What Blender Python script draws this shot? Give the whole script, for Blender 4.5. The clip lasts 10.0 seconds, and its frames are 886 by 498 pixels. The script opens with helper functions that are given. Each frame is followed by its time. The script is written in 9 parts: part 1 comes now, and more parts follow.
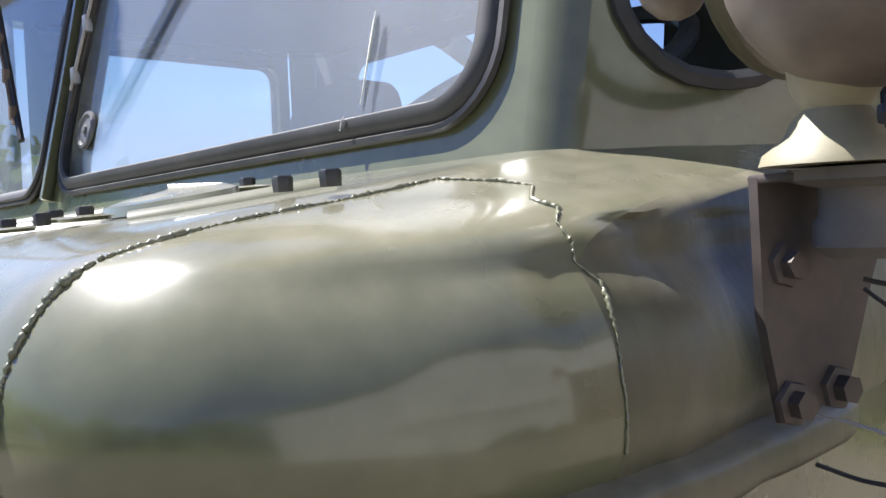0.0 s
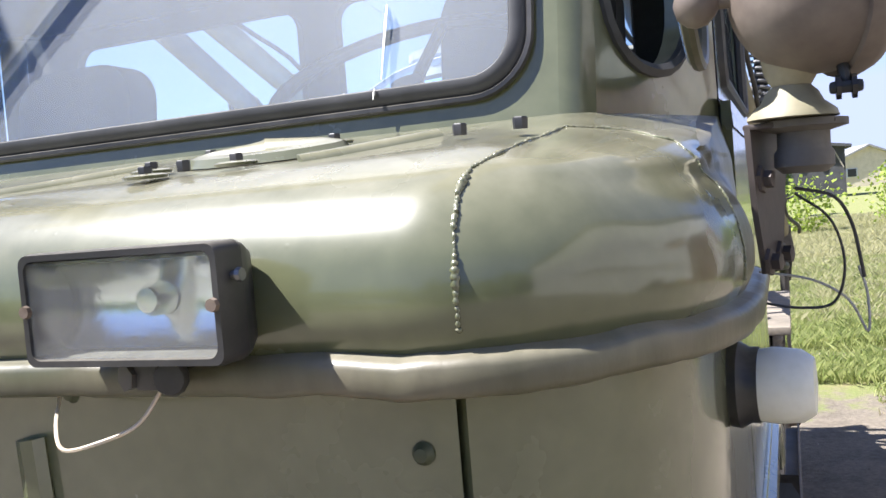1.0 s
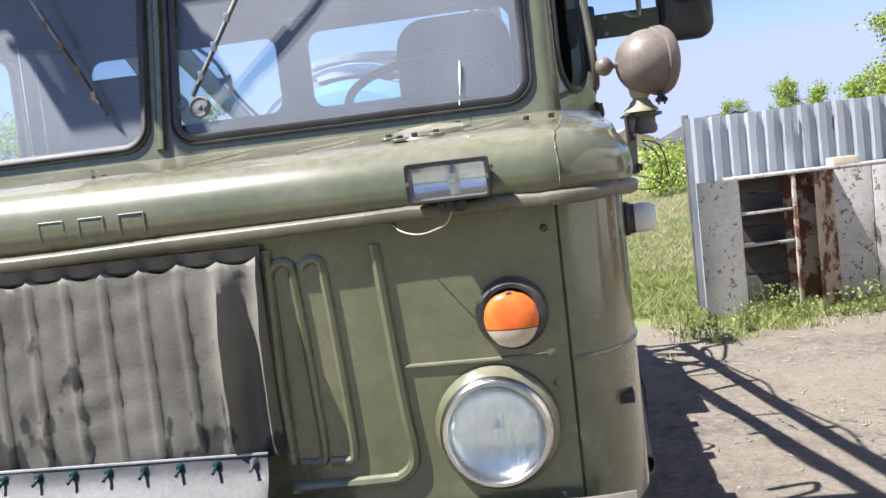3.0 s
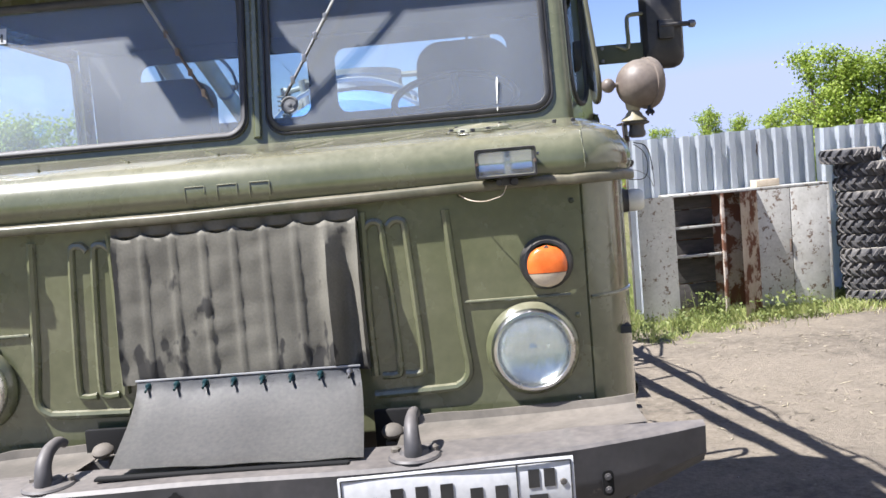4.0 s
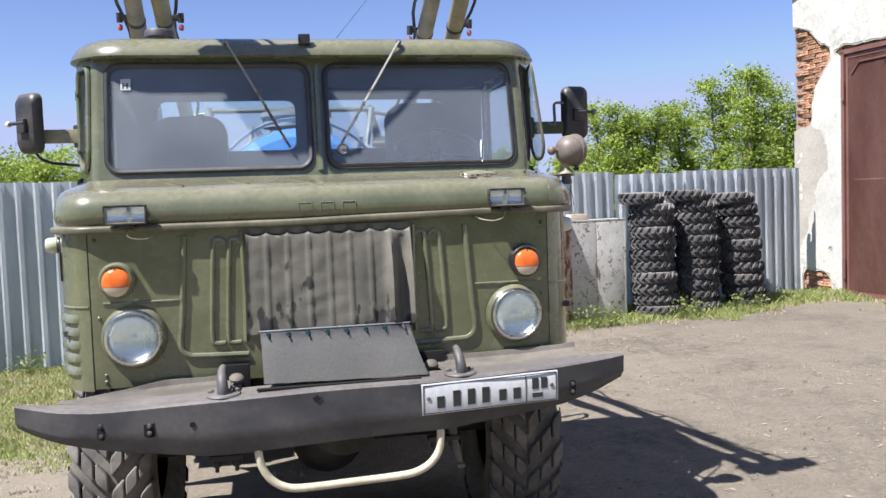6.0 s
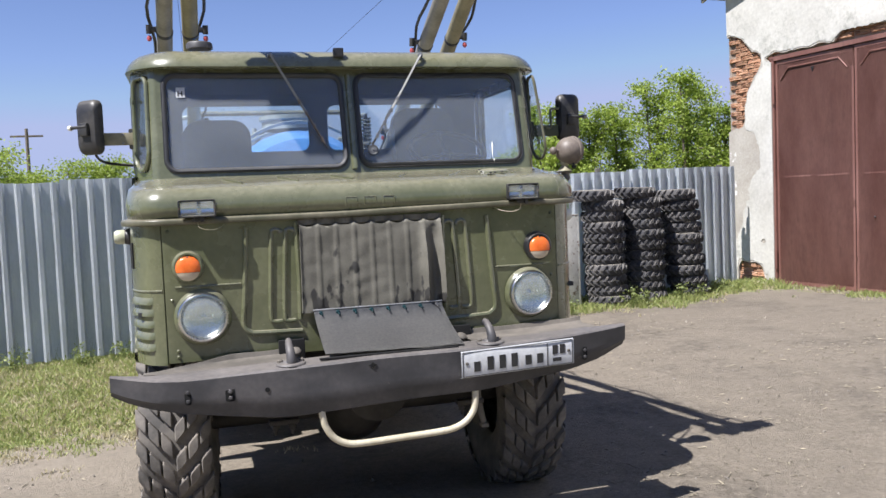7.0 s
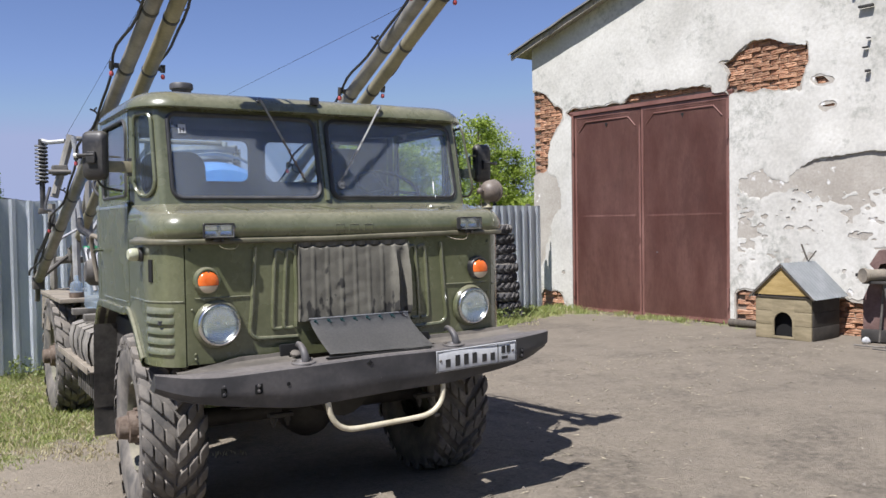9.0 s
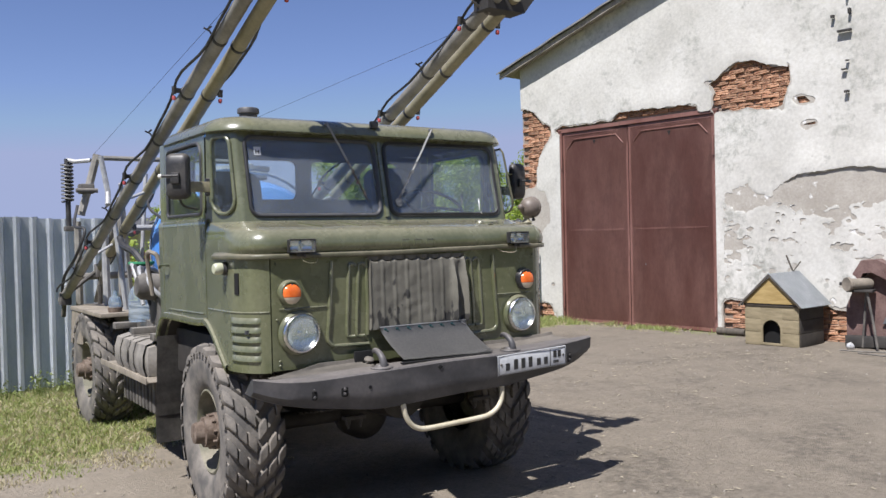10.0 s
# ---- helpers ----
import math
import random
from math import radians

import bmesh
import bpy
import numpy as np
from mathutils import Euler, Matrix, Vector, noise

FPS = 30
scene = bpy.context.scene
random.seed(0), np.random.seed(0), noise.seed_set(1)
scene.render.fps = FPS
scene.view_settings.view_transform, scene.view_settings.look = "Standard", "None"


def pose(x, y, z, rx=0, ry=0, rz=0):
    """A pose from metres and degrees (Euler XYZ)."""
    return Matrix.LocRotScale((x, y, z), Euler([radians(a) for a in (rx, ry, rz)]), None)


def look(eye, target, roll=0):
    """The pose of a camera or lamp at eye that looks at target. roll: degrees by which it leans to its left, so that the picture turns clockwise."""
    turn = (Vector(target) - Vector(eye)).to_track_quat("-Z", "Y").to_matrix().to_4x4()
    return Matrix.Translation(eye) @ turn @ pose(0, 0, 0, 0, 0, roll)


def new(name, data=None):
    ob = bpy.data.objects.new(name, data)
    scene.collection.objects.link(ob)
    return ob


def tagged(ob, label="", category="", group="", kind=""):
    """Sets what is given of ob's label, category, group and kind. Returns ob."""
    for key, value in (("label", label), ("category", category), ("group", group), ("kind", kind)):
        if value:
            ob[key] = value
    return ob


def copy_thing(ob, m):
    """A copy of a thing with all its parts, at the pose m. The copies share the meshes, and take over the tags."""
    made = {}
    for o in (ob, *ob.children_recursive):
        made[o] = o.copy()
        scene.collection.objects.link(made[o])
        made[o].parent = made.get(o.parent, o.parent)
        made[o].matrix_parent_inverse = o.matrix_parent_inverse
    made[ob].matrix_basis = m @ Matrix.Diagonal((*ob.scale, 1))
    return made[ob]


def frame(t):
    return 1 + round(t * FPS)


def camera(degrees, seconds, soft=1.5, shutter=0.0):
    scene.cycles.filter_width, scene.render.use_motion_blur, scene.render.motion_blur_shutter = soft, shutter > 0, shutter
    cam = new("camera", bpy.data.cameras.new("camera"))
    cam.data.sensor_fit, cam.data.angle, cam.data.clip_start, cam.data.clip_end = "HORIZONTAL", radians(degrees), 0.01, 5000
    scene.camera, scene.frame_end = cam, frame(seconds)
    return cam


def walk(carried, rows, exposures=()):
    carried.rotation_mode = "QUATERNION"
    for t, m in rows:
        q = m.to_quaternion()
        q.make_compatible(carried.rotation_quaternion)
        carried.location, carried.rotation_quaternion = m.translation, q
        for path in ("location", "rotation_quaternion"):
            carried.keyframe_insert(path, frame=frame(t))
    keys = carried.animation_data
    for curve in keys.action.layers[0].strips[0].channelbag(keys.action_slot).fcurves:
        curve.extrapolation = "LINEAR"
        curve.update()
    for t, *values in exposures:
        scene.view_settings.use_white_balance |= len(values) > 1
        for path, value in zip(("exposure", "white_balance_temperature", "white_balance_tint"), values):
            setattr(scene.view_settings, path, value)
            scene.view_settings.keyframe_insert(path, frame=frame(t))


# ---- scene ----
cam = camera(54.3, 10.0)
PATH = [
    (0, (1.273, -0.118, 1.631), (-0.183, 1.251, 1.583), -3.0),
    (0.5, (1.156, -0.256, 1.626), (0.056, 1.412, 1.548), -3.6),
    (1, (1.084, -0.489, 1.603), (0.338, 1.363, 1.501), -4.7),
    (1.5, (1.056, -0.728, 1.587), (0.462, 1.178, 1.46), -4.4),
    (2, (1.086, -1.008, 1.559), (0.508, 0.902, 1.423), -4.8),
    (2.2, (1.075, -1.131, 1.527), (0.51, 0.785, 1.435), -4.2),
    (3.3, (0.849, -1.809, 1.579), (0.637, 0.17, 1.386), -7.1),
    (3.5, (0.831, -1.933, 1.536), (0.63, 0.051, 1.377), -6.8),
    (4, (0.643, -2.232, 1.511), (0.535, -0.24, 1.366), -4.8),
    (4.5, (0.45, -2.528, 1.545), (0.464, -0.536, 1.367), -3.7),
    (5, (0.266, -2.867, 1.543), (0.313, -0.874, 1.386), -3.2),
    (5.5, (0.016, -3.154, 1.554), (0.191, -1.167, 1.414), -3.3),
    (6, (-0.246, -3.445, 1.56), (0.145, -1.487, 1.443), -2.0),
    (6.2, (-0.329, -3.558, 1.57), (0.061, -1.601, 1.448), -2.1),
    (7.3, (-0.964, -3.948, 1.543), (-0.336, -2.053, 1.42), -2.4),
    (7.5, (-1.078, -4.02, 1.544), (-0.404, -2.141, 1.417), -2.3),
    (8, (-1.384, -4.118, 1.564), (-0.557, -2.302, 1.427), -1.5),
    (8.5, (-1.718, -4.182, 1.568), (-0.719, -2.453, 1.461), -0.7),
    (9, (-2.043, -4.251, 1.566), (-1.001, -2.545, 1.503), -0.9),
    (9.5, (-2.375, -4.278, 1.589), (-1.299, -2.593, 1.535), -0.9),
    (10, (-2.707, -4.265, 1.577), (-1.588, -2.607, 1.546), -1.3),
]
walk(cam, [(t, look(eye, target, roll)) for t, eye, target, roll in PATH],
     exposures=[(0, 0.97, 6150, 13), (0.5, 1.16, 6150, 13), (1, 1.14, 6150, 13), (2.5, 0.97, 6150, 13), (4.5, 0.87, 6150, 13), (6, 0.62, 6150, 13), (7.5, 0.34, 6150, 13), (10, 0.13, 6150, 13)])

# ---- world, sun, exposure ----
SUN_FROM = Vector((-0.58, -0.28, 1.0))
world = bpy.data.worlds.new("sky")
scene.world = world
world.use_nodes = True
wt = world.node_tree
sky = wt.nodes.new("ShaderNodeTexSky")
sky.sky_type = "NISHITA"
sky.sun_disc = False
sky.sun_elevation = radians(57.2)
sky.sun_rotation = math.atan2(-0.58, -0.28)
sky.altitude = 200
sky.air_density, sky.dust_density, sky.ozone_density = 0.9, 0.0, 3.0
tone = wt.nodes.new("ShaderNodeMix")
tone.data_type, tone.blend_type = "RGBA", "MULTIPLY"
tone.inputs[0].default_value = 1.0
tone.inputs[7].default_value = (1.02, 0.93, 1.065, 1)
wt.links.new(sky.outputs[0], tone.inputs[6])
haze = wt.nodes.new("ShaderNodeMix")
haze.data_type, haze.blend_type = "RGBA", "DARKEN"
haze.inputs[0].default_value = 1.0
haze.inputs[7].default_value = (3.7, 4.25, 6.2, 1)
wt.links.new(tone.outputs[2], haze.inputs[6])
wt.links.new(haze.outputs[2], wt.nodes["Background"].inputs[0])
wt.nodes["Background"].inputs[1].default_value = 0.093
sun_data = bpy.data.lights.new("sun", "SUN")
sun_data.energy, sun_data.angle, sun_data.color = 7.0, radians(0.53), (1.0, 0.96, 0.90)
sun_ob = new("sun", sun_data)
sun_ob.matrix_world = look(SUN_FROM * 30, (0, 0, 0))


# ---- material helpers ----
def material(name, a, b, scale=6.0, rough=0.6, metal=0.0, bump=0.2, fine=60.0, rough_var=0.12, dust=None, dust_top=0.0,
             spots=None, spot_scale=9.0, spot_cut=0.62, mould=None, mould_scale=16.0, stretch=(1, 1, 1), detail=6.0, island=0.0, bump_dist=0.004, coat=0.0, random_ob=0.0, blisters=0.0):
    """A procedural surface: two colours mixed by broad noise, fine relief, optional dust on upward faces and sharp-edged spots."""
    m = bpy.data.materials.new(name)
    m.use_nodes = True
    nt = m.node_tree
    n, l = nt.nodes, nt.links
    p = n["Principled BSDF"]
    tc = n.new("ShaderNodeTexCoord")
    mp = n.new("ShaderNodeMapping")
    mp.inputs["Scale"].default_value = stretch
    l.new(tc.outputs["Object"], mp.inputs[0])
    big = n.new("ShaderNodeTexNoise")
    big.inputs["Scale"].default_value, big.inputs["Detail"].default_value, big.inputs["Roughness"].default_value = scale, detail, 0.6
    l.new(mp.outputs[0], big.inputs[0])
    ramp = n.new("ShaderNodeValToRGB")
    ramp.color_ramp.elements[0].position, ramp.color_ramp.elements[1].position = 0.36, 0.66
    ramp.color_ramp.elements[0].color, ramp.color_ramp.elements[1].color = (*a, 1), (*b, 1)
    l.new(big.outputs[0], ramp.inputs[0])
    small = n.new("ShaderNodeTexNoise")
    small.inputs["Scale"].default_value, small.inputs["Detail"].default_value = fine, 5.0
    l.new(mp.outputs[0], small.inputs[0])
    grain = n.new("ShaderNodeMix")
    grain.data_type, grain.blend_type = "RGBA", "OVERLAY"
    grain.inputs[0].default_value = 0.22
    l.new(ramp.outputs[0], grain.inputs[6])
    l.new(small.outputs[0], grain.inputs[7])
    colour = grain.outputs[2]
    if spots:
        sp = n.new("ShaderNodeTexNoise")
        sp.inputs["Scale"].default_value, sp.inputs["Detail"].default_value, sp.inputs["Roughness"].default_value = spot_scale, 9.0, 0.68
        l.new(mp.outputs[0], sp.inputs[0])
        cut = n.new("ShaderNodeMapRange")
        cut.inputs[1].default_value, cut.inputs[2].default_value = spot_cut, spot_cut + 0.05
        l.new(sp.outputs[0], cut.inputs[0])
        mx = n.new("ShaderNodeMix")
        mx.data_type = "RGBA"
        l.new(cut.outputs[0], mx.inputs[0])
        l.new(colour, mx.inputs[6])
        mx.inputs[7].default_value = (*spots, 1)
        colour = mx.outputs[2]
    if mould:
        sp = n.new("ShaderNodeTexNoise")
        sp.inputs["Scale"].default_value, sp.inputs["Detail"].default_value, sp.inputs["Roughness"].default_value = mould_scale, 9.0, 0.75
        l.new(mp.outputs[0], sp.inputs[0])
        where = n.new("ShaderNodeTexNoise")
        where.inputs["Scale"].default_value, where.inputs["Detail"].default_value = mould_scale * 0.11, 3.0
        l.new(mp.outputs[0], where.inputs[0])
        both = n.new("ShaderNodeMath")
        both.operation = "MULTIPLY"
        l.new(sp.outputs[0], both.inputs[0])
        l.new(where.outputs[0], both.inputs[1])
        cut = n.new("ShaderNodeMapRange")
        cut.inputs[1].default_value, cut.inputs[2].default_value, cut.inputs[4].default_value = 0.29, 0.40, 0.6
        l.new(both.outputs[0], cut.inputs[0])
        mx = n.new("ShaderNodeMix")
        mx.data_type = "RGBA"
        l.new(cut.outputs[0], mx.inputs[0])
        l.new(colour, mx.inputs[6])
        mx.inputs[7].default_value = (*mould, 1)
        colour = mx.outputs[2]
    if dust:
        geo = n.new("ShaderNodeNewGeometry")
        sep = n.new("ShaderNodeSeparateXYZ")
        l.new(geo.outputs["Normal"], sep.inputs[0])
        up = n.new("ShaderNodeMapRange")
        up.inputs[1].default_value, up.inputs[2].default_value, up.inputs[4].default_value = 0.3, 1.0, dust_top
        l.new(sep.outputs[2], up.inputs[0])
        pat = n.new("ShaderNodeMapRange")
        pat.inputs[1].default_value, pat.inputs[2].default_value, pat.inputs[4].default_value = 0.45, 0.75, min(0.35, dust_top * 0.35)
        l.new(big.outputs[0], pat.inputs[0])
        add = n.new("ShaderNodeMath")
        add.operation, add.use_clamp = "ADD", True
        l.new(up.outputs[0], add.inputs[0])
        l.new(pat.outputs[0], add.inputs[1])
        mul = n.new("ShaderNodeMath")
        mul.operation = "MULTIPLY"
        l.new(add.outputs[0], mul.inputs[0])
        vary = n.new("ShaderNodeMapRange")
        vary.inputs[1].default_value, vary.inputs[2].default_value, vary.inputs[3].default_value = 0.3, 0.7, 0.55
        l.new(small.outputs[0], vary.inputs[0])
        l.new(vary.outputs[0], mul.inputs[1])
        mx = n.new("ShaderNodeMix")
        mx.data_type = "RGBA"
        l.new(mul.outputs[0], mx.inputs[0])
        l.new(colour, mx.inputs[6])
        mx.inputs[7].default_value = (*dust, 1)
        colour = mx.outputs[2]
    if island or random_ob:
        if island:
            src = n.new("ShaderNodeNewGeometry").outputs["Random Per Island"]
        else:
            src = n.new("ShaderNodeObjectInfo").outputs["Random"]
        hs = n.new("ShaderNodeHueSaturation")
        amount = island or random_ob
        mr = n.new("ShaderNodeMapRange")
        mr.inputs[3].default_value, mr.inputs[4].default_value = 1 - amount, 1 + amount
        l.new(src, mr.inputs[0])
        l.new(mr.outputs[0], hs.inputs["Value"])
        l.new(colour, hs.inputs["Color"])
        colour = hs.outputs[0]
    l.new(colour, p.inputs["Base Color"])
    rr = n.new("ShaderNodeMapRange")
    rr.inputs[3].default_value, rr.inputs[4].default_value = max(0.02, rough - rough_var), min(1, rough + rough_var)
    l.new(big.outputs[0], rr.inputs[0])
    l.new(rr.outputs[0], p.inputs["Roughness"])
    p.inputs["Metallic"].default_value = metal
    if coat:
        p.inputs["Coat Weight"].default_value, p.inputs["Coat Roughness"].default_value = coat, 0.09
    if bump:
        bm_ = n.new("ShaderNodeBump")
        bm_.inputs["Strength"].default_value, bm_.inputs["Distance"].default_value = bump, bump_dist
        mixh = n.new("ShaderNodeMath")
        mixh.operation = "MULTIPLY_ADD"
        mixh.inputs[1].default_value = 0.5
        l.new(small.outputs[0], mixh.inputs[0])
        l.new(big.outputs[0], mixh.inputs[2])
        height = mixh.outputs[0]
        if blisters:
            vo = n.new("ShaderNodeTexVoronoi")
            vo.inputs["Scale"].default_value = 55.0
            l.new(tc.outputs["Object"], vo.inputs[0])
            dot = n.new("ShaderNodeMapRange")
            dot.inputs[1].default_value, dot.inputs[2].default_value, dot.inputs[3].default_value, dot.inputs[4].default_value = 0.03, 0.12, blisters, 0.0
            l.new(vo.outputs[0], dot.inputs[0])
            here = n.new("ShaderNodeTexNoise")
            here.inputs["Scale"].default_value, here.inputs["Detail"].default_value = 9.0, 3.0
            l.new(tc.outputs["Object"], here.inputs[0])
            few = n.new("ShaderNodeMapRange")
            few.inputs[1].default_value, few.inputs[2].default_value = 0.47, 0.56
            l.new(here.outputs[0], few.inputs[0])
            mul_ = n.new("ShaderNodeMath")
            mul_.operation = "MULTIPLY"
            l.new(dot.outputs[0], mul_.inputs[0])
            l.new(few.outputs[0], mul_.inputs[1])
            add_ = n.new("ShaderNodeMath")
            l.new(height, add_.inputs[0])
            l.new(mul_.outputs[0], add_.inputs[1])
            height = add_.outputs[0]
        l.new(height, bm_.inputs["Height"])
        l.new(bm_.outputs[0], p.inputs["Normal"])
    return m


def glass(name, tint=(0.93, 0.97, 0.97), film=0.08, film_colour=(0.5, 0.5, 0.48), rough=0.0, haze=0.0):
    """Clear glass with a thin film whose colour holds dust and hazy reflections."""
    m = bpy.data.materials.new(name)
    m.use_nodes = True
    n, l = m.node_tree.nodes, m.node_tree.links
    n.remove(n["Principled BSDF"])
    through_ = n.new("ShaderNodeBsdfTransparent")
    through_.inputs[0].default_value = (*tint, 1)
    gloss = n.new("ShaderNodeBsdfGlossy")
    gloss.inputs["Roughness"].default_value = rough
    lw = n.new("ShaderNodeLayerWeight")
    lw.inputs[0].default_value = 0.5
    fifth = n.new("ShaderNodeMath")
    fifth.operation = "POWER"
    fifth.inputs[1].default_value = 5.0
    l.new(lw.outputs["Facing"], fifth.inputs[0])
    fr = n.new("ShaderNodeMapRange")
    fr.inputs[3].default_value, fr.inputs[4].default_value = 0.042, 1.0
    l.new(fifth.outputs[0], fr.inputs[0])
    pane = n.new("ShaderNodeMixShader")
    l.new(fr.outputs[0], pane.inputs[0])
    l.new(through_.outputs[0], pane.inputs[1])
    l.new(gloss.outputs[0], pane.inputs[2])
    dif = n.new("ShaderNodeBsdfDiffuse")
    dif.inputs[0].default_value = (*film_colour, 1)
    tc = n.new("ShaderNodeTexCoord")
    ns = n.new("ShaderNodeTexNoise")
    ns.inputs["Scale"].default_value, ns.inputs["Detail"].default_value = 3.0, 3.0
    l.new(tc.outputs["Object"], ns.inputs[0])
    mr = n.new("ShaderNodeMapRange")
    mr.inputs[1].default_value, mr.inputs[2].default_value, mr.inputs[3].default_value, mr.inputs[4].default_value = 0.35, 0.75, film * 0.8, film * 1.25
    l.new(ns.outputs[0], mr.inputs[0])
    sheen = n.new("ShaderNodeBsdfGlossy")
    sheen.inputs["Roughness"].default_value = 0.62
    dusty = n.new("ShaderNodeMixShader")
    dusty.inputs[0].default_value = haze
    l.new(dif.outputs[0], dusty.inputs[1])
    l.new(sheen.outputs[0], dusty.inputs[2])
    mx = n.new("ShaderNodeMixShader")
    l.new(mr.outputs[0], mx.inputs[0])
    l.new(pane.outputs[0], mx.inputs[1])
    l.new(dusty.outputs[0], mx.inputs[2])
    l.new(mx.outputs[0], n["Material Output"].inputs[0])
    return m


DUST = (0.40, 0.355, 0.27)
M_PAINT = material("olive paint", (0.095, 0.102, 0.053), (0.121, 0.129, 0.070), 3.0, 0.27, 0.0, 0.03, 40, 0.07, DUST, 0.42, coat=0.8, bump_dist=0.003, spots=(0.055, 0.060, 0.035), spot_scale=20, spot_cut=0.70, blisters=75.0)
M_PAINT_DARK = material("dark olive paint", (0.045, 0.055, 0.028), (0.06, 0.07, 0.035), 4.0, 0.55, 0.0, 0.1, 50)
M_RUBBER = material("black rubber seal", (0.03, 0.031, 0.033), (0.055, 0.055, 0.058), 8.0, 0.55, 0.0, 0.1, 80, dust=DUST, dust_top=0.06)
M_BLACK = material("black plastic", (0.015, 0.015, 0.016), (0.03, 0.03, 0.032), 10.0, 0.42, 0.0, 0.08, 120, dust=DUST, dust_top=0.25)
M_DARK = material("dark cab lining", (0.030, 0.032, 0.034), (0.05, 0.052, 0.055), 4.0, 0.85, 0.0, 0.1, 60)
M_BUMPER = material("worn dark grey bumper paint", (0.036, 0.036, 0.039), (0.076, 0.073, 0.076), 3.2, 0.55, 0.0, 0.16, 45, dust=(0.26, 0.23, 0.20), dust_top=0.5, stretch=(1, 1, 1), spots=(0.15, 0.135, 0.12), spot_scale=11, spot_cut=0.66)
M_CHROME = material("chromed steel", (0.70, 0.70, 0.69), (0.55, 0.54, 0.52), 6.0, 0.26, 1.0, 0.03, 40, 0.08)
M_STEEL = material("bare grey steel", (0.30, 0.30, 0.31), (0.20, 0.195, 0.19), 6.0, 0.45, 0.9, 0.1, 60)
M_FLAP = material("grey sheet steel", (0.095, 0.10, 0.108), (0.13, 0.135, 0.143), 3.0, 0.55, 0.15, 0.05, 90, dust=DUST, dust_top=0.25, spots=(0.4, 0.38, 0.34), spot_scale=40, spot_cut=0.72)
M_QUILT = material("dirty quilted cloth", (0.098, 0.092, 0.074), (0.150, 0.143, 0.116), 4.0, 0.8, 0.0, 0.3, 160, dust=DUST, dust_top=0.2)


def oil_stains(m, colour):
    """Dark soaked patches, more of them towards the cover's lower hem."""
    n, l = m.node_tree.nodes, m.node_tree.links
    old = n["Principled BSDF"].inputs["Base Color"].links[0].from_socket
    tc = n.new("ShaderNodeTexCoord")
    sep = n.new("ShaderNodeSeparateXYZ")
    l.new(tc.outputs["Object"], sep.inputs[0])
    mp = n.new("ShaderNodeMapping")
    mp.inputs["Scale"].default_value = (1.0, 1.0, 0.55)
    l.new(tc.outputs["Object"], mp.inputs[0])
    ns = n.new("ShaderNodeTexNoise")
    ns.inputs["Scale"].default_value, ns.inputs["Detail"].default_value, ns.inputs["Roughness"].default_value = 17.0, 3.0, 0.5
    l.new(mp.outputs[0], ns.inputs[0])
    fall = n.new("ShaderNodeMapRange")
    fall.inputs[1].default_value, fall.inputs[2].default_value, fall.inputs[3].default_value, fall.inputs[4].default_value = 1.06, 1.30, 0.06, -0.14
    l.new(sep.outputs[2], fall.inputs[0])
    add = n.new("ShaderNodeMath")
    l.new(ns.outputs[0], add.inputs[0])
    l.new(fall.outputs[0], add.inputs[1])
    cut = n.new("ShaderNodeMapRange")
    cut.inputs[1].default_value, cut.inputs[2].default_value, cut.inputs[4].default_value = 0.545, 0.60, 0.9
    l.new(add.outputs[0], cut.inputs[0])
    mx = n.new("ShaderNodeMix")
    mx.data_type = "RGBA"
    l.new(cut.outputs[0], mx.inputs[0])
    l.new(old, mx.inputs[6])
    mx.inputs[7].default_value = (*colour, 1)
    l.new(mx.outputs[2], n["Principled BSDF"].inputs["Base Color"])


oil_stains(M_QUILT, (0.022, 0.021, 0.020))
M_TYRE = material("dusty tyre rubber", (0.085, 0.080, 0.074), (0.20, 0.18, 0.155), 7.0, 0.85, 0.0, 0.3, 70, dust=(0.34, 0.29, 0.23), dust_top=0.3)
M_OLDTYRE = material("old tyre rubber", (0.036, 0.036, 0.040), (0.078, 0.076, 0.080), 6.0, 0.8, 0.0, 0.3, 60, dust=DUST, dust_top=0.35, random_ob=0.25)
M_RIM = material("dusty olive rim", (0.10, 0.10, 0.065), (0.22, 0.20, 0.15), 6.0, 0.75, 0.0, 0.2, 60)
M_RUST = material("rusty machined hub", (0.10, 0.070, 0.050), (0.21, 0.165, 0.130), 22.0, 0.8, 0.2, 0.4, 90)
M_CHASSIS = material("grimy chassis steel", (0.065, 0.060, 0.055), (0.16, 0.148, 0.13), 6.0, 0.8, 0.1, 0.3, 50, dust=(0.30, 0.275, 0.235), dust_top=0.45)
# near-black tone for wheel wells, axles, engine and other dark parts
M_UNDER = material("near-black underbody", (0.02, 0.018, 0.016), (0.05, 0.045, 0.04), 6.0, 0.7, 0.0, 0.3, 40)
M_SEARCH = material("faded brown searchlight paint", (0.115, 0.092, 0.077), (0.165, 0.134, 0.112), 9.0, 0.5, 0.0, 0.08, 90, dust=DUST, dust_top=0.3, bump_dist=0.002)
M_KHAKI = material("khaki painted boss", (0.22, 0.20, 0.125), (0.30, 0.27, 0.18), 12.0, 0.55, 0.0, 0.1, 80)
M_ORANGE = material("orange lamp lens", (0.66, 0.12, 0.018), (0.80, 0.18, 0.035), 20.0, 0.22, 0.0, 0.15, 260, 0.05)
M_CLEAR = material("milky lamp lens", (0.52, 0.43, 0.31), (0.62, 0.53, 0.41), 20.0, 0.25, 0.0, 0.25, 300, 0.05)
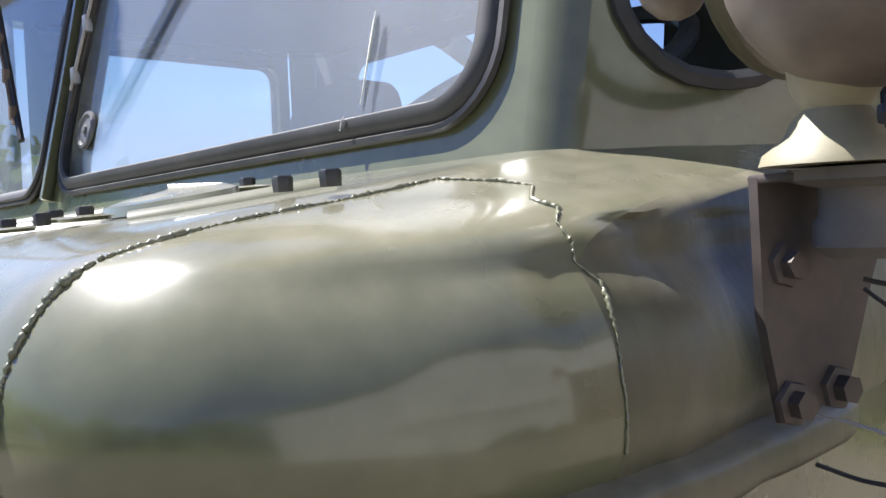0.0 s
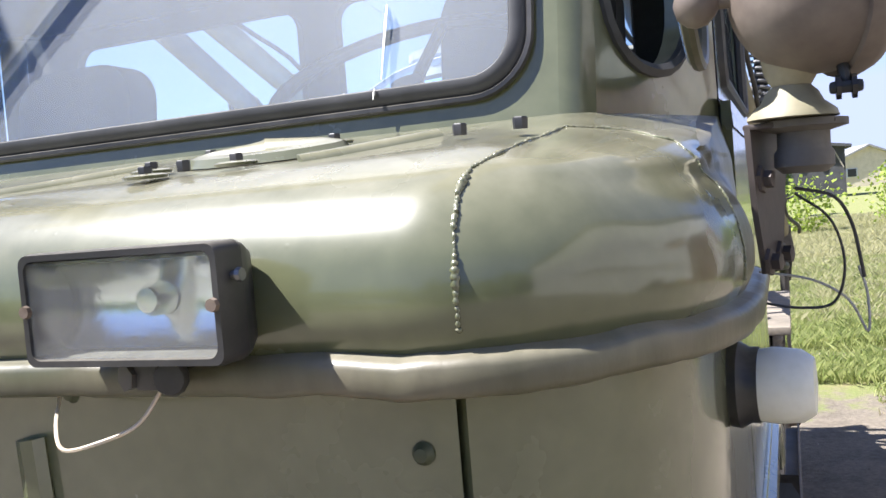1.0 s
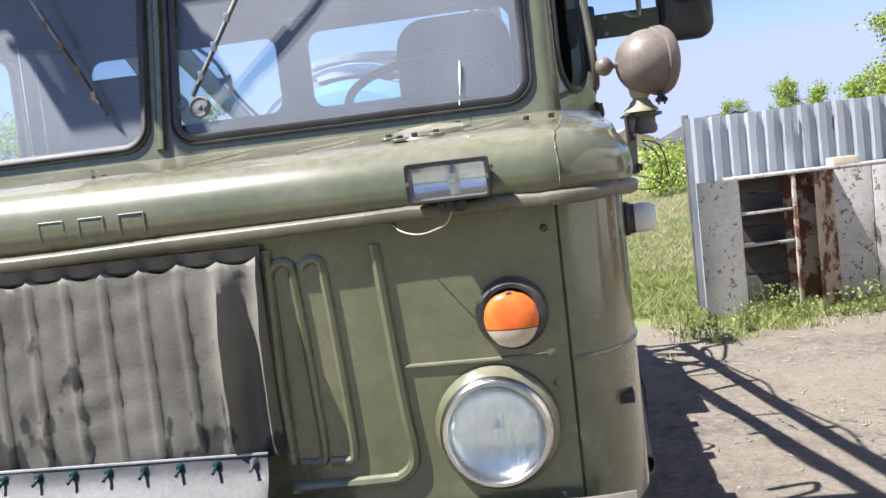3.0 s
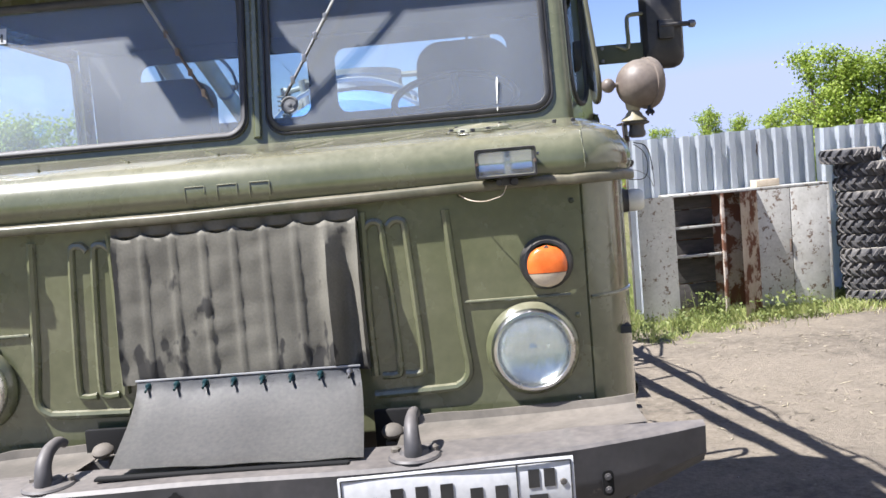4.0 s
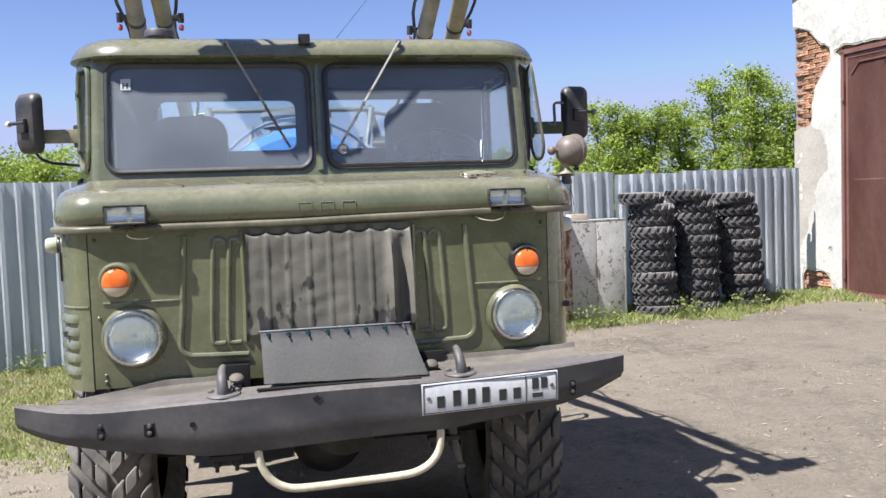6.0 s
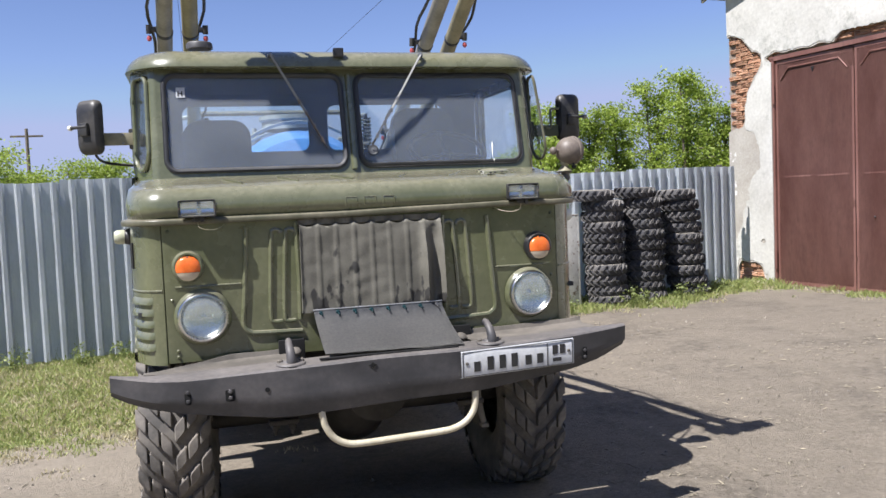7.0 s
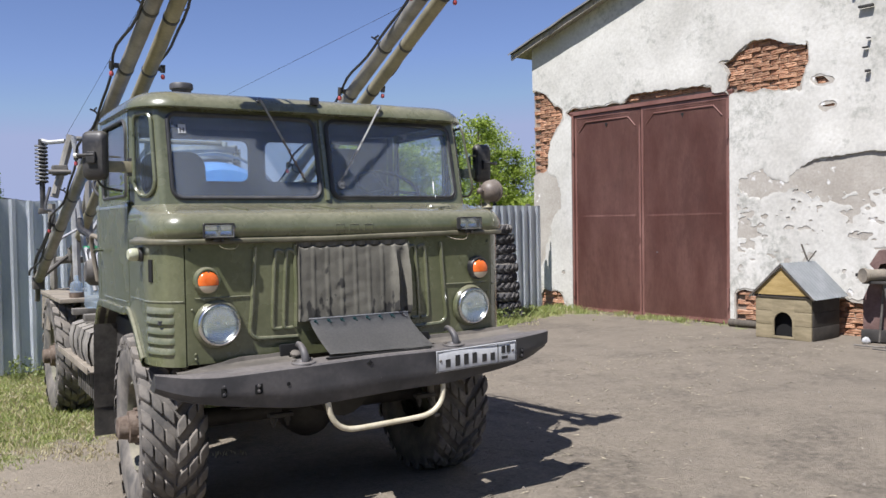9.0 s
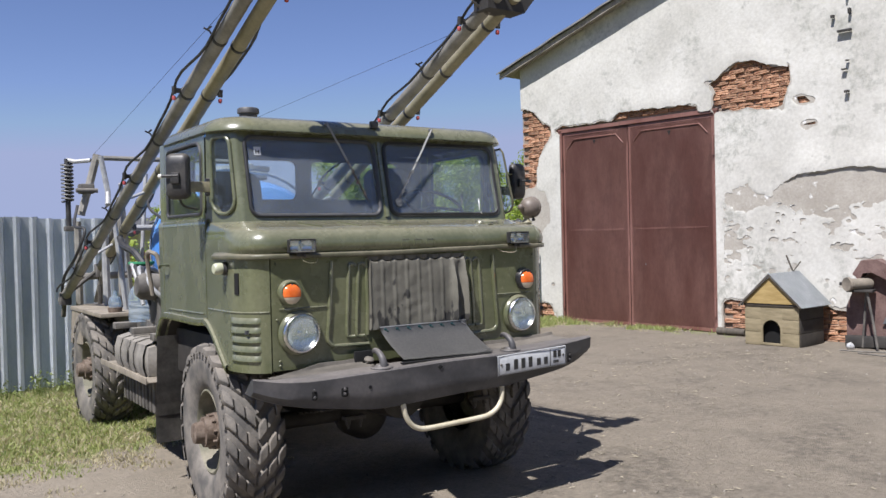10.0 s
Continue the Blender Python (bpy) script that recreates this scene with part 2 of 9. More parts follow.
M_MILK = material("white lamp dome", (0.70, 0.70, 0.62), (0.80, 0.80, 0.74), 14.0, 0.35, 0.0, 0.05, 90)
M_PLATE = material("white plate enamel", (0.46, 0.47, 0.48), (0.56, 0.57, 0.58), 7.0, 0.4, 0.0, 0.06, 60, dust=DUST, dust_top=0.3)
M_INK = material("black enamel and hole shade", (0.015, 0.015, 0.016), (0.03, 0.03, 0.03), 9.0, 0.45, 0.0, 0.0)
# flat black that stands in for the shade inside holes, slots and gaps
M_HOLE_SHADE = material("painted hole shade", (0.003, 0.003, 0.003), (0.004, 0.004, 0.004), 9.0, 1.0, 0.0, 0.0)
M_REFLECTOR = material("aged silvered reflector", (0.66, 0.64, 0.61), (0.88, 0.86, 0.83), 34.0, 0.24, 1.0, 0.3, 60, 0.10)
M_TEAL = material("dark teal screw heads", (0.012, 0.040, 0.046), (0.02, 0.062, 0.068), 30.0, 0.35, 0.3, 0.1)
M_TOWBAR = material("cream painted tube", (0.45, 0.40, 0.28), (0.60, 0.55, 0.42), 14.0, 0.5, 0.0, 0.15, 80, spots=(0.12, 0.07, 0.04), spot_scale=26, spot_cut=0.68)
M_BOOM = material("weathered grey pipe", (0.17, 0.158, 0.135), (0.27, 0.255, 0.225), 7.0, 0.55, 0.1, 0.12, 60)
M_BOOM_OLIVE = material("weathered khaki pipe", (0.20, 0.18, 0.11), (0.29, 0.26, 0.17), 7.0, 0.55, 0.1, 0.12, 60)
M_GALV = material("dull galvanised tube", (0.30, 0.305, 0.31), (0.44, 0.44, 0.44), 12.0, 0.6, 0.25, 0.1, 70)
M_HOSE = material("black hose", (0.02, 0.02, 0.022), (0.05, 0.048, 0.046), 18.0, 0.55, 0.0, 0.1)
M_RED = material("faded red nozzle", (0.35, 0.045, 0.05), (0.45, 0.10, 0.10), 40.0, 0.5, 0.0, 0.0)
M_BLUE = material("blue plastic tank", (0.06, 0.23, 0.66), (0.09, 0.29, 0.74), 3.0, 0.38, 0.0, 0.03, 30, dust=(0.4, 0.45, 0.5), dust_top=0.25)
M_SPRINGW = material("grey coil spring", (0.09, 0.09, 0.09), (0.16, 0.16, 0.155), 20.0, 0.5, 0.1, 0.1)
M_DECK = material("dusty steel deck", (0.19, 0.165, 0.13), (0.30, 0.26, 0.205), 5.0, 0.8, 0.1, 0.2, 60)
M_TANK = material("dusty grey tank steel", (0.15, 0.138, 0.12), (0.27, 0.25, 0.22), 6.0, 0.75, 0.1, 0.25, 50, dust=(0.34, 0.31, 0.265), dust_top=0.5)
M_SIDEFLAP = material("slate blue rubber", (0.085, 0.10, 0.125), (0.13, 0.15, 0.18), 6.0, 0.5, 0.0, 0.1, 50)
M_WIPER = material("dull grey wiper steel", (0.19, 0.19, 0.185), (0.26, 0.26, 0.25), 20.0, 0.75, 0.0, 0.1, 80)
M_TRAY = material("dusty dark tray", (0.10, 0.09, 0.075), (0.17, 0.15, 0.125), 6.0, 0.75, 0.1, 0.2, 60)
M_WORN = material("dusty worn olive paint", (0.080, 0.080, 0.048), (0.135, 0.122, 0.082), 9.0, 0.40, 0.0, 0.30, 70, stretch=(1, 1, 0.5), dust=DUST, dust_top=0.25)
M_BRACKET = material("rusty dark bracket", (0.040, 0.034, 0.031), (0.085, 0.068, 0.058), 14.0, 0.5, 0.2, 0.15, 70)
M_DOME = material("yellowed lamp dome", (0.42, 0.43, 0.30), (0.52, 0.53, 0.40), 14.0, 0.4, 0.0, 0.05, 90)
M_SEAT = material("black seat vinyl", (0.018, 0.018, 0.02), (0.035, 0.035, 0.038), 8.0, 0.6, 0.0, 0.15)
# bluish film: dust, with the sky's reflected haze put into its colour
M_GLASS = glass("windscreen glass", film=0.112, film_colour=(0.42, 0.49, 0.60), haze=0.45)
M_SIDEGLASS = glass("clear cab glass", film=0.025, film_colour=(0.50, 0.56, 0.62))
# whitish films put the bright look of lit reflectors into the lens colour
M_LENS = glass("lamp glass", film=0.075, film_colour=(0.74, 0.76, 0.80), rough=0.05)
M_CLEARLENS = glass("clear fog lamp glass", film=0.06, film_colour=(0.78, 0.78, 0.78), rough=0.02)
M_MIRROR = material("old mirror back", (0.02, 0.02, 0.022), (0.045, 0.042, 0.04), 9.0, 0.45, 0.0, 0.1, 90, dust=DUST, dust_top=0.25)
M_SILVER = material("silvered reflector", (0.82, 0.82, 0.83), (0.75, 0.75, 0.76), 30.0, 0.15, 1.0, 0.10, 200, 0.05)
M_BOTTLE = glass("plastic bottle", tint=(0.85, 0.93, 1.0), film=0.2, film_colour=(0.6, 0.7, 0.8), rough=0.08)


# ---- mesh helpers ----
def part(name, bm, mat, parent=None, label="", smooth=40, mods=None):
    """Links a bmesh as one mesh object under a thing, a part, or at top level."""
    me = bpy.data.meshes.new(name)
    bmesh.ops.recalc_face_normals(bm, faces=bm.faces)
    bm.to_mesh(me)
    bm.free()
    me.materials.append(mat)
    if smooth:
        me.polygons.foreach_set("use_smooth", [True] * len(me.polygons))
        me.set_sharp_from_angle(angle=radians(smooth))
    ob = new(name, me)
    if parent:
        ob.parent = parent
    if label:
        ob["label"] = label
    return ob


def share(name, me, parent, m):
    ob = new(name, me)
    ob.parent = parent
    ob.matrix_basis = m
    return ob


def thing(name, at=(0, 0, 0), rz=0.0, label="", category="", group="", kind=""):
    ob = new(name)
    ob.empty_display_size = 0.2
    ob.matrix_basis = pose(*at, 0, 0, rz)
    return tagged(ob, label, category, group, kind)


def BM():
    return bmesh.new()


def box(bm, c, s, bevel=0.0, m=None):
    r = bmesh.ops.create_cube(bm, size=1.0)
    vs = r["verts"]
    for v in vs:
        v.co = Vector((v.co.x * s[0], v.co.y * s[1], v.co.z * s[2]))
    if bevel:
        es = list({e for v in vs for e in v.link_edges})
        b = bmesh.ops.bevel(bm, geom=es, offset=bevel, segments=2, affect="EDGES", profile=0.6)
        vs = list({v for f in b["faces"] for v in f.verts} | {v for v in vs if v.is_valid})
    mm = Matrix.Translation(c) @ (m or Matrix.Identity(4))
    for v in vs:
        v.co = mm @ v.co
    return vs


def lathe(bm, prof, at=(0, 0, 0), axis=(0, 0, 1), n=24, m=None):
    """Turns (radius, height) pairs about an axis through a point."""
    q = Vector((0, 0, 1)).rotation_difference(Vector(axis).normalized()).to_matrix().to_4x4()
    mm = Matrix.Translation(at) @ q
    rings = []
    for r, h in prof:
        if r < 1e-5:
            rings.append([bm.verts.new(mm @ Vector((0, 0, h)))])
        else:
            rings.append([bm.verts.new(mm @ Vector((r * math.cos(2 * math.pi * k / n), r * math.sin(2 * math.pi * k / n), h))) for k in range(n)])
    for a, b in zip(rings, rings[1:]):
        for k in range(n):
            j = (k + 1) % n
            if len(a) == 1 and len(b) == 1:
                continue
            if len(a) == 1:
                bm.faces.new((a[0], b[k], b[j]))
            elif len(b) == 1:
                bm.faces.new((a[k], a[j], b[0]))
            else:
                bm.faces.new((a[k], a[j], b[j], b[k]))
    return rings


def cyl(bm, a, b, r, r2=None, n=14):
    a, b = Vector(a), Vector(b)
    h = (b - a).length
    r2 = r if r2 is None else r2
    lathe(bm, [(0, 0), (r, 0), (r2, h), (0, h)], a, b - a, n)


def tube(bm, pts, r, n=8, closed=False, caps=True, flat=1.0):
    """Sweeps a circle along a polyline; flat squeezes it along the running normal."""
    pts = [Vector(p) for p in pts]
    rings, k = [], len(pts)
    up = None
    for i, p in enumerate(pts):
        if closed:
            d = pts[(i + 1) % k] - pts[i - 1]
        else:
            d = pts[min(i + 1, k - 1)] - pts[max(i - 1, 0)]
        if d.length < 1e-7:
            d = Vector((0, 0, 1))
        d.normalize()
        if up is None:
            up = d.orthogonal().normalized()
        up = (up - d * up.dot(d))
        up = up.normalized() if up.length > 1e-6 else d.orthogonal().normalized()
        side = d.cross(up)
        rad = r[i] if isinstance(r, list) else r
        rings.append([bm.verts.new(p + rad * (math.cos(2 * math.pi * j / n) * up * flat + math.sin(2 * math.pi * j / n) * side)) for j in range(n)])
    pairs = list(zip(rings, rings[1:])) + ([(rings[-1], rings[0])] if closed else [])
    for a, b in pairs:
        for j in range(n):
            q = (j + 1) % n
            bm.faces.new((a[j], a[q], b[q], b[j]))
    if caps and not closed:
        bm.faces.new(rings[0])
        bm.faces.new(list(reversed(rings[-1])))


def curve_pts(ctrl, n=8):
    """Catmull-Rom points through the control points."""
    c = [Vector(p) for p in ctrl]
    c = [2 * c[0] - c[1]] + c + [2 * c[-1] - c[-2]]
    out = []
    for i in range(1, len(c) - 2):
        for k in range(n):
            t = k / n
            out.append(0.5 * (2 * c[i] + (c[i + 1] - c[i - 1]) * t + (2 * c[i - 1] - 5 * c[i] + 4 * c[i + 1] - c[i + 2]) * t * t
                              + (3 * c[i] - c[i - 1] - 3 * c[i + 1] + c[i + 2]) * t ** 3))
    out.append(c[-2])
    return out


def sheet(bm, rows):
    """Quads between rows of points. Returns the vertex rows."""
    vs = [[bm.verts.new(p) for p in row] for row in rows]
    for a, b in zip(vs, vs[1:]):
        for i in range(len(a) - 1):
            bm.faces.new((a[i], a[i + 1], b[i + 1], b[i]))
    return vs


def prism(bm, poly, fn, d0, d1):
    """A polygon of (u, v) pairs pushed from depth d0 to d1 by fn(u, v, d)."""
    a = [bm.verts.new(fn(u, v, d0)) for u, v in poly]
    b = [bm.verts.new(fn(u, v, d1)) for u, v in poly]
    bm.faces.new(a)
    bm.faces.new(list(reversed(b)))
    for i in range(len(poly)):
        j = (i + 1) % len(poly)
        bm.faces.new((a[j], a[i], b[i], b[j]))


def rrect(u0, u1, v0, v1, r, n=6):
    """A rounded rectangle, anticlockwise; r may be four radii from the lower left on."""
    rs = r if isinstance(r, (tuple, list)) else (r,) * 4
    out = []
    for (cu, cv, a0), q in zip(((u0, v0, 180), (u1, v0, 270), (u1, v1, 0), (u0, v1, 90)), rs):
        ccu = cu + (q if cu == u0 else -q)
        ccv = cv + (q if cv == v0 else -q)
        for k in range(n + 1):
            a = radians(a0 + 90 * k / n)
            out.append((ccu + q * math.cos(a), ccv + q * math.sin(a)))
    return out


def holed(bm, outer, hole, fn, depth):
    """A panel between an outer loop and a hole of the same count, with the hole's edge turned in by depth."""
    o = [bm.verts.new(fn(u, v, 0)) for u, v in outer]
    h = [bm.verts.new(fn(u, v, 0)) for u, v in hole]
    i_ = [bm.verts.new(fn(u, v, depth)) for u, v in hole]
    k = len(outer)
    for a, b in ((o, h), (h, i_)):
        for x in range(k):
            y = (x + 1) % k
            bm.faces.new((a[x], a[y], b[y], b[x]))
    bmesh.ops.remove_doubles(bm, verts=o, dist=1e-5)

# ---- the truck ----
XC = -0.018
truck = thing("truck", (XC, 0, 0), 0, "olive green forward-control army truck with a dark bumper, parked on dirt", "truck")
CAB_REAR = 1.53


def low_outline(u):
    """The cab's lower outline: front from 0 to 1, rounded corner to 2, side to 3."""
    s, a = (1 if u >= 0 else -1), abs(u)
    if a <= 1:
        x, y = 0.88 * a, 0.004 * a
    elif a <= 2:
        t = (a - 1) * math.pi / 2
        x, y = 0.88 + 0.165 * math.sin(t), 0.004 + 0.25 * (1 - math.cos(t))
    else:
        x, y = 1.045, 0.254 + (a - 2) * (CAB_REAR - 0.254)
    return Vector((s * x, y, 0))


def top_outline(u):
    """The outline of the window band's base."""
    s, a = (1 if u >= 0 else -1), abs(u)
    if a <= 1:
        x, y = 0.905 * a, 0.325
    elif a <= 1.25:
        t = (a - 1) / 0.25
        x, y = 0.905 + 0.032 * t, 0.325 + 0.020 * t * t
    elif a <= 2:
        t = (a - 1.25) / 0.75
        x, y = 0.937 + 0.093 * t, 0.345 + 0.245 * t
    else:
        x, y = 1.03, 0.59 + (a - 2) * 0.06
    return Vector((s * x, y, 0))


def u_of_y(y):
    return 2 + (y - 0.254) / (CAB_REAR - 0.254)


HOOD = [(-0.03, 1.500), (-0.085, 1.530), (-0.08, 1.565), (-0.035, 1.597), (0.04, 1.621), (0.15, 1.634), (0.28, 1.643), (0.45, 1.651), (0.64, 1.661), (0.82, 1.671), (1.0, 1.681)]


def hood_point(u, v):
    """A point of the cowl over the cornice; v from 0 at the cornice to 10 at the windows."""
    i = min(int(v), len(HOOD) - 2)
    f = v - i
    h = [HOOD[max(0, min(len(HOOD) - 1, k))] for k in (i - 1, i, i + 1, i + 2)]
    w, z = [0.5 * (2 * h[1][k] + (h[2][k] - h[0][k]) * f + (2 * h[0][k] - 5 * h[1][k] + 4 * h[2][k] - h[3][k]) * f * f
                   + (3 * h[1][k] - h[0][k] - 3 * h[2][k] + h[3][k]) * f ** 3) for k in (0, 1)]
    p = low_outline(u)
    if w < 0:
        e = 1e-3
        tan = (low_outline(u + e) - low_outline(u - e)).normalized()
        fade = (abs(u) - (2.0 if u > 0 else 1.5)) / (0.28 if u > 0 else 0.55)
        q = p + Vector((tan.y, -tan.x, 0)) * (-w * 0.325 * (1 - 0.85 * max(0.0, min(1.0, fade))))
    else:
        q = p + (top_outline(u) - p) * w
    return Vector((q.x, q.y, z))


def skin(us, z0, z1, rows=6, turn=0.012):
    """A patch of the lower cab side with its edges turned in; z0 may depend on u."""
    bm = BM()
    grid = []
    for k in range(rows + 1):
        row = []
        for u in us:
            p = low_outline(u)
            b = z0(u) if callable(z0) else z0
            p.z = b + (z1 - b) * k / rows
            row.append(p)
        grid.append(row)
    sheet(bm, grid)
    edge = [e for e in bm.edges if e.is_boundary]
    r = bmesh.ops.extrude_edge_only(bm, edges=edge)
    for v in [g for g in r["geom"] if isinstance(g, bmesh.types.BMVert)]:
        v.co += (Vector((0, 0.7, v.co.z)) - v.co).normalized() * turn
    return bm


def span(a, b, n):
    return [a + (b - a) * k / n for k in range(n + 1)]


def arch_bottom(u):
    """The lower edge of the cab: down at the front corner, cut up over the wheel."""
    a = abs(u)
    if a <= 2:
        return 0.872
    y = low_outline(a).y
    if y < 0.32:
        return 0.872
    if y < 0.58:
        return 0.872 + (y - 0.32) / 0.26 * 0.205
    return 1.077


U_SEAM = 1.10
part("front_panel", skin(span(-U_SEAM + 0.012, U_SEAM - 0.012, 44), 0.88, 1.500), M_PAINT, truck)
for s in (-1, 1):
    us = span(s * (U_SEAM + 0.012), s * 2.0, 12) + span(s * 2.02, s * u_of_y(0.60), 10)
    part("corner_panel", skin(us, arch_bottom, 1.500), M_PAINT, truck)
    part("rear_quarter_panel", skin(span(s * u_of_y(1.44), s * 3.0, 3), 1.077, 1.69), M_PAINT, truck)

# cowl
def cowl_pt(u, v):
    p = hood_point(u, v)
    dent = noise.noise(Vector((p.x * 3.2, p.y * 4, p.z * 3 + 7))) * 0.0030
    if u > 1.0:
        k = min(1.0, (u - 1.0) / 0.15)
        dent += noise.noise(Vector((p.x * 7, p.y * 7, p.z * 7))) * 0.0045 * k
        dent -= 0.0035 * k * abs(noise.noise(Vector((p.x * 12 + 4, p.y * 12, p.z * 9))))
    if u > 1.78 and v < 5:
        dent -= 0.008 * min(1.0, (u - 1.78) / 0.1) * max(0.0, noise.noise(Vector((p.x * 22, p.y * 26, p.z * 5 + 2))))
    return p + (p - Vector((0, 0.7, 1.3))).normalized() * dent


bm = BM()
us = span(-u_of_y(0.60), -2, 8)[:-1] + span(-2, -1, 14)[:-1] + span(-1, 1, 40)[:-1] + span(1, 1.86, 36)
sheet(bm, [[cowl_pt(u, k / 5) for u in us] for k in range(51)])
side = BM()
sheet(side, [[cowl_pt(u, k / 5) for u in span(1.86, 2, 10)[:-1] + span(2, u_of_y(0.60), 14)] for k in range(51)])
part("cowl_side", side, M_WORN, truck, "battered dusty olive side of the cowl", smooth=60)
cowl = part("cowl", bm, M_PAINT, truck, "dented dusty olive cowl with weld seams", smooth=60)

# cornice: a rolled lip under the cowl
bm = BM()
us_c = span(-u_of_y(0.47), -2, 6)[:-1] + span(-2, -1, 12)[:-1] + span(-1, 0.6, 30)[:-1] + span(0.6, 1, 24)[:-1] + span(1, 2, 36)[:-1] + span(2, u_of_y(0.47), 10)
prof = [(0.0, 1.474), (0.036, 1.473), (0.041, 1.475), (0.043, 1.479), (0.044, 1.492), (0.041, 1.496), (0.036, 1.498), (0.012, 1.503), (0.004, 1.512)]
rows = []
for off, z in prof:
    row = []
    for u in us_c:
        p = low_outline(u)
        e = 1e-3
        tan = (low_outline(u + e) - low_outline(u - e)).normalized()
        nrm = Vector((tan.y, -tan.x, 0))
        end = min(1.0, (u_of_y(0.47) - abs(u)) / 0.05 + 0.25)
        wob = noise.noise(Vector((p.x * 3, p.y * 3, 3))) * 0.0022
        if u > 0.7:
            wob += noise.noise(Vector((p.x * 20, p.y * 20, z * 8))) * 0.003 + noise.noise(Vector((p.x * 55, p.y * 55, z * 30))) * 0.0016
        lift = 0.016 * max(0.0, min(1.0, (u + 0.2) / 0.9))
        row.append(Vector((p.x, p.y, z + wob + lift)) + nrm * (off * 0.8 * end))
    rows.append(row)
sheet(bm, rows)
part("cornice", bm, M_WORN, truck, smooth=50)

# weld beads round the patched corner
def bead(path, r=0.0055):
    bm = BM()
    pts = []
    for a, b in zip(path, path[1:]):
        k = max(2, int((hood_point(*a) - hood_point(*b)).length / 0.0013))
        pts += [(a[0] + (b[0] - a[0]) * i / k, a[1] + (b[1] - a[1]) * i / k) for i in range(k)]
    line = []
    rnd = random.Random(5)
    for u, v in pts:
        p = cowl_pt(u, v)
        d = (p - Vector((0, 0.7, 1.3))).normalized()
        line.append(p + d * 0.0006 + Vector((rnd.uniform(-1, 1), rnd.uniform(-1, 1), rnd.uniform(-1, 1))) * 0.0004)
    tube(bm, line, [r * max(0.06, 0.40 + 0.60 * abs(math.sin(i * 0.95 + 2 * noise.noise(Vector((i * 0.11, 7, 0))))) + 1.15 * noise.noise(Vector((i * 0.06, 2, 0))) + rnd.uniform(-0.08, 0.08)) for i in range(len(line))], 8)
    return bm


part("weld_bead", bead([(1.12, 0.9), (1.12, 2.0), (1.12, 2.7), (1.13, 3.3), (1.14, 4.2)], 0.0023), M_PAINT, truck, smooth=70)
part("weld_bead", bead([(1.14, 4.2), (1.18, 5.0), (1.2, 5.8), (1.22, 7.1), (1.23, 7.8)], 0.0018), M_PAINT, truck, smooth=70)
part("weld_bead", bead([(1.23, 7.8), (1.39, 7.5), (1.50, 7.1), (1.62, 6.0), (1.71, 5.4), (1.76, 4.7), (1.83, 4.0)], 0.0014), M_PAINT, truck, smooth=70)
part("weld_bead", bead([(1.83, 4.0), (1.88, 3.2), (1.87, 2.6), (1.86, 2.0), (1.86, 0.9)], 0.0010), M_PAINT, truck, smooth=70)

# stamped plain marks on the front of the cowl where a maker's badge stood
for k, x in enumerate((-0.085, 0.0, 0.085)):
    bm = BM()
    u0 = x / 0.88
    for a, b in (((-0.028, 0.75), (-0.028, 1.9)), ((-0.028, 1.9), (0.024, 1.9)), ((0.024, 1.9), (0.024, 1.45 - 0.3 * k))):
        pts = [hood_point(u0 + (a[0] + (b[0] - a[0]) * t / 6) / 0.88, a[1] + (b[1] - a[1]) * t / 6) for t in range(7)]
        tube(bm, pts, 0.0022, 6)
    part("stamped_mark", bm, M_PAINT, truck)

# cowl top: pegs on washers, oval vent cover, pressed grooves
pegs = [(0.582, 0.13), (0.613, 0.085), (0.64, 0.10), (0.595, 0.20), (0.682, 0.115), (0.715, 0.225), (0.863, 0.16), (0.914, 0.157)]


def cowl_z(x, y):
    w = max(0.0, (y - 0.004) / 0.321)
    for (a, za), (b, zb) in zip(HOOD, HOOD[1:]):
        if a <= w <= b:
            return za + (zb - za) * (w - a) / (b - a)
    return 1.681


for i, (x, y) in enumerate(pegs):
    bm = BM()
    z = cowl_z(x, y)
    if i not in (2, 6, 7):
        lathe(bm, [(0, 0.003), (0.017, 0.003), (0.019, 0.0055), (0.015, 0.007), (0, 0.007)], (x, y, z), (0, -0.06, 1), 18)
    w = part("washer", bm, M_PAINT, truck) if len(bm.verts) else (bm.free(), truck)[1]
    bm = BM()
    lathe(bm, [(0, 0.006), (0.0058, 0.006), (0.0062, 0.014), (0.005, 0.0155), (0, 0.0155)], (x, y, z - 0.002), (0.04, -0.06, 1), 6)
    part("peg", bm, M_BLACK, w)
bm = BM()
ov = [(0.665 + 0.085 * math.cos(a), 0.185 + 0.042 * math.sin(a)) for a in [2 * math.pi * k / 28 for k in range(28)]]
rings = []
for f, dz in ((1.0, 0.001), (0.93, 0.009), (0.72, 0.012), (0.0, 0.012)):
    rings.append([Vector((0.665 + (x - 0.665) * f, 0.185 + (y - 0.185) * f, cowl_z(x, y) + dz)) for x, y in ov])
sheet(bm, [r + r[:1] for r in rings])
part("vent_cover", bm, M_PAINT, truck, "dusty pressed oval cover")
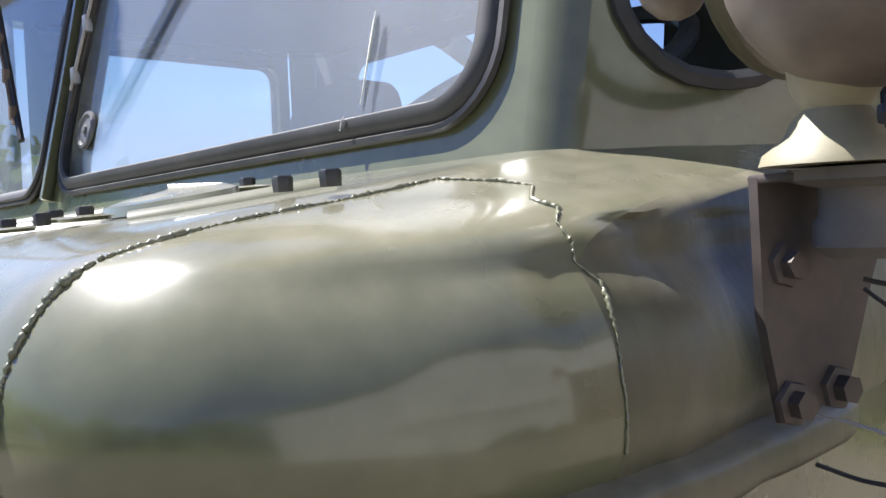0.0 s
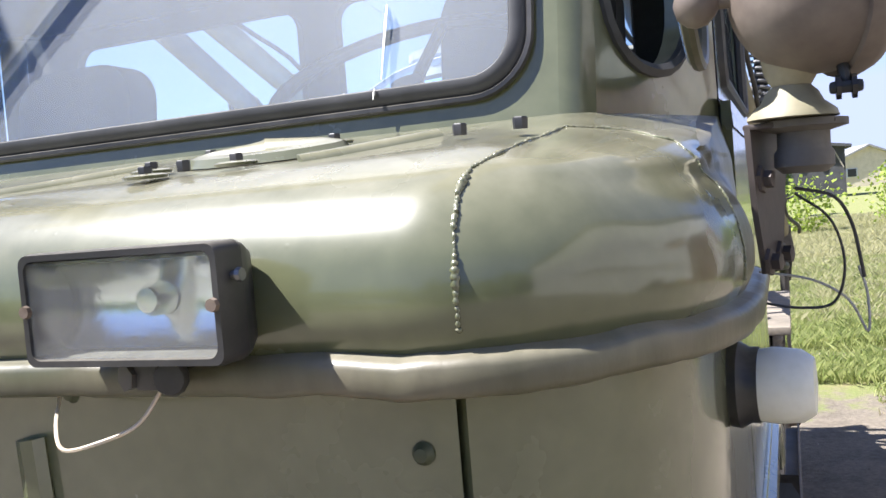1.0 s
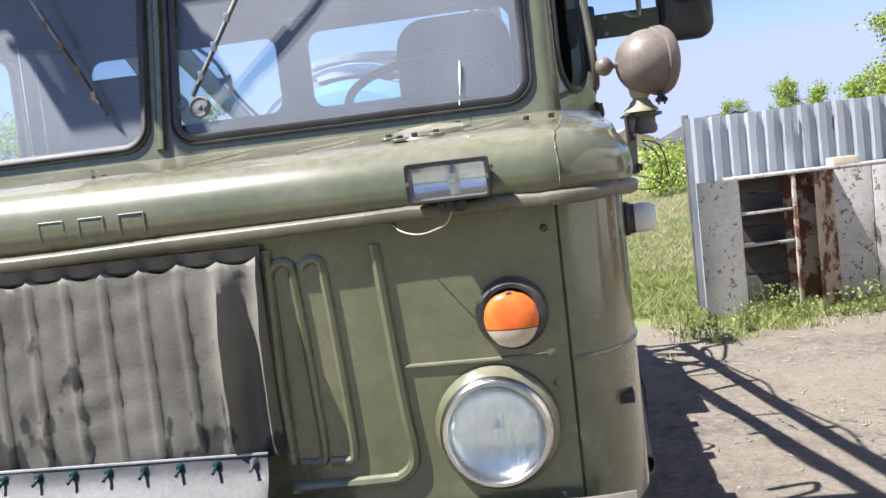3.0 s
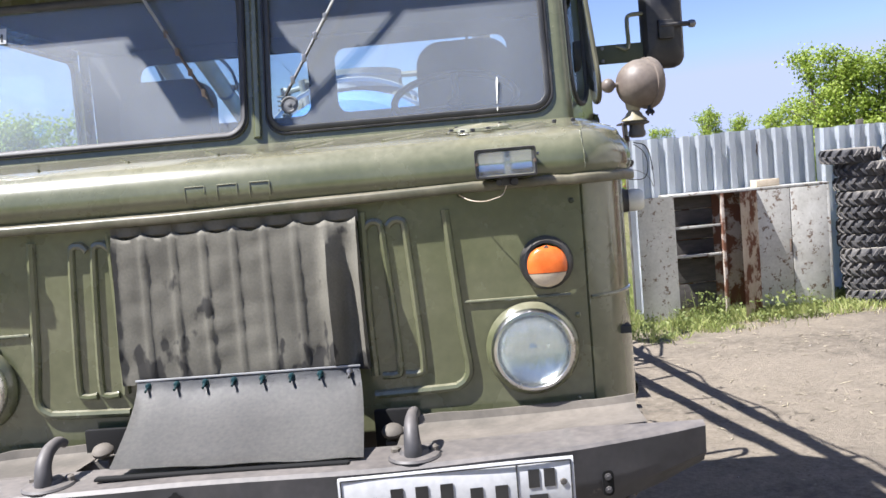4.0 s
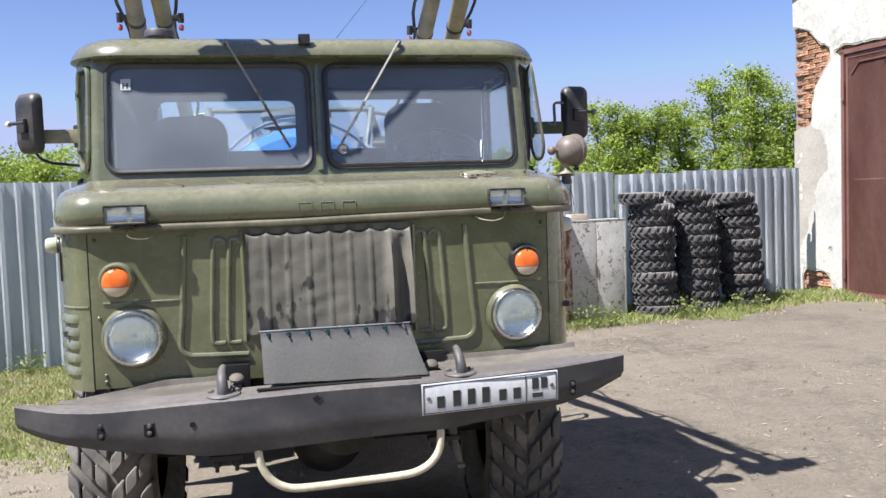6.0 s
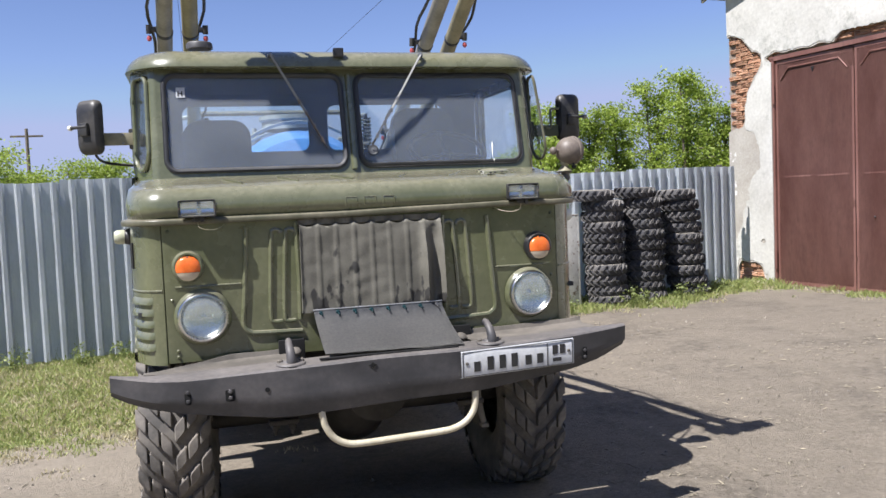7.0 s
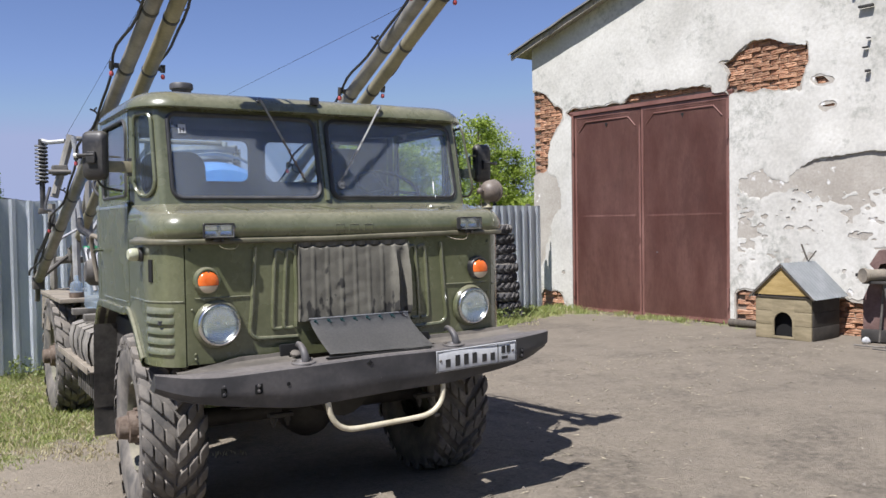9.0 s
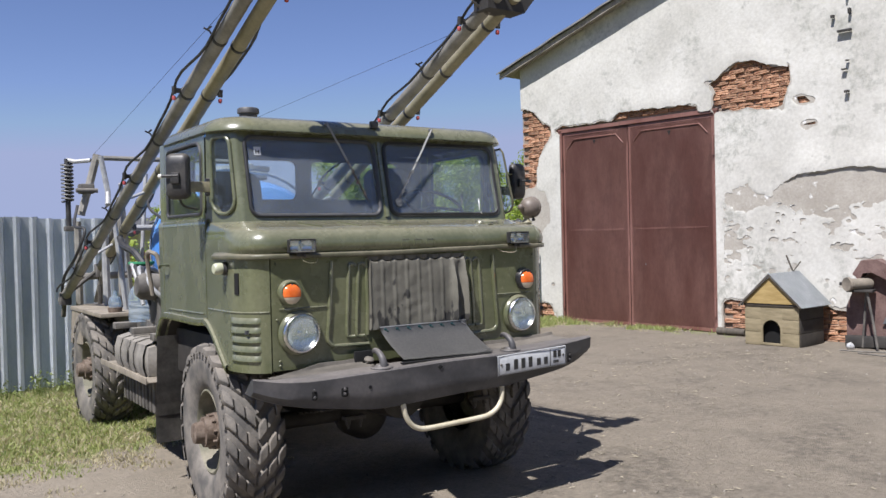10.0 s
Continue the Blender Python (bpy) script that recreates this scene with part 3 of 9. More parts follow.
for x0, y0, x1, y1 in ((0.40, 0.085, 0.50, 0.22), (0.74, 0.12, 0.82, 0.23), (0.16, 0.10, 0.24, 0.24), (-0.05, 0.10, -0.13, 0.24), (-0.30, 0.10, -0.38, 0.24), (-0.55, 0.09, -0.63, 0.24)):
    bm = BM()
    tube(bm, [(x0 + (x1 - x0) * t / 8, y0 + (y1 - y0) * t / 8, cowl_z(0, y0 + (y1 - y0) * t / 8) - 0.0015) for t in range(9)], 0.010, 8, flat=0.4)
    part("pressed_rib", bm, M_PAINT, truck)
# black disc on the cowl, coloured as a hole's shade
bm = BM()
lathe(bm, [(0.0, 0.002), (0.008, 0.002), (0.009, 0.0)], (-0.045, 0.125, cowl_z(0, 0.125)), (0, -0.1, 1), 12)
part("bolt_hole", bm, M_HOLE_SHADE, truck)

# ridges of the front panel
def ridge(pts, r=0.011, m=M_PAINT):
    bm = BM()
    tube(bm, pts, r, 8)
    return part("pressed_ridge", bm, m, truck)


for s in (-1, 1):
    ridge([(s * 0.585, 0.001, 1.205), (s * 0.68, 0.001, 1.205), (s * 0.79, 0.002, 1.205), (s * 0.86, 0.003, 1.205)], 0.005)
    pts = [(s * 0.552, 0.0, 1.45), (s * 0.572, 0.0, 1.15), (s * 0.583, 0.0, 1.045), (s * 0.578, 0.0, 1.01), (s * 0.555, 0.0, 0.989), (s * 0.52, 0.0, 0.983), (s * 0.33, 0.0, 0.978)]
    ridge(curve_pts(pts, 5), 0.012)
    for x in (0.385, 0.446):
        ridge(curve_pts([(s * (x - 0.045), 0.0, 1.418), (s * (x - 0.030), 0.0, 1.432), (s * (x - 0.008), 0.0, 1.430), (s * x, 0.0, 1.40), (s * (x + 0.012), 0.0, 1.2), (s * (x + 0.018), 0.0, 1.05), (s * (x + 0.004), 0.0, 1.028), (s * (x - 0.03), 0.0, 1.028)], 5), 0.010)
    ridge([(s * 0.336, 0.0, 1.46), (s * 0.332, -0.004, 1.2), (s * 0.336, 0.0, 1.03)], 0.012)
    us = span(s * (U_SEAM + 0.03), s * 2.0, 12) + span(s * 2.03, s * u_of_y(0.58), 5)
    ridge([low_outline(u) + Vector((0, 0, 1.198 - 0.004 * abs(u))) for u in us], 0.005)
    for x, z in ((0.879, 1.447), (0.594, 1.484), (0.862, 0.93), (0.862, 0.905), (0.875, 1.15)):
        bm = BM()
        lathe(bm, [(0, 0.006), (0.0045, 0.005), (0.0065, 0.001), (0.008, 0.0)], (s * x, 0.003, z), (0, -1, 0), 12)
        part("panel_screw", bm, M_PAINT_DARK if z > 1.4 else M_PAINT, truck)
for z in (1.135, 1.085, 1.035, 0.985, 0.935):
    bm = BM()
    rows = []
    for k in range(5):
        t = k / 4
        row = []
        for u in span(-1.30, -1.93, 12):
            p = low_outline(u)
            e = min(1.0, (abs(u) - 1.30) / 0.06, (1.93 - abs(u)) / 0.06)
            n_ = Vector((p.x - math.copysign(0.88, p.x), (p.y - 0.254) * 0.6, 0)).normalized()
            row.append(p + n_ * (0.013 * e * math.sin(t * math.pi * 0.5)) + Vector((0, 0, z + 0.03 * (1 - t))))
        rows.append(row)
    rows.append([p + Vector((0, 0, -0.004)) - Vector((p.x, p.y - 0.5, 0)).normalized() * 0.02 for p in rows[-1]])
    sheet(bm, rows)
    part("louvre", bm, M_PAINT, truck)

# window band: front with two openings
def front_fn(s):
    return lambda u, v, d: Vector((s * u, 0.325 + (v - 1.69) * 0.225 + d * 0.97, v - d * 0.22))


WIN = (0.036, 0.872, 1.711, 2.166)
for s in (-1, 1):
    bm = BM()
    fn = front_fn(s)
    hole = rrect(*WIN, 0.055, 6)
    holed(bm, rrect(0.0, 0.905, 1.63, 2.215, 0.0, 6), hole, fn, 0.035)
    part("windscreen_frame", bm, M_PAINT, truck)
    bm = BM()
    tube(bm, [fn(u, v, -0.005) for u, v in rrect(WIN[0] + 0.004, WIN[1] - 0.004, WIN[2] + 0.004, WIN[3] - 0.004, 0.052, 8)], 0.0115, 10, closed=True, flat=0.55)
    seal = part("window_seal", bm, M_RUBBER, truck, "black rubber seal")
    bm = BM()
    tube(bm, [fn(u, v, -0.005) for u, v in rrect(WIN[0] - 0.007, WIN[1] + 0.007, WIN[2] - 0.007, WIN[3] + 0.007, 0.06, 8)], 0.0042, 6, closed=True)
    part("seal_bead", bm, M_BLACK, seal)
    bm = BM()
    prism(bm, rrect(WIN[0] + 0.006, WIN[1] - 0.006, WIN[2] + 0.006, WIN[3] - 0.006, 0.05, 8), fn, 0.002, 0.007)
    g = part("windscreen_glass", bm, M_GLASS, truck, "dusty windscreen pane", smooth=20)
    g.visible_shadow = False
bm = BM()
tube(bm, [(0, 0.322 + k * 0.053, 1.70 + k * 0.235) for k in range(3)], 0.016, 8, flat=0.5)
part("windscreen_pillar", bm, M_PAINT, truck)
# a white streak on the driver's pane
bm = BM()
f1 = front_fn(1)
tube(bm, [f1(0.716, 1.738, 0.0), f1(0.717, 1.752, 0.0), f1(0.7185, 1.775, 0.0), f1(0.720, 1.795, 0.0), f1(0.721, 1.810, 0.0), f1(0.7215, 1.818, 0.0)], [0.0008, 0.0014, 0.0026, 0.0036, 0.0028, 0.0006], 8, flat=0.3)
tube(bm, [f1(0.7155, 1.712, -0.0168), f1(0.7158, 1.719, -0.0168), f1(0.716, 1.724, -0.0155)], [0.0012, 0.0022, 0.0008], 6, flat=0.4)
part("glass_chip", bm, M_MILK, truck, "white streak of bird lime on the glass")
bm = BM()
lathe(bm, [(0.027, 0.0), (0.026, 0.004), (0.022, 0.005), (0.019, 0.002), (0.006, 0.003), (0.005, 0.006), (0.0, 0.007)], f1(0.10, 1.79, -0.001), (0, -1, 0.22), 20)
part("wiper_stop", bm, M_FLAP, truck, "round rubber sucker on the glass")
bm = BM()
fm = front_fn(-1)
prism(bm, [(0.775, 2.06), (0.815, 2.06), (0.815, 2.108), (0.775, 2.108)], fm, -0.001, 0.001)
stick = part("glass_sticker", bm, M_PLATE, truck, "small white sticker with dark bars")
for u0, u1, v0, v1 in ((0.802, 0.808, 2.066, 2.09), (0.785, 0.791, 2.066, 2.09), (0.791, 0.802, 2.077, 2.081)):
    bm = BM()
    prism(bm, [(u0, v0), (u1, v0), (u1, v1), (u0, v1)], fm, -0.0025, -0.001)
    part("sticker_bar", bm, M_INK, stick)

# window band: rounded pillars and sides
def side_x(z):
    return 1.03 - (z - 1.69) * 0.01


def front_y(z):
    return 0.325 + (z - 1.69) * 0.225


for s in (-1, 1):
    bm = BM()
    rows = []
    for k in range(7):
        z = 1.63 + k * (2.215 - 1.63) / 6
        row = []
        for j in range(7):
            t = j / 6
            row.append(Vector((s * (0.905 + 0.032 * (t if t < 0.5 else 0.5 + (t - 0.5))), front_y(z) + 0.020 * t * t, z)))
        rows.append(row)
    sheet(bm, rows)
    part("corner_pillar", bm, M_PAINT, truck)

    def sfn(u, v, d, s=s):
        return Vector((s * (side_x(v) - d), u, v))
    # quarter window
    bm = BM()
    def qfn(u, v, d, s=s):
        a_, b_ = Vector((0.937, front_y(v) + 0.020, v)), Vector((side_x(v), 0.615, v))
        t_ = (b_ - a_).normalized()
        p_ = a_ + (b_ - a_) * u - Vector((t_.y, -t_.x, 0)) * d
        return Vector((s * p_.x, p_.y, p_.z))
    hole = []
    for u, v in rrect(0.0, 0.19, 1.727, 2.165, (0.09, 0.085, 0.05, 0.05), 6):
        hole.append((0.045 + 0.73 * u / 0.19, v))
    holed(bm, rrect(0.0, 1.0, 1.63, 2.215, 0.0, 6), hole, qfn, 0.03)
    part("quarter_panel", bm, M_PAINT, truck)
    qh = [(u, v) for u, v in hole]
    hinge = qfn(0.83, 1.9, -0.012)
    hinge.z = 0
    swing = Matrix.Identity(4) if s < 0 else Matrix.Translation(hinge) @ Matrix.Rotation(radians(20), 4, "Z") @ Matrix.Translation(-hinge)
    bm = BM()
    tube(bm, [swing @ qfn(u, v, -0.008) for u, v in qh], 0.011 if s < 0 else 0.0075, 8, closed=True)
    qf = part("quarter_window", bm, M_PAINT if s < 0 else M_WORN, truck, "narrow hinged side window, swung open" if s > 0 else "narrow hinged side window")
    bm = BM()
    prism(bm, qh, lambda u, v, d, sw=swing, q=qfn: sw @ q(u, v, d), -0.004, 0.001)
    g = part("pane", bm, M_SIDEGLASS, qf, smooth=20)
    g.visible_shadow = False
    bm = BM()
    tube(bm, [qfn(u, v, 0.0) for u, v in qh], 0.008, 6, closed=True)
    part("quarter_seal", bm, M_RUBBER, truck)
    for z in (1.815, 2.06):
        bm = BM()
        cyl(bm, qfn(0.83, z - 0.02, -0.012), qfn(0.83, z + 0.02, -0.012), 0.008, n=10)
        box(bm, qfn(0.76, z, -0.012), (0.010, 0.045, 0.016), 0.003)
        part("hinge", bm, M_PAINT_DARK, qf)

    # door: lower skin, frame with window, handle
    door = part("door", skin(span(s * u_of_y(0.612), s * u_of_y(1.428), 10), 1.085, 1.70, rows=7), M_PAINT, truck)
    bm = BM()
    dh = rrect(0.70, 1.37, 1.735, 2.155, (0.03, 0.03, 0.05, 0.09), 6)
    holed(bm, rrect(0.64, 1.428, 1.70, 2.205, 0.0, 6), dh, sfn, 0.03)
    part("door_frame", bm, M_PAINT, door)
    bm = BM()
    tube(bm, [sfn(u, v, 0.0) for u, v in dh], 0.010, 8, closed=True)
    part("door_seal", bm, M_RUBBER, door)
    bm = BM()
    prism(bm, dh, sfn, 0.012, 0.016)
    g = part("door_glass", bm, M_SIDEGLASS, door, smooth=20)
    g.visible_shadow = False
    bm = BM()
    rows = []
    for k in range(6):
        y = 0.60 + k * (CAB_REAR - 0.60) / 5
        rows.append([Vector((s * x, y, z)) for x, z in ((1.047, 1.668), (1.046, 1.685), (1.040, 1.697), (1.030, 1.704))])
    sheet(bm, rows)
    part("waist_moulding", bm, M_PAINT, door)
    bm = BM()
    tube(bm, curve_pts([(s * 1.05, 1.30, 1.425), (s * 1.085, 1.31, 1.43), (s * 1.09, 1.36, 1.425), (s * 1.085, 1.40, 1.41)], 5), 0.008, 8)
    part("door_handle", bm, M_PAINT_DARK, door, "bent steel door handle")
    ridge([(s * 1.046, 0.66, 1.155), (s * 1.047, 1.0, 1.15), (s * 1.046, 1.36, 1.145)], 0.005)
    bm = BM()
    rows = [[Vector((s * (side_x(z) if z > 1.7 else 1.045), y, z)) for y in (1.434, CAB_REAR)] for z in (1.69, 1.705, 1.95, 2.21)]
    sheet(bm, rows)
    part("rear_pillar", bm, M_PAINT, truck)
    # wheel arch flange
    bm = BM()
    path = [(0.285, 0.862), (0.32, 0.872), (0.58, 1.077), (0.80, 1.082), (1.36, 1.082), (1.50, 1.06), (1.62, 0.93)]
    pts = curve_pts([Vector((s * 1.05, y, z)) for y, z in path], 4)
    rows = []
    for off, dz in ((-0.06, -0.012), (0.004, -0.004), (0.012, 0.012), (0.010, 0.034), (-0.004, 0.040)):
        rows.append([p + Vector((s * off, 0, dz)) for p in pts])
    sheet(bm, rows)
    part("wheel_arch", bm, M_PAINT, truck, "dusty folded wheel arch edge")
    # near-black sheet closing the space over the wheel
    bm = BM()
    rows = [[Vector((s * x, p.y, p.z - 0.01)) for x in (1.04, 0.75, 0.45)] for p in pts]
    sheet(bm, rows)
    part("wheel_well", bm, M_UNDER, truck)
    # small side lamp
    ly = 0.30 if s > 0 else 0.285
    bm = BM()
    lathe(bm, [(0, 0), (0.036, 0), (0.038, 0.012), (0.033, 0.020), (0.033, 0.028), (0.0, 0.028)], (s * 1.043, ly, 1.425), (s, -0.08, 0), 20)
    sl = part("side_lamp", bm, M_BLACK, truck, "white dome side lamp on a black base")
    bm = BM()
    lathe(bm, [(0.031, 0.026), (0.033, 0.04), (0.031, 0.062), (0.024, 0.072), (0, 0.074)], (s * 1.043, ly, 1.425), (s, -0.08, 0), 20)
    part("dome", bm, M_MILK if s > 0 else M_DOME, sl)
# black plate on the surface; the slot's shade is its colour
bm = BM()
box(bm, (-1.0345, 0.155, 1.345), (0.006, 0.034, 0.112), m=Matrix.Rotation(radians(16), 4, "Z"))
part("vent_slot", bm, M_HOLE_SHADE, truck)

# roof with its overhanging lip
def roof_ring(d, z, y0=0.365, y1=1.60, w=1.047, r=0.26):
    rr = max(0.03, r - d)
    return [Vector((x, y, z)) for x, y in rrect(-w + d, w - d, y0 + d, y1 - d, rr, 10)]


bm = BM()
rows = [roof_ring(0.075, 2.196), roof_ring(0.012, 2.192), roof_ring(0.0, 2.199), roof_ring(0.002, 2.207)]
for d in (0.012, 0.03, 0.055, 0.09, 0.14, 0.22, 0.34, 0.48, 0.60):
    z = 2.207 + 0.070 * (1 - math.exp(-d / 0.035)) + 0.050 * (1 - math.exp(-d / 0.35))
    rows.append(roof_ring(d, z))
vs = sheet(bm, [r + r[:1] for r in rows])
bmesh.ops.remove_doubles(bm, verts=bm.verts, dist=1e-4)
bmesh.ops.contextual_create(bm, geom=[e for e in bm.edges if e.is_boundary and all(v.co.z > 2.3 for v in e.verts)])
part("roof", bm, M_PAINT, truck, "dusty olive roof with an overhanging front lip", smooth=50)
bm = BM()
rows = [roof_ring(0.06, 2.198), roof_ring(0.10, 2.24), roof_ring(0.3, 2.27), roof_ring(0.60, 2.275)]
sheet(bm, [r + r[:1] for r in rows])
bmesh.ops.remove_doubles(bm, verts=bm.verts, dist=1e-4)
bmesh.ops.contextual_create(bm, geom=[e for e in bm.edges if e.is_boundary and all(v.co.z > 2.25 for v in e.verts)])
part("headlining", bm, M_DARK, truck)
bm = BM()
box(bm, (-0.045, 0.385, 2.268), (0.05, 0.03, 0.045), 0.006)
part("roof_lamp", bm, M_BLACK, truck, "small black roof lamp")
bm = BM()
lathe(bm, [(0, 0), (0.055, 0), (0.055, 0.035), (0.066, 0.037), (0.066, 0.062), (0.06, 0.070), (0, 0.072)], (-0.69, 0.80, 2.315), (0, 0, 1), 20)
part("roof_vent_cap", bm, M_BUMPER, truck, "dark mushroom vent cap")

# back wall with two windows
def back_fn(u, v, d):
    return Vector((u, CAB_REAR + d, v))


for s in (-1, 1):
    bm = BM()
    hole = [(s * u, v) for u, v in rrect(0.058, 0.80, 1.862, 2.138, 0.05, 6)]
    holed(bm, [(s * u, v) for u, v in rrect(0.0, 1.025, 1.70, 2.21, 0.0, 6)], hole, back_fn, -0.03)
    part("back_wall", bm, M_DARK, truck)
    bm = BM()
    prism(bm, hole, back_fn, -0.012, -0.008)
    g = part("back_glass", bm, M_SIDEGLASS, truck, smooth=20)
    g.visible_shadow = False
bm = BM()
box(bm, (0, CAB_REAR - 0.005, 1.39), (2.05, 0.03, 0.62))
part("back_panel", bm, M_PAINT, truck)

# inside of the cab
bm = BM()
box(bm, (0, 0.79, 1.09), (2.04, 1.44, 0.02))
part("cab_floor", bm, M_DARK, truck)
# dark lining boxes, added so the gaps between panels show dark
bm = BM()
box(bm, (0, 0.05, 1.18), (1.76, 0.02, 0.56))
for s in (-1, 1):
    box(bm, (s * 1.005, 1.06, 1.37), (0.02, 0.86, 0.58))
    box(bm, (s * 0.945, 0.165, 1.18), (0.02, 0.24, 0.54), m=Matrix.Rotation(radians(s * -32), 4, "Z"))
part("inner_lining", bm, M_DARK, truck)
bm = BM()
rows = [[Vector((x, y, z)) for x in span(-0.93, 0.93, 10)] for y, z in ((0.348, 1.700), (0.44, 1.705), (0.50, 1.695), (0.525, 1.66), (0.52, 1.45), (0.40, 1.35))]
sheet(bm, rows)
part("dashboard", bm, M_DARK, truck, "dark dashboard")
bm = BM()
box(bm, (0, 0.98, 1.36), (0.62, 0.95, 0.50), 0.08)
part("engine_cover", bm, M_DARK, truck)
for s in (-1, 1):
    bm = BM()
    box(bm, (s * 0.60, 1.06, 1.44), (0.46, 0.46, 0.14), 0.05)
    seat = part("seat", bm, M_SEAT, truck, "black vinyl cab seat")
    bm = BM()
    zt = 2.09 if s > 0 else 2.035
    prism(bm, rrect(-0.19, 0.19, 1.48, zt, (0.04, 0.04, 0.10, 0.10), 6), lambda u, v, d, s=s: Vector((s * 0.615 + u, 1.26 + d + (v - 1.48) * 0.14, v)), -0.05, 0.05)
    part("backrest", bm, M_SEAT, seat)
bm = BM()
c = Vector((0.585, 0.70, 1.80))
ax = Vector((0, -0.50, 0.86)).normalized()
e1 = Vector((1, 0, 0))
e2 = ax.cross(e1)
tube(bm, [c + 0.205 * (math.cos(a) * e1 + math.sin(a) * e2) for a in [2 * math.pi * k / 36 for k in range(36)]], 0.0125, 8, closed=True)
wheel_s = part("steering_wheel", bm, M_BLACK, truck, "thin black steering wheel")
for a in (90, 210, 330):
    bm = BM()
    tube(bm, [c - ax * 0.03, c + 0.20 * (math.cos(radians(a)) * e1 + math.sin(radians(a)) * e2)], 0.010, 8)
    part("spoke", bm, M_BLACK, wheel_s)
bm = BM()
cyl(bm, c - ax * 0.5, c - ax * 0.01, 0.025)
part("steering_column", bm, M_BLACK, wheel_s)

# quilted grille cover
bm = BM()
rows = []
NX, NZ = 73, 26
for j in range(NZ):
    v = j / (NZ - 1)
    row = []
    for i in range(NX):
        u = i / (NX - 1)
        x = -0.328 + 0.655 * u + (1 - v) * 0.010 * (0.5 - u)
        z = 1.452 - 0.395 * v + noise.noise(Vector((u * 11, 0, 2))) * 0.006 * (1 - v)
        cell = (u * 8) % 1.0
        dc = min(cell, 1 - cell)
        puff = 0.003 * math.sin(math.pi * cell) + 0.0085 * math.exp(-(dc / 0.085) ** 2)
        sag = noise.noise(Vector((u * 4, v * 2.0, 5))) * 0.008 + 0.004 * noise.noise(Vector((u * 9 + v * 6, v * 7 - u * 4, 3)))
        sag += min(1.0, 2.5 * v) * (0.036 * math.exp(-((u - 0.878) / 0.030) ** 2) + 0.030 * math.exp(-((u - 1.0) / 0.018) ** 2) - 0.020 * math.exp(-((u - 0.94) / 0.03) ** 2))
        end = min(1.0, 8 * v + 0.25, 6 * (1 - v) + 0.35)
        scal = 0.014 * abs(math.sin(math.pi * cell)) * (1 - min(1, 9 * v))
        row.append(Vector((x, min(-0.006, -0.022 - (puff + sag) * end - 0.012 * v), z - scal)))
    rows.append(row)
sheet(bm, rows)
ed = bmesh.ops.extrude_edge_only(bm, edges=[e for e in bm.edges if e.is_boundary])
for v in [g for g in ed["geom"] if isinstance(g, bmesh.types.BMVert)]:
    v.co.y = -0.003
part("grille_cover", bm, M_QUILT, truck, "stained quilted cloth cover over the grille", smooth=80)
bm = BM()
rows = []
for j in range(5):
    rows.append([Vector((x, -0.006 - 0.016 * abs(math.sin(math.pi * (((x + 0.325) / 0.08) % 1))) * (1 if j < 4 else 0), 1.472 - 0.008 * j)) for x in span(-0.33, 0.328, 64)])
sheet(bm, rows)
part("cover_hem", bm, M_QUILT, truck)

# sheet-metal air flap under the cover
bm = BM()
rows = []
for j in range(11):
    v = j / 10
    y = -0.052 - 0.235 * v ** 1.6
    z = 1.072 - 0.160 * v ** 0.95
    rows.append([Vector((-0.283 + 0.010 * v + (0.585 + 0.020 * v) * k / 24, y - 0.004 * math.sin(k * 0.5 + v * 3) * v, z + 0.006 * noise.noise(Vector((k * 0.2, v, 3))) - 0.010 * v * (k / 24))) for k in range(25)])
sheet(bm, rows)
bmesh.ops.solidify(bm, geom=bm.faces[:], thickness=0.003)
flap = part("air_flap", bm, M_FLAP, truck, "bent grey sheet-steel air flap")
bm = BM()
box(bm, (0.010, -0.054, 1.071), (0.592, 0.004, 0.005), 0.001)
part("clamp_strip", bm, M_GALV, flap, "thin pale steel strip along the top edge")
for k in range(8):
    bm = BM()
    x = -0.252 + 0.0755 * k
    lathe(bm, [(0, 0.013), (0.005, 0.012), (0.0075, 0.006), (0.010, 0.0), (0, 0)], (x, -0.056, 1.056), (0, -1, 0.25), 10)
    cyl(bm, (x, -0.06, 1.056), (x + 0.002, -0.085, 1.048), 0.0035, n=6)
    part("screw", bm, M_TEAL if k < 7 else M_STEEL, flap)

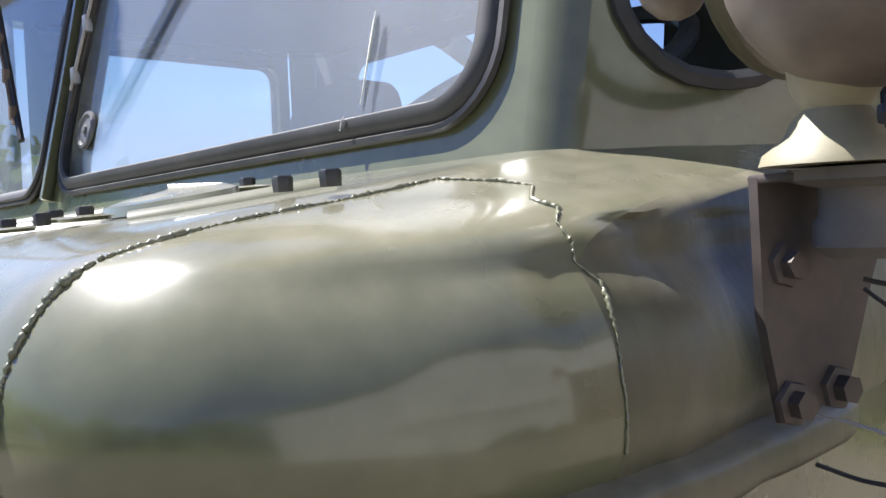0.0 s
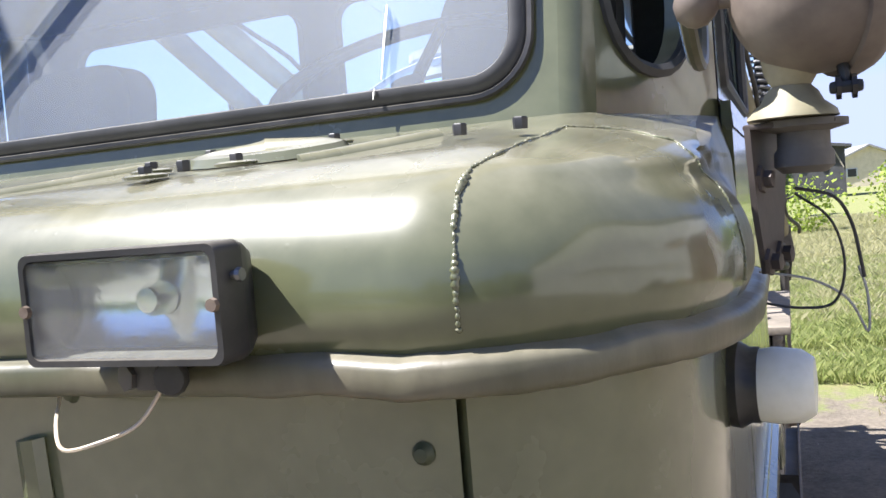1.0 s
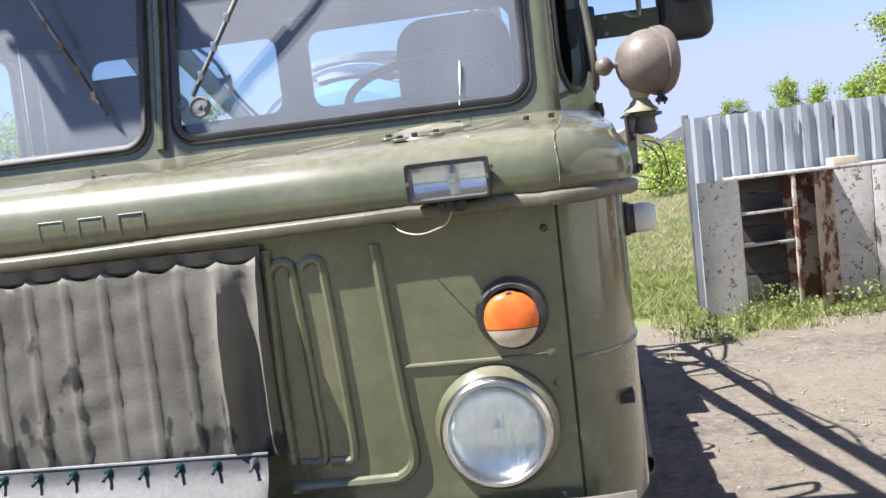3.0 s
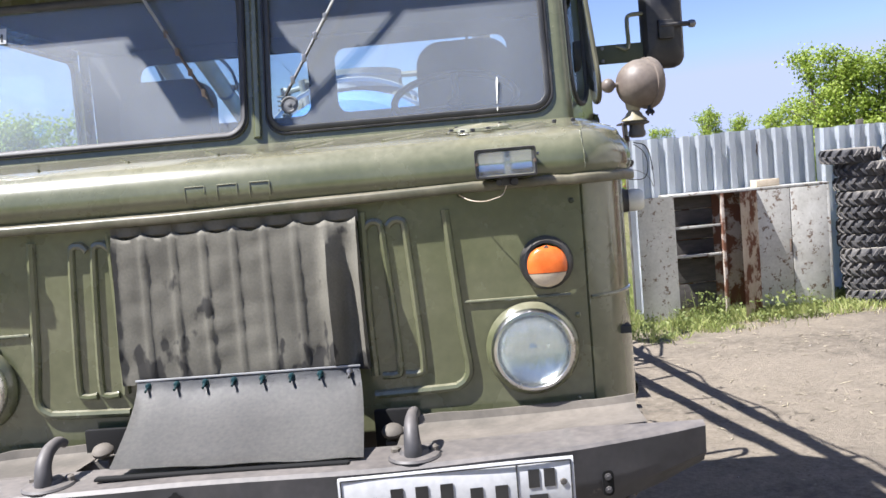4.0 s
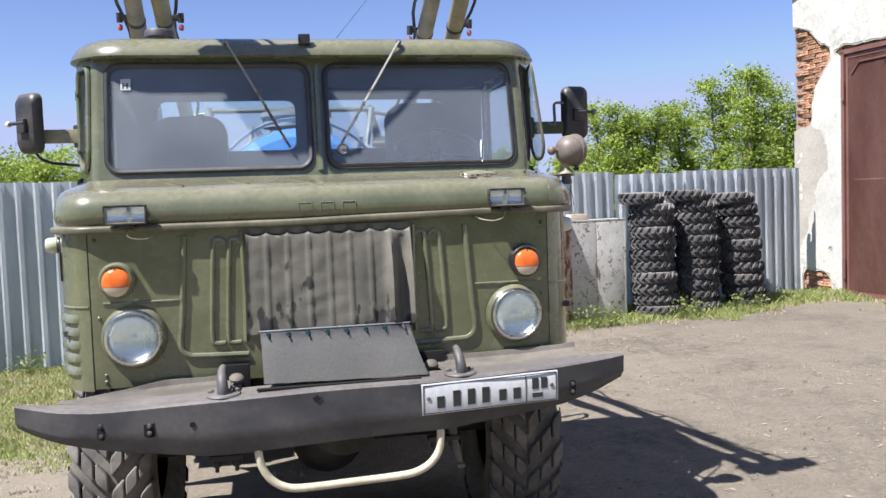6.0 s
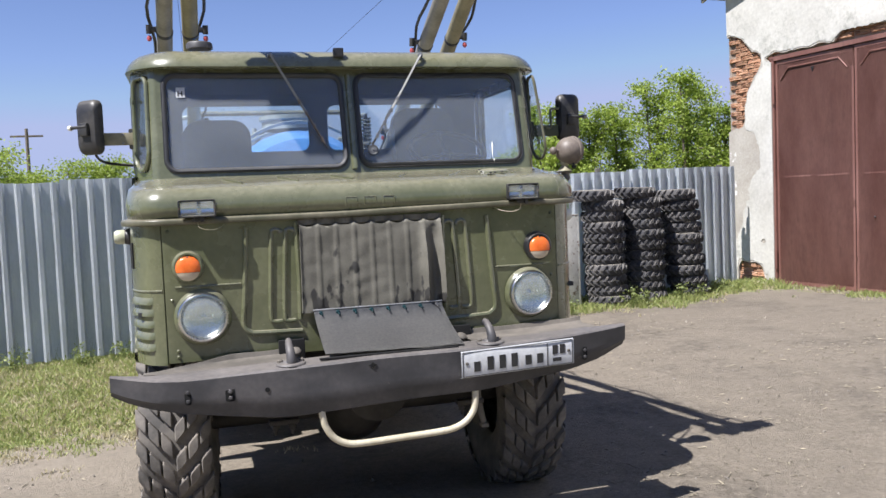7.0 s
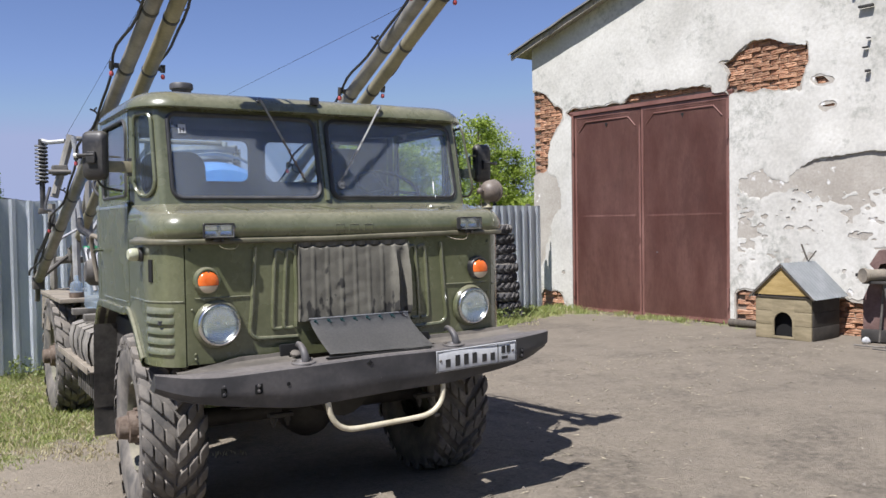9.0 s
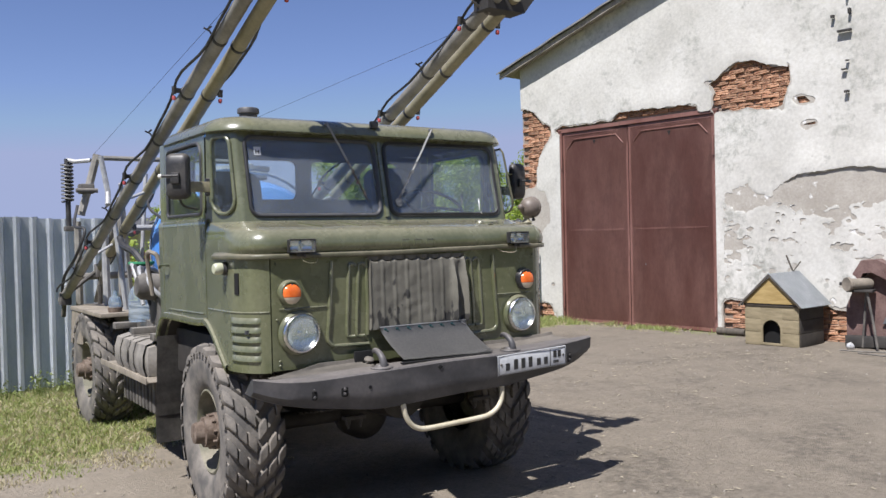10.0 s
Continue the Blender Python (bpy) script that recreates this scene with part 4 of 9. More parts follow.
# headlights and indicators
for s in (-1, 1):
    hl = thing("headlight", (s * 0.752, 0.0, 1.073))
    hl.parent = truck
    hl["label"] = "round headlight with a chromed rim"
    bm = BM()
    lathe(bm, [(0.122, 0.004), (0.120, 0.012), (0.112, 0.022), (0.104, 0.030)], (0, 0, 0), (0, -1, 0), 40)
    part("bezel", bm, M_PAINT, hl)
    bm = BM()
    lathe(bm, [(0.106, 0.02), (0.109, 0.032), (0.107, 0.042), (0.101, 0.049), (0.094, 0.050), (0.090, 0.046), (0.089, 0.036)], (0, 0, 0), (0, -1, 0), 40)
    part("rim", bm, M_CHROME, hl, "chromed rim")
    bm = BM()
    lathe(bm, [(0.092, 0.042)] + [(0.0905 * math.cos(radians(a)), 0.039 - 0.032 * math.sin(radians(a))) for a in range(5, 90, 10)] + [(0, 0.007)], (0, 0, 0), (0, -1, 0), 40)
    part("reflector", bm, M_REFLECTOR, hl)
    bm = BM()
    lens = [(0.0895 * math.sin(radians(a)), 0.038 + 0.020 * math.cos(radians(a))) for a in range(90, -1, -10)]
    lathe(bm, lens, (0, 0, 0), (0, -1, 0), 40)
    lathe(bm, [(r * 0.985, h - 0.004) for r, h in lens], (0, 0, 0), (0, -1, 0), 40)
    g = part("lens", bm, M_LENS, hl)
    g.visible_shadow = False
    for k in range(-6, 7):
        bm = BM()
        x = k * 0.0125
        h = math.sqrt(max(0, 0.084 ** 2 - x * x))
        tube(bm, [(x, -0.038 - 0.019 * math.sqrt(max(0, 1 - (x * x + z * z) / 0.0895 ** 2)), z) for z in span(-h * 0.85, h * 0.85, 8)], 0.0016, 5)
        part("lens_flute", bm, M_LENS, hl)
    bm = BM()
    lathe(bm, [(0.012, 0.006), (0.012, 0.020), (0.008, 0.028), (0, 0.030)], (0, 0, 0), (0, -1, 0), 14)
    part("bulb_shield", bm, M_SILVER, hl)

    sg = thing("indicator", (s * 0.803, 0.0, 1.286))
    sg.parent = truck
    sg["label"] = "round indicator lamp, orange over clear"
    bm = BM()
    lathe(bm, [(0.069, 0.002), (0.069, 0.012), (0.064, 0.028), (0.057, 0.036), (0.050, 0.036)], (0, 0.0, 0.007), (0, -1, 0.08), 32)
    part("base", bm, M_BLACK if s > 0 else M_PAINT, sg, "rubber base ring")
    for upper in (True, False):
        bm = BM()
        rows = []
        z0, z1 = (-0.015, 0.0535) if upper else (-0.0535, -0.017)
        for j in range(11):
            z_ = z0 + (z1 - z0) * j / 10
            hw = math.sqrt(max(1e-7, 0.0536 ** 2 - z_ * z_))
            rows.append([Vector((x_, -0.033 - 0.020 * math.sqrt(max(0.0, 1 - (x_ * x_ + z_ * z_) / 0.0536 ** 2)), z_)) for x_ in span(-hw, hw, 16)])
        sheet(bm, rows)
        bmesh.ops.remove_doubles(bm, verts=bm.verts, dist=2e-4)
        part("lens", bm, M_ORANGE if upper else M_CLEAR, sg, "orange lens" if upper else "clear lens")
    bm = BM()
    lathe(bm, [(0.006, 0.0), (0.006, 0.004), (0, 0.005)], (0, -0.038, 0.048), (0, -1, 0), 10)
    part("screw", bm, M_CHASSIS, sg)

# rectangular fog lamps on the cornice
def fog_lamp(x, z, rot):
    fl = thing("fog_lamp", (x, -0.058, z), rot)
    fl.parent = truck
    fl["label"] = "rectangular black fog lamp with a clear lens"
    bm = BM()
    rows = [[Vector((u, d, v)) for u, v in rrect(-w_, w_, -h_, h_, 0.006, 4)] for d, w_, h_ in ((0.005, 0.077, 0.037), (0.014, 0.075, 0.0355), (0.030, 0.068, 0.031), (0.046, 0.046, 0.022), (0.052, 0.03, 0.012), (0.053, 0.004, 0.004))]
    sheet(bm, [r + r[:1] for r in rows])
    part("housing", bm, M_BLACK, fl)
    bm = BM()
    rows = []
    for d, du in ((0.007, 0.077), (-0.013, 0.077), (-0.018, 0.076), (-0.018, 0.072), (-0.010, 0.071), (0.004, 0.068)):
        rows.append([Vector((u, d, v)) for u, v in rrect(-du, du, -du + 0.04, du - 0.04, 0.007, 4)])
    sheet(bm, [r + r[:1] for r in rows])
    part("surround", bm, M_BLACK, fl)
    bm = BM()
    rows = []
    for j in range(13):
        rows.append([Vector((-0.067 + 0.134 * k / 36, 0.022 - 0.005 * ((k - 18) / 18) ** 2 - 0.014 * ((j - 6) / 6) ** 2, -0.030 + 0.060 * j / 12)) for k in range(37)])
    sheet(bm, rows)
    part("reflector", bm, M_SILVER, fl, smooth=60)
    bm = BM()
    lathe(bm, [(0.011, 0), (0.011, 0.012), (0.008, 0.017), (0, 0.018)], (0.006, 0.020, 0.002), (0, -1, 0), 16)
    part("bulb_cap", bm, M_CHROME, fl)
    bm = BM()
    prism(bm, rrect(-0.0710, 0.0710, -0.0310, 0.0310, 0.005, 4), lambda u, v, d: Vector((u, d, v)), -0.0165, -0.0135)
    g = part("lens", bm, M_CLEARLENS, fl)
    g.visible_shadow = False
    for sx in (-1, 1):
        bm = BM()
        lathe(bm, [(0.0045, 0), (0.004, 0.003), (0, 0.003)], (sx * 0.072, -0.018, 0), (0, -1, 0), 8)
        part("screw", bm, M_RUST, fl)
    bm = BM()
    lathe(bm, [(0, 0.0), (0.0025, 0), (0.0025, 0.004), (0.0045, 0.005), (0.004, 0.008), (0, 0.008)], (0.076, -0.004, 0.016), (1, 0, 0), 8)
    part("side_screw", bm, M_STEEL, fl)
    bm = BM()
    box(bm, (0, 0.014, -0.046), (0.026, 0.018, 0.022), 0.004)
    lathe(bm, [(0, 0), (0.011, 0), (0.012, 0.004), (0.010, 0.008), (0, 0.009)], (0.017, 0.008, -0.048), (0.3, -1, 0), 12)
    lathe(bm, [(0, 0), (0.009, 0), (0.009, 0.006), (0, 0.007)], (-0.017, 0.010, -0.048), (-0.3, -1, 0), 6)
    part("bracket", bm, M_BLACK, fl)
    bm = BM()
    tube(bm, curve_pts([(0.0, 0.02, -0.055), (-0.012, 0.005, -0.078), (-0.03, -0.012, -0.086), (-0.062, -0.010, -0.092), (-0.098, 0.02, -0.086), (-0.123, 0.050, -0.072)] if x > 0 else [(0.0, 0.02, -0.055), (0.006, -0.01, -0.080), (0.04, -0.02, -0.092), (0.08, 0.0, -0.09), (0.11, 0.04, -0.072)], 6), 0.0014, 6)
    part("cable", bm, M_CLEAR if x > 0 else M_KHAKI, fl, "loose thin cable")
    return fl


fog_lamp(0.717, 1.556, 0.5)
fog_lamp(-0.752, 1.540, -2)

# searchlight on its bracket
sl = thing("searchlight", (1.128, 0.312, 1.757))
sl.parent = truck
sl["label"] = "round faded brown searchlight on a steel bracket"
bm = BM()
axd = (0.93, 0.36, 0.02)
lathe(bm, [(0, -0.070)] + [(0.070 * math.cos(radians(a)), 0.070 * math.sin(radians(a))) for a in range(-80, 16, 8)] + [(0.070, 0.02)], (0.004, 0.010, 0.001), axd, 36)
part("shell", bm, M_SEARCH, sl)
bm = BM()
lathe(bm, [(0.069, 0.014), (0.074, 0.016), (0.075, 0.03), (0.070, 0.040), (0.064, 0.044)], (0.004, 0.010, 0.001), axd, 36)
part("rim", bm, M_SEARCH, sl)
bm = BM()
lathe(bm, [(0.066, 0.040), (0.045, 0.050), (0, 0.055)], (0.004, 0.010, 0.001), axd, 30)
part("lens", bm, M_LENS, sl)
bm = BM()
lathe(bm, [(0.0, -0.011), (0.012, -0.008), (0.019, 0.0), (0.021, 0.008), (0.019, 0.017), (0.012, 0.024), (0.007, 0.027), (0.007, 0.045)], (-0.099, -0.010, 0.001), (1, 0.1, 0), 16)
part("knob", bm, M_SEARCH, sl)
bm = BM()
lathe(bm, [(0.024, 0.055), (0.025, 0.040), (0.022, 0.022), (0.016, 0.012), (0.022, 0.006), (0.026, -0.002), (0.036, -0.010), (0.038, -0.016), (0.0, -0.017)], (-0.018, 0.018, -0.088), (0.02, 0, 1), 26)
part("neck", bm, M_KHAKI, sl, "khaki swivel neck")
bm = BM()
lathe(bm, [(0.037, 0.0), (0.037, -0.006), (0.022, -0.010), (0.022, -0.024), (0.025, -0.028), (0.025, -0.040), (0.018, -0.046), (0, -0.046)], (-0.010, 0.030, -0.106), (0.02, 0, 1), 20)
part("swivel_nut", bm, M_CHASSIS, sl)
bm = BM()
prism(bm, [(0.002, -0.108), (0.098, -0.108), (0.100, -0.135), (0.084, -0.165), (0.058, -0.221), (0.040, -0.232), (0.006, -0.238), (-0.002, -0.18)],
      lambda u, v, d: Vector((-0.059 + 0.28 * u - (v + 0.11) * 0.05 + d, u, v)), 0.0, 0.005)
box(bm, (-0.022, 0.048, -0.109), (0.075, 0.092, 0.005), 0.002)
part("bracket", bm, M_BRACKET, sl, "dark folded steel bracket")
for y, z in ((0.016, -0.155), (0.012, -0.228), (0.046, -0.224)):
    bm = BM()
    lathe(bm, [(0.013, 0), (0.012, 0.003), (0.008, 0.004), (0.008, 0.011), (0, 0.012)], (-0.054 + 0.28 * y - (z + 0.11) * 0.05, y, z), (1, -0.28, 0), 6)
    part("bolt", bm, M_BRACKET, sl)
for cp, r, mm in (([(-0.02, 0.05, -0.17), (0.008, 0.05, -0.195), (0.018, 0.05, -0.235), (0.008, 0.05, -0.27), (-0.02, 0.05, -0.275), (-0.05, 0.05, -0.27)], 0.0013, M_HOSE),
                  ([(-0.02, 0.05, -0.165), (0.012, 0.055, -0.175), (0.026, 0.06, -0.20), (0.032, 0.06, -0.235), (0.034, 0.06, -0.25)], 0.0016, M_HOSE),
                  ([(-0.055, 0.05, -0.24), (-0.01, 0.055, -0.25), (0.02, 0.06, -0.27), (0.035, 0.065, -0.30), (0.036, 0.065, -0.265), (0.03, 0.065, -0.24)], 0.0012, M_GALV)):
    bm = BM()
    tube(bm, curve_pts(cp, 6), r, 6)
    part("wire", bm, mm, sl)
bm = BM()
box(bm, (0.024, -0.006, -0.084), (0.026, 0.010, 0.010), 0.003)
cyl(bm, (0.016, -0.006, -0.084), (0.020, -0.006, -0.084), 0.010, n=8)
cyl(bm, (0.028, -0.006, -0.084), (0.032, -0.006, -0.084), 0.010, n=8)
cyl(bm, (0.024, -0.006, -0.084), (0.022, -0.002, -0.062), 0.005, n=8)
part("wing_nut", bm, M_BLACK, sl)

# wipers
def wiper(s, pivot, tip):
    p, t = Vector(pivot), Vector(tip)
    w = thing("wiper", p)
    w.parent = truck
    w["label"] = "thin steel windscreen wiper"
    d = t - p
    bm = BM()
    lathe(bm, [(0, 0), (0.013, 0), (0.013, 0.012), (0.009, 0.02), (0, 0.021)], (0, 0.012, -0.004), (0, -1, 0.1), 14)
    part("pivot", bm, M_STEEL, w)
    bm = BM()
    tube(bm, [Vector((0, -0.008, 0.0)), d * 0.3 + Vector((0, -0.012, 0)), d * 0.62 + Vector((0, -0.012, 0))], 0.0065, 6, flat=0.6)
    part("arm", bm, M_WIPER, w)
    bm = BM()
    a, b = d * 0.42, d * 1.0
    off = Vector((0.0, -0.006, 0))
    tube(bm, [a + off + (b - a) * k / 8 for k in range(9)], 0.0055, 6)
    part("blade", bm, M_BLACK, w, "black rubber blade")
    bm = BM()
    for f in (0.5, 0.62, 0.76, 0.9):
        box(bm, d * f + Vector((0, -0.012, 0)), (0.012, 0.010, 0.022), 0.002)
    tube(bm, [d * 0.48 + Vector((0, -0.013, 0)), d * 0.94 + Vector((0, -0.013, 0))], 0.003, 5)
    part("bridge", bm, M_STEEL if s > 0 else M_RUST, w)


wiper(-1, (-0.375, 0.372, 2.258), (-0.125, 0.338, 1.80))
wiper(1, (0.367, 0.372, 2.258), (0.094, 0.335, 1.815))

# mirrors
def mirror(s, c, turn):
    mr = thing("wing_mirror", c, turn)
    mr.parent = truck
    mr["label"] = "black rectangular wing mirror on a khaki arm"
    bm = BM()
    rows = []
    for d, k in ((-0.012, 1.0), (0.006, 1.0), (0.018, 0.97), (0.032, 0.82), (0.036, 0.5), (0.037, 0.0)):
        rows.append([Vector((u * k, -d, v * k)) for u, v in rrect(-0.066, 0.066, -0.128, 0.128, 0.035, 6)])
    sheet(bm, [r + r[:1] for r in rows])
    part("shell", bm, M_MIRROR, mr)
    bm = BM()
    prism(bm, rrect(-0.060, 0.060, -0.122, 0.122, 0.03, 6), lambda u, v, d: Vector((u, d, v)), 0.004, 0.008)
    part("mirror_glass", bm, M_SILVER, mr)
    bm = BM()
    box(bm, (0.0, -0.045, -0.012), (0.05, 0.02, 0.06), 0.006)
    cyl(bm, (-s * 0.02, -0.05, 0.0), (s * 0.075, -0.05, 0.0), 0.008, n=10)
    part("clamp", bm, M_BLACK, mr)
    bm = BM()
    lathe(bm, [(0, -0.014), (0.011, -0.009), (0.013, 0), (0.011, 0.009), (0, 0.014)], (s * 0.085, -0.045, 0.0), (s, 0, 0), 14)
    part("knob", bm, M_MILK if s < 0 else M_STEEL, mr)
    return mr


mirror(-1, (-1.208, 0.55, 1.940), -40)
mirror(1, (1.265, 0.62, 1.957), 6)
for s in (-1, 1):
    bm = BM()
    box(bm, (s * 1.10, 0.57 + 0.03 * (s > 0), 1.885), (0.20, 0.008, 0.06), 0.003)
    arm = part("mirror_arm", bm, M_KHAKI if s < 0 else M_PAINT_DARK, truck, "flat khaki mirror arm")
    bm = BM()
    box(bm, (s * 1.01, 0.585, 1.885), (0.07, 0.035, 0.10), 0.01)
    part("socket", bm, M_BLACK, arm)
    for z in (1.865, 1.905):
        bm = BM()
        lathe(bm, [(0.006, 0), (0.005, 0.004), (0, 0.005)], (s * 1.07, 0.566 + 0.03 * (s > 0), z), (0, -1, 0), 8)
        part("bolt", bm, M_STEEL, arm)
bm = BM()
tube(bm, curve_pts([(1.115, 0.60, 1.91), (1.15, 0.59, 1.90), (1.152, 0.59, 1.97), (1.158, 0.60, 2.0), (1.19, 0.60, 2.005), (1.25, 0.6, 2.0)], 4), 0.007, 6)
part("mirror_rod", bm, M_PAINT, truck)
bm = BM()
tube(bm, curve_pts([(-1.20, 0.565, 1.84), (-1.19, 0.57, 1.80), (-1.15, 0.62, 1.775), (-1.045, 0.74, 1.765)], 4), 0.007, 6)
part("mirror_rod", bm, M_BLACK, truck)

# bumper
BUMPER_TOP = [(-1.12, 0.892), (-0.98, 0.872), (-0.85, 0.868), (-0.6, 0.876), (-0.1, 0.892), (0.4, 0.894), (0.8, 0.902), (1.12, 0.921)]
BUMPER_FOOT = [(-1.12, 0.808), (-1.06, 0.779), (-0.98, 0.752), (-0.86, 0.728), (-0.5, 0.676), (-0.4, 0.672), (0.1, 0.695), (0.4, 0.698), (0.86, 0.750), (0.98, 0.776), (1.12, 0.826)]


def level(line, x):
    """The height of a bent edge at x."""
    for (a, za), (b, zb) in zip(line, line[1:]):
        if x <= b:
            return za + (zb - za) * (x - a) / (b - a)
    return line[-1][1]


def bumper_pt(x, v):
    """v: 0 lower edge of the face, 1 upper edge."""
    a = abs(x)
    y = -0.362 + 0.012 * (a / 0.7) ** 2 if a < 0.7 else -0.350 + 0.085 * ((a - 0.7) / 0.42) ** 1.6
    zt = level(BUMPER_TOP, x)
    zb = level(BUMPER_FOOT, x)
    z = zb + (zt - zb) * v
    return Vector((x, y + 0.03 * (1 - v) * (1 if v < 0.12 else 0.2), z))


bm = BM()
xs = span(-1.12, -0.7, 8)[:-1] + span(-0.7, 0.7, 20)[:-1] + span(0.7, 1.12, 8)
rows = [[bumper_pt(x, 0) + Vector((0, 0.09, 0.004)) for x in xs], [bumper_pt(x, 0) + Vector((0, 0.02, -0.001)) for x in xs]]
for v in (0.03, 0.1, 0.3, 0.5, 0.7, 0.9, 0.97):
    rows.append([bumper_pt(x, v) + Vector((0, noise.noise(Vector((x * 4, v * 2, 1))) * 0.004, noise.noise(Vector((x * 2, 0, 4))) * 0.006)) for x in xs])
rows.append([bumper_pt(x, 1.0) + Vector((0, 0.010, 0.002 + noise.noise(Vector((x * 2, 0, 4))) * 0.006)) for x in xs])
rows.append([bumper_pt(x, 1.0) + Vector((0, min(0.16, 0.02 + (1.12 - abs(x)) * 0.5), 0.004)) for x in xs])
rows.append([bumper_pt(x, 1.0) + Vector((0, min(0.155, 0.018 + (1.12 - abs(x)) * 0.5), -0.05)) for x in xs])
sheet(bm, rows)
for e in (0, -1):
    ring = [r[e] for r in rows[:-1]]
    vsx = [bm.verts.new(p) for p in ring]
    bm.faces.new(vsx)
bmesh.ops.remove_doubles(bm, verts=bm.verts, dist=1e-4)
bumper = part("bumper", bm, M_BUMPER, truck, "scuffed dark steel bumper with tapered ends", smooth=35)
for s in (-1, 1):
    bm = BM()
    rows = []
    for k in range(13):
        x = s * (0.40 + 0.60 * k / 12)
        wob = noise.noise(Vector((x * 7, 0, 2))) * 0.006
        f = max(0.0, (-x - 0.62) / 0.38) ** 1.3
        dz, back = bumper_pt(x, 1).z - 0.902, -0.12 * f
        rim = 0.026 * (1 - f)
        rows.append([Vector((x, -0.205, 0.906 + dz)), Vector((x, -0.06 + back, 0.902 + dz)), Vector((x, -0.040 + wob + back, 0.906 + dz + rim * 0.2)), Vector((x, -0.034 + wob + back, 0.904 + dz + rim + wob)), Vector((x, -0.026 + wob + back, 0.904 + dz + rim + wob)), Vector((x, -0.02 + back, 0.89 + dz))])
    sheet(bm, rows)
    part("bumper_tray", bm, M_TRAY, bumper, "dusty folded tray behind the bumper")
    # tow hook: an upright horn bent back over a flanged foot
    hx = -0.417 if s < 0 else 0.451
    hz = bumper_pt(hx, 1).z
    bm = BM()
    pts = curve_pts([(hx, -0.312, hz), (hx, -0.314, hz + 0.028), (hx - 0.002, -0.300, hz + 0.060), (hx - 0.003, -0.268, hz + 0.083), (hx, -0.228, hz + 0.090), (hx + 0.003, -0.205, hz + 0.080)], 5)
    tube(bm, pts, [0.023 - 0.012 * k / (len(pts) - 1) for k in range(len(pts))], 12)
    hook = part("tow_hook", bm, M_BUMPER, truck, "forged dark tow hook bent back over the bumper", smooth=50)
    bm = BM()
    lathe(bm, [(0.0, 0.022), (0.030, 0.020), (0.036, 0.012), (0.058, 0.008), (0.062, 0.003), (0.060, -0.004)], (hx, -0.292, hz + 0.002), (0, 0, 1), 22)
    part("hook_foot", bm, M_BUMPER, hook)
    for dx in (-0.044, 0.044):
        bm = BM()
        lathe(bm, [(0.012, 0), (0.012, 0.012), (0.007, 0.016), (0, 0.016)], (hx + dx, -0.276, hz + 0.008), (0, 0, 1), 6)
        part("hook_nut", bm, M_TRAY, hook)
    # solid black box where a recess would be, its shade painted
    bm = BM()
    box(bm, (s * 0.385, -0.036, 0.890), (0.115, 0.02, 0.115), 0.006)
    part("hook_recess_shade", bm, M_HOLE_SHADE, truck)
    bm = BM()
    lathe(bm, [(0, 0), (0.026, 0), (0.028, 0.009), (0.022, 0.018), (0.010, 0.022), (0, 0.023)], (s * 0.378, -0.085, 0.896), (0, -0.3, 1), 18)
    part("rubber_mount", bm, M_TRAY, truck, "dusty beige round mount")
    # shackle bolts under the spring's end
    bm = BM()
    box(bm, (s * 0.434, 0.0, 0.578), (0.13, 0.05, 0.022), 0.005)
    hanger = part("spring_plate", bm, M_UNDER, truck)
    for x in (0.396, 0.472):
        bm = BM()
        cyl(bm, (s * x, 0.0, 0.575), (s * x, 0.0, 0.520), 0.010, 0.008, n=10)
        lathe(bm, [(0, -0.012), (0.017, -0.012), (0.017, 0.010), (0, 0.010)], (s * x, 0.0, 0.553), (0, 0, 1), 6)
        part("bolt", bm, M_UNDER, hanger)
bm = BM()
tube(bm, [(0.470, 0.0, 0.64), (0.478, 0.0, 0.56), (0.500, 0.0, 0.47)], [0.020, 0.018, 0.014], 10)
box(bm, (0.502, 0.0, 0.458), (0.034, 0.05, 0.018), 0.005)
part("steering_arm", bm, M_CHASSIS, truck)
# black strip painted as the shade in the gap under the flap
bm = BM()
box(bm, (0.0, -0.300, 0.8965), (0.60, 0.022, 0.008), 0.003)
part("flap_slit_shade", bm, M_HOLE_SHADE, truck)
# crank hole and slots: black solids on the face, coloured as shaded openings
bm = BM()
prism(bm, [(-0.017, 0), (-0.007, -0.005), (-0.003, -0.011), (0.003, -0.011), (0.007, -0.005), (0.017, 0), (0.007, 0.005), (0.003, 0.011), (-0.003, 0.011), (-0.007, 0.005)], lambda u, v, d: Vector((-0.09 + u, bumper_pt(-0.09, 0.78).y - 0.005 + d, 0.864 + v)), 0.0, 0.012)
part("crank_hole", bm, M_HOLE_SHADE, bumper)
for x, z, w_, h_, bolts in ((-0.667, 0.815, 0.019, 0.092, (-0.030, -0.006)), (-0.829, 0.803, 0.013, 0.070, (-0.020, 0.016)), (0.884, 0.818, 0.013, 0.058, (-0.015, 0.015))):
    bm = BM()
    prism(bm, rrect(-w_, w_, -h_ / 2, h_ / 2, 0.010, 4), lambda u, v, d: Vector((x + u, bumper_pt(x + u, 0.6).y + d, z + v)), -0.001, 0.01)
    slot = part("lamp_slot", bm, M_HOLE_SHADE, bumper)
    for dz in bolts:
        bm = BM()
        lathe(bm, [(0.008, 0), (0.008, 0.004), (0.0045, 0.005), (0.0045, 0.009), (0, 0.009)], (x, bumper_pt(x, 0.6).y - 0.001, z + dz), (0, -1, 0), 8)
        part("bolt", bm, M_BUMPER, slot)
